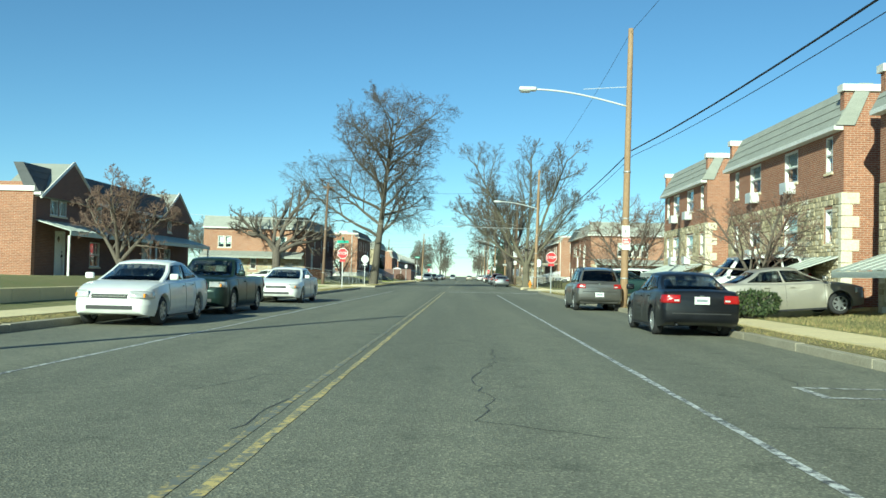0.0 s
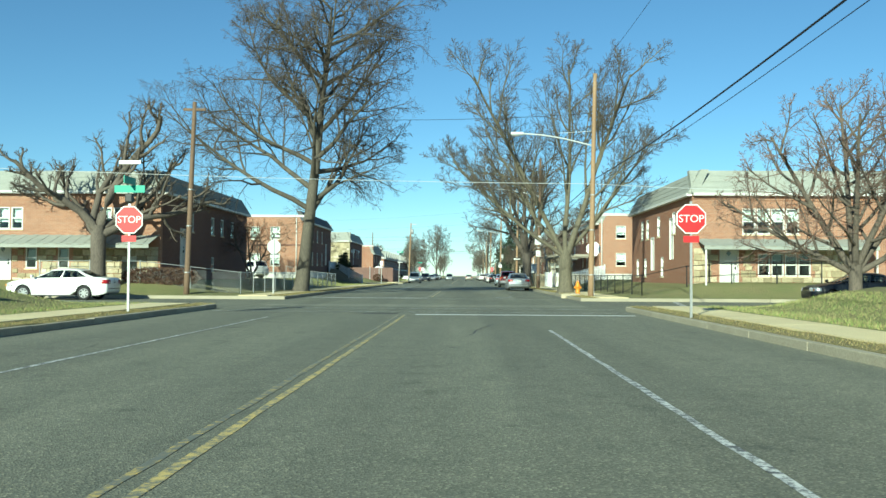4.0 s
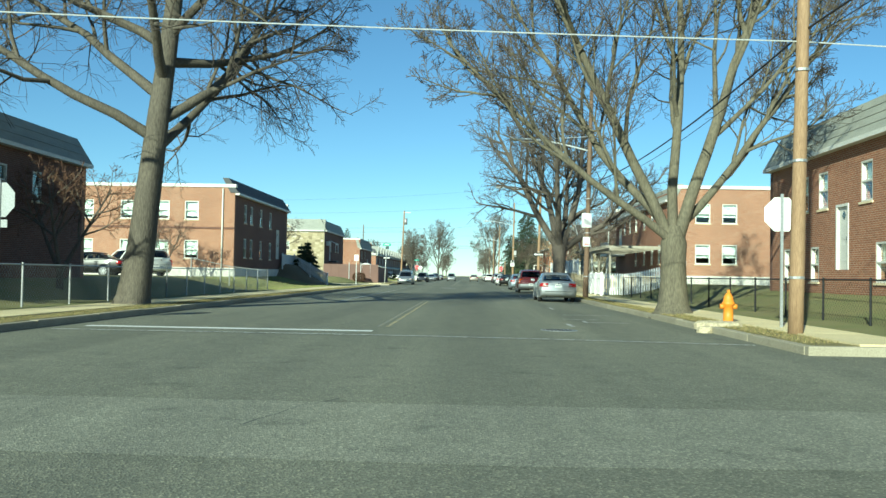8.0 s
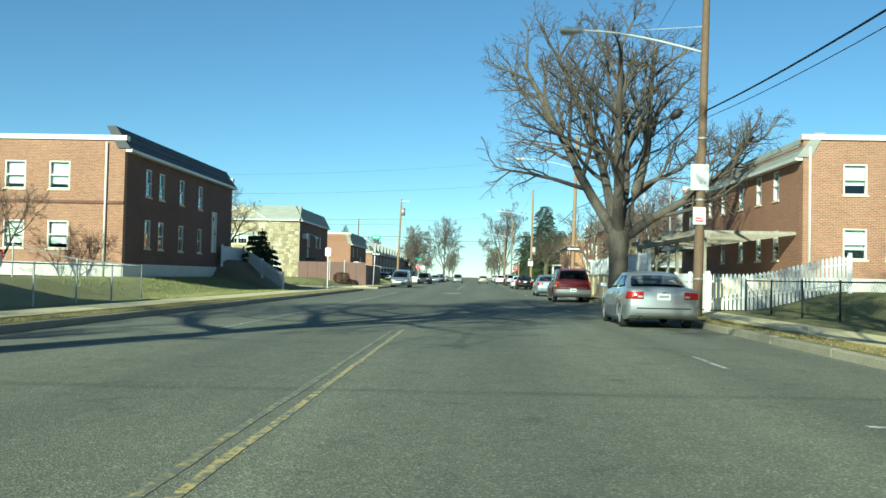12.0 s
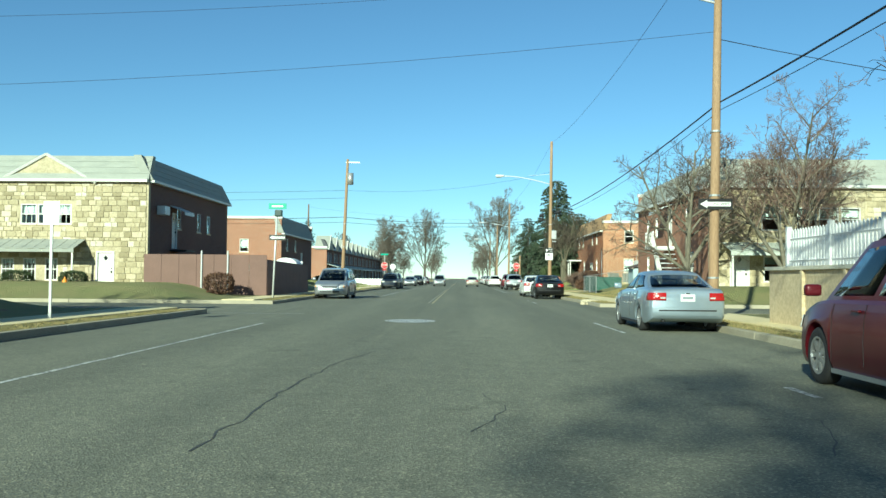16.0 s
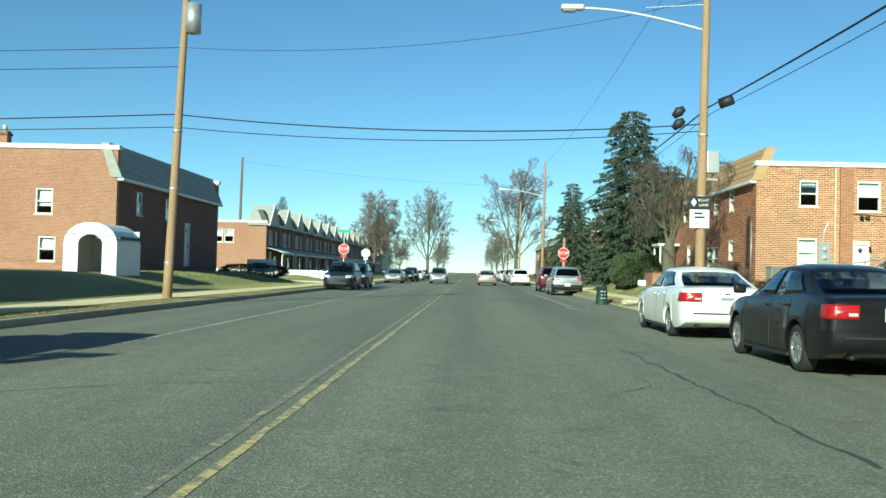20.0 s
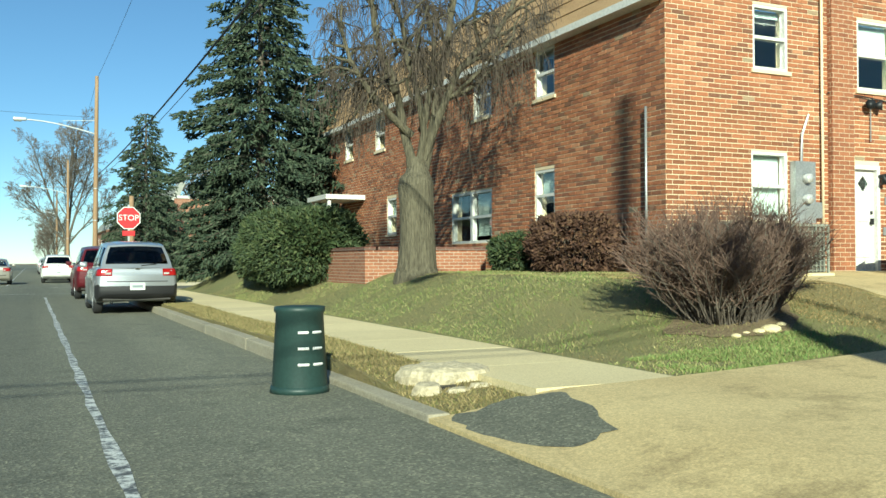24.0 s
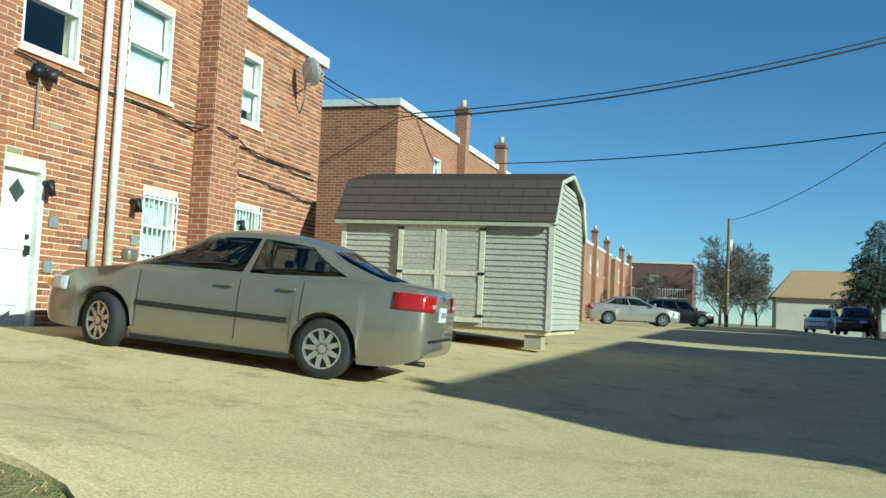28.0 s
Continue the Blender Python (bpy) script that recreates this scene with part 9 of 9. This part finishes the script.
def spruce(name, x, y, z, h, rad, seed, label, mat="needle", dens=1.0, start=.06, power=.58):
    ob = thing(name, (x, y, z), 0, label, "tree", "conifers")
    r = random.Random(seed)
    part("trunk", tubed([(0, 0, -.3), (0, 0, h * .97)], [rad * .075, .03], 10), M["bark_dark"], ob, "", True)
    pts, bv, bf = [], [], []
    layers = int(h * 3.0)
    for i in range(layers):
        t = start + (1 - start) * i / layers
        R = rad * (1 - t) ** power * r.uniform(.72, 1.12) + .12
        nb = max(5, int(11 * (1 - t) + 5))
        for k in range(nb):
            a = k * math.tau / nb + r.uniform(-.3, .3) + i
            rr = R * r.uniform(.7, 1.15)
            d = Vector((math.cos(a), math.sin(a), 0))
            p0 = Vector((0, 0, h * t))
            line = []
            for q in range(6):
                u = q / 5
                line.append(p0 + d * rr * u + Vector((0, 0, -.38 * rr * u * u + .16 * rr * u ** 4)))
            emit(bv, bf, line, [.03 * (1 - u / 6) for u in range(6)], 3)
            m = int(rr * 27 * dens)
            for q in range(m):
                u = r.uniform(.15, 1.0) ** .7
                j = min(int(u * 5), 4)
                p = line[j].lerp(line[j + 1], u * 5 - j)
                w = .10 + .20 * rr * (1 - u)
                side = Vector((-d.y, d.x, 0)) * r.uniform(-1, 1) * w
                pts.append((p + side + Vector((0, 0, r.uniform(-.16, .05))), (d + side).normalized()))
    b = new("bough_mass", raw("bough_mass", bv, bf, M["bark_dark"]))
    b.parent = ob
    tagged(b, "drooping boughs", kind="stuff")
    v, f = clump_cloud(pts, .19, seed, .42, .6)
    c = new("crown", raw("crown", v, f, M[mat]))
    c.parent = ob
    tagged(c, "dense needles with gaps between boughs", kind="stuff")
    return ob


spruce("spruce_tree", 12.5, 222.6, .6, 12.4, 3.6, 201, "tall dark blue-green spruce beside the pavement", dens=1.6, power=.36)
spruce("spruce_tree", 15.0, 221.6, .9, 8.2, 2.6, 202, "dark spruce close behind a taller one", dens=1.2, power=.42)
spruce("spruce_tree", 10.8, 243.5, .5, 9.5, 3.0, 203, "neat blue-grey spruce past the corner")
spruce("spruce_tree", 12.0, 254.0, .5, 9.0, 3.2, 204, "dark spruce further down the street", dens=.7)
spruce("spruce_tree", -18.0, 348.0, .5, 13.0, 4.5, 205, "dark round conifer over the terrace", dens=.6)
spruce("spruce_tree", -36.0, 335.0, .5, 15.0, 3.4, 206, "dark conifer over the terrace roofs", dens=.6)
spruce("spruce_tree", 96.0, 181.4, .1, 11.0, 4.6, 207, "dark pine over the alley's end", dens=.6, start=.35)
for k, (x, y, h) in enumerate(((-12.9, 137.2, 2.6), (-12.6, 138.4, 3.0), (-12.9, 139.7, 2.7), (-12.5, 141.0, 2.3), (-13.6, 142.0, 2.5))):
    spruce("cedar", x, y, ground_z(x, y) + .6 * (1 - smooth(139.5, 142, y)), h, .62, 210 + k, "narrow dark cedar in a row above the bank", "leaf_dark", 2.2, .02)


def shrub(name, x, y, z, rx, ry, h, n, seed, label, mat="leaf_dark", box_like=.35, size=.09, stems=True):
    ob = thing(name, (x, y, z), 0, label, "shrub", "shrubs")
    r = random.Random(seed)
    pts = []
    for _ in range(n):
        d = Vector((r.gauss(0, 1), r.gauss(0, 1), r.gauss(0, 1))).normalized()
        m = max(abs(d.x), abs(d.y), abs(d.z))
        d = d * (1 - box_like) + d / m * box_like
        q = r.uniform(.55, 1.0) ** .35 * (1 + .12 * noise.noise(d * 2.2 + Vector((seed, 0, 0))))
        p = Vector((d.x * rx * q, d.y * ry * q, h * .5 + d.z * h * .5 * q))
        if p.z > .02:
            pts.append((p, d.normalized()))
    v, f = clump_cloud(pts, size, seed, .6)
    c = new("foliage", raw("foliage", v, f, M[mat]))
    c.parent = ob
    tagged(c, "dense small leaves", kind="stuff")
    if stems:
        sv, sf = [], []
        for _ in range(26):
            a = r.uniform(0, math.tau)
            q = r.uniform(.2, .85)
            e = Vector((math.cos(a) * rx * q, math.sin(a) * ry * q, h * r.uniform(.5, .9)))
            emit(sv, sf, [Vector((e.x * .3, e.y * .3, -.05)), e * .5 + Vector((0, 0, .05)), e], [.022, .015, .006], 4)
        s = new("stem_mass", raw("stem_mass", sv, sf, M["bark_dark"]))
        s.parent = ob
        tagged(s, "", kind="stuff")
    return ob


shrub("clipped_hedge", 11.0, 212.6, .5, 1.15, 3.6, 2.05, 30000, 301, "rounded dark evergreen hedge on the lawn", size=.10)
shrub("clipped_hedge", 13.75, 205.5, .93, .6, .75, .8, 5000, 302, "small green clipped hedge by the brick wall", size=.08)
shrub("clipped_hedge", 13.85, 203.8, .93, .68, .85, 1.12, 9000, 303, "brownish clipped hedge against the brick wall", "leaf_brown", .5, .07)
shrub("clipped_hedge", 8.95, 38.55, .18, .58, .5, .88, 3500, 304, "round dark evergreen shrub by a drive", size=.09)
shrub("shrub", 9.7, 15.6, .3, .7, .6, .7, 2500, 305, "low evergreen shrub by a drive", size=.09)
shrub("shrub", -19.0, 164.6, .4, .7, .6, 1.0, 2500, 306, "small round shrub under the stone front", size=.09)
shrub("shrub", -22.0, 164.6, .4, .8, .6, 1.0, 2500, 307, "small round shrub under the stone front", size=.09)
shrub("shrub", -11.0, 163.5, .3, .75, .6, 1.05, 2500, 308, "small dark shrub before the brown fence", "leaf_brown", size=.09)
shrub("clipped_hedge", -13.5, 221.6, .5, 2.4, .8, .9, 5000, 309, "low hedge along the corner lawn", size=.10)
shrub("clipped_hedge", -13.8, 76.0, .6, 2.0, .4, .9, 4000, 310, "low hedge under the corner house", "leaf_brown", size=.10)
shrub("shrub", 12.4, 225.5, .6, 1.4, 1.2, 2.4, 5000, 311, "untrimmed evergreen under the spruces", size=.12)
shrub("shrub", 11.2, 188.4, .4, .8, .6, .8, 2500, 312, "brown bush at the foot of a fence", "leaf_brown", size=.1)

# the wide bare bush on the corner lawn
bb = thing("bare_bush", (11.95, 197.8, ground_z(11.95, 197.8)), 0, "wide bare bush of reddish-brown twigs on the lawn", "shrub")
r = random.Random(77)
sv, sf, tv, tf = [], [], [], []
for k in range(400):
    a, q = r.uniform(0, math.tau), .46 * math.sqrt(r.random())
    p = Vector((math.cos(a) * q, math.sin(a) * q, -.08))
    el, az = math.asin(r.uniform(-.25, 1.0)), a + r.gauss(0, .45)
    s = r.uniform(.62, 1.0) if k % 3 else r.uniform(.25, .7)
    tip = Vector((math.cos(az) * math.cos(el) * 1.38 * s, math.sin(az) * math.cos(el) * 1.1 * s, .64 + math.sin(el) * .64 * s + r.uniform(-.05, .1)))
    mid = Vector((p.x * 1.5 + tip.x * .28, p.y * 1.5 + tip.y * .28, tip.z * .62))
    pts = []
    for i in range(6):
        t = i / 5
        pts.append(p * (1 - t) ** 2 + mid * 2 * t * (1 - t) + tip * t * t + Vector((r.gauss(0, .02), r.gauss(0, .02), r.gauss(0, .015))) * (i > 0))
    dr = (pts[5] - pts[4]).normalized()
    emit(sv, sf, pts, [.010, .0085, .007, .006, .0045, .003], 4)
    for j in range(13):
        i = r.randint(1, 4)
        o = pts[i].lerp(pts[i + 1], r.random())
        e = (dr * .8 + Vector((r.gauss(0, .45), r.gauss(0, .45), r.gauss(.25, .25)))).normalized()
        l2 = r.uniform(.10, .27)
        m = o + e * l2 * .5
        e2 = (e + Vector((r.gauss(0, .25), r.gauss(0, .25), r.gauss(.1, .2)))).normalized()
        emit(tv, tf, [o, m, m + e2 * l2 * .5], [.0042, .0032, .002], 3)
        for _ in range(2):
            e3 = (e2 + Vector((r.gauss(0, .5), r.gauss(0, .5), r.gauss(.1, .3)))).normalized()
            emit(tv, tf, [m, m + e3 * r.uniform(.12, .3)], [.0028, .0016], 3)
s = new("stem_mass", raw("stem_mass", sv, sf, M["bark_dark"]))
s.parent = bb
tagged(s, "", kind="stuff")
s = new("twig_mass", raw("twig_mass", tv, tf, M["twig_red"]))
s.parent = bb
tagged(s, "fine reddish twigs", kind="stuff")


# grass blades where the camera comes close
def blades(name, n, place, mat, seed, label, hmin=.03, hmax=.09):
    r = np.random.RandomState(seed)
    xy = place(r, n)
    n = len(xy)
    z = np.array([lawn_z(a, b) for a, b in xy])
    ang = r.uniform(0, math.tau, n)
    h, w = r.uniform(hmin, hmax, n), r.uniform(.004, .011, n)
    lean = r.normal(0, .035, (n, 2))
    v = np.empty((n, 3, 3))
    dx, dy = np.cos(ang) * w, np.sin(ang) * w
    v[:, 0] = np.stack([xy[:, 0] - dx, xy[:, 1] - dy, z - .015], 1)
    v[:, 1] = np.stack([xy[:, 0] + dx, xy[:, 1] + dy, z - .015], 1)
    v[:, 2] = np.stack([xy[:, 0] + lean[:, 0], xy[:, 1] + lean[:, 1], z + h], 1)
    me = raw(name, v.reshape(-1, 3).tolist(), np.arange(3 * n).reshape(-1, 3).tolist(), M[mat])
    tagged(new(name, me), label, "grass", "", "stuff")


def in_box(x0, x1, y0, y1, keep=None):
    def f(r, n):
        p = np.stack([r.uniform(x0, x1, n), r.uniform(y0, y1, n)], 1)
        if keep is not None:
            p = p[[keep(a, b) for a, b in p]]
        return p
    return f


def dry_spot(a, b):
    return noise.noise(Vector((a * .75, b * .75, 7.0))) + .5 * noise.noise(Vector((a * 2.3, b * 2.3, 2.0))) > .08


def on_lawn(a, b):
    return a < drive_edge(b) - .05 and not (b > 202.2 and a > 14.7)


blades("lawn_grass", 150000, in_box(KR + 2.34, 15.7, 195.9, 218.0, lambda a, b: on_lawn(a, b) and not dry_spot(a, b) and not (a > 12.5 + .5 * noise.noise(Vector((a, b, 3.0))) and b < 200.5)), "blade", 1, "short patchy green and straw grass on the corner lawn", .012, .038)
blades("verge_grass", 26000, in_box(KR + .2, KR + .88, 195.9, 212.0), "blade_dry", 2, "dry straw grass in the kerb strip", .014, .042)
for k, (x0, x1, y0, y1, n) in enumerate(((KR + .2, KR + .88, -6, 62, 12000), (KR + .2, KR + .88, 74, 146, 30000), (KL - .88, KL - .2, -4, 62, 22000), (KL - .88, KL - .2, 74, 146, 26000), (KR + .2, KR + .88, 158, 188, 14000), (KL - .88, KL - .2, 158, 200, 14000))):
    blades("verge_grass", n, in_box(x0, x1, y0, y1), "blade_dry", 10 + k, "dry straw grass in the kerb strip", .015, .055)
for k, (x0, x1, y0, y1, n) in enumerate(((-14, KL - 2.34, 110, 132, 22000), (KR + 2.34, 13.5, 158, 181, 30000), (-15, KL - 2.34, 38, 62, 22000), (KR + 2.34, 13.5, 2, 16, 14000), (KR + 2.34, 13.5, 44, 62, 18000), (-15, KL - 2.34, 200, 224, 16000))):
    blades("lawn_grass", n, in_box(x0, x1, y0, y1), "blade_dry" if k in (1, 3) else "blade", 30 + k, "patchy winter grass on a front lawn", .03, .09)

blades("dry_grass", 60000, in_box(KR + 2.34, 15.7, 195.9, 218.0, lambda a, b: on_lawn(a, b) and dry_spot(a, b)), "blade_dry", 52, "straw-coloured patches in the corner lawn", .010, .03)
blades("green_grass", 11000, in_box(10.0, 12.4, 195.95, 197.0, lambda a, b: noise.noise(Vector((a * 1.1, b * 1.6, 4.0))) > -.12), "blade_green", 53, "fresh green patch of grass before the wide bush", .015, .045)
blades("dry_grass", 42000, in_box(11.9, 15.5, 195.92, 201.8, lambda a, b: on_lawn(a, b) and a > 12.6 + .5 * noise.noise(Vector((a, b, 3.0)))), "blade_straw", 51, "straw-coloured grass along the edge of the drive", .012, .034)
bm = bmesh.new()
rows = []
for j in range(41):
    y = 196.05 + 5.4 * j / 40
    wide = .95 + .35 * noise.noise(Vector((3.0, y * 1.3, 0))) - .5 * smooth(199.0, 201.0, y)
    rows.append([bm.verts.new((x, y, lawn_z(x, y) + (.010 if 0 < i < 7 else -.006))) for i, x in enumerate(drive_edge(y) - .02 - wide * q / 7 for q in range(8))])
for a, b in zip(rows, rows[1:]):
    for i in range(7):
        bm.faces.new((a[i], b[i], b[i + 1], a[i + 1]))
bmesh.ops.recalc_face_normals(bm, faces=bm.faces)
struct("bare_soil", bm, M["verge"], "worn brown strip of lawn along the drive", "soil", smooth=True)
bm = bmesh.new()
rings = [[bm.verts.new((11.9 + .8 * q * (1 + .12 * math.sin(3 * a) + .08 * math.sin(7 * a)) * math.cos(a), 197.55 + .58 * q * (1 + .1 * math.cos(4 * a)) * math.sin(a), 0)) for a in (k * math.tau / 28 for k in range(28))] for q in (.02, .35, .7, 1.0)]
for p, q in zip(rings, rings[1:]):
    for k in range(28):
        bm.faces.new((p[k], p[(k + 1) % 28], q[(k + 1) % 28], q[k]))
for v in bm.verts:
    v.co.z = lawn_z(v.co.x, v.co.y) + .014
struct("bare_soil", bm, M["earth"], "bare brown soil under the wide bush", "soil", smooth=True)

# ---- bricks of the house at the alley ----
def brick_field(f, length, z0, z1, holes, keep):
    """Running bond with sunken joints; (u, z, w) of each brick that clears the openings."""
    unit, course, out = .268, .0875, []
    row = 0
    z = z0
    while z < z1 - .03:
        u = -.134 * (row % 2)
        while u < length:
            a, b = max(0.0, u + .009), min(length, u + unit - .009)
            if b - a > .03:
                cut = [(a, b)]
                for (hu, hz, hw, hh) in holes:
                    if hz - .01 < z + course - .005 and z + .005 < hz + hh + .01:
                        nxt = []
                        for (p, q) in cut:
                            if q <= hu or p >= hu + hw:
                                nxt.append((p, q))
                            else:
                                if p < hu - .02:
                                    nxt.append((p, hu))
                                if q > hu + hw + .02:
                                    nxt.append((hu + hw, q))
                        cut = nxt
                out += [(p, q, z + .0095, z + course - .0095) for p, q in cut if q - p > .025]
            u += unit
        z += course
        row += 1
    return [b for b in out if keep(b)]


def brick_mesh(name, f, bricks, off, seed):
    r = np.random.RandomState(seed)
    n = len(bricks)
    B = np.array(bricks)
    d = r.uniform(.008, .014, n)
    o, u, nn = np.array(f.o) - np.array(off), np.array(f.u), np.array(f.n)
    V = np.empty((n, 8, 3))
    for i, (ui, zi) in enumerate(((0, 2), (1, 2), (1, 3), (0, 3))):
        base = o + B[:, ui:ui + 1] * u + np.stack([np.zeros(n), np.zeros(n), B[:, zi]], 1)
        V[:, i] = base - nn * .004
        V[:, 4 + i] = base + d[:, None] * nn
    q = np.array(((4, 5, 6, 7), (0, 1, 5, 4), (1, 2, 6, 5), (2, 3, 7, 6), (3, 0, 4, 7)))
    F = (np.arange(n)[:, None, None] * 8 + q).reshape(-1, 4)
    return raw(name, V.reshape(-1, 3).tolist(), F.tolist(), M["brick_piece"])


holes_s = [(o[1], o[2], o[3], o[4]) for o in D_S]
holes_w = [(o[1], o[2], o[3], o[4]) for o in D_W]


def near(b):
    return b[0] < 2.6 and .3 < b[2] < 3.0


rest = brick_field(fDS, DX1 - DX0, -.6, DS_H, holes_s, lambda b: not near(b))
ob = new("brickwork", brick_mesh("brickwork", fDS, rest, bD.location, 1))
ob.parent = bD
tagged(ob, "red and orange bricks laid in running bond", kind="stuff")
rest = brick_field(fDW, DY1 - DY0, -.6, DH, holes_w, lambda b: True)
ob = new("brickwork", brick_mesh("brickwork", fDW, rest, bD.location, 2))
ob.parent = bD
tagged(ob, "red and orange bricks laid in running bond", kind="stuff")
shared = {}
M["brick_single"] = mottled("brick_single", (.32, .12, .057), (.40, .16, .078), 22.0, 3.0, .92, 0, .5, .004, rand=.45)
for b in brick_field(fDS, DX1 - DX0, -.6, DS_H, holes_s, near)[:300]:
    w = round(b[1] - b[0], 3)
    if w not in shared:
        bm = boxed(0, w, -.011, .004, 0, b[3] - b[2])
        shared[w] = to_mesh("brick", bm, M["brick_single"])
    q = new("brick", shared[w])
    q.parent = bD
    q.location = fDS.at(b[0], b[2]) - bD.location
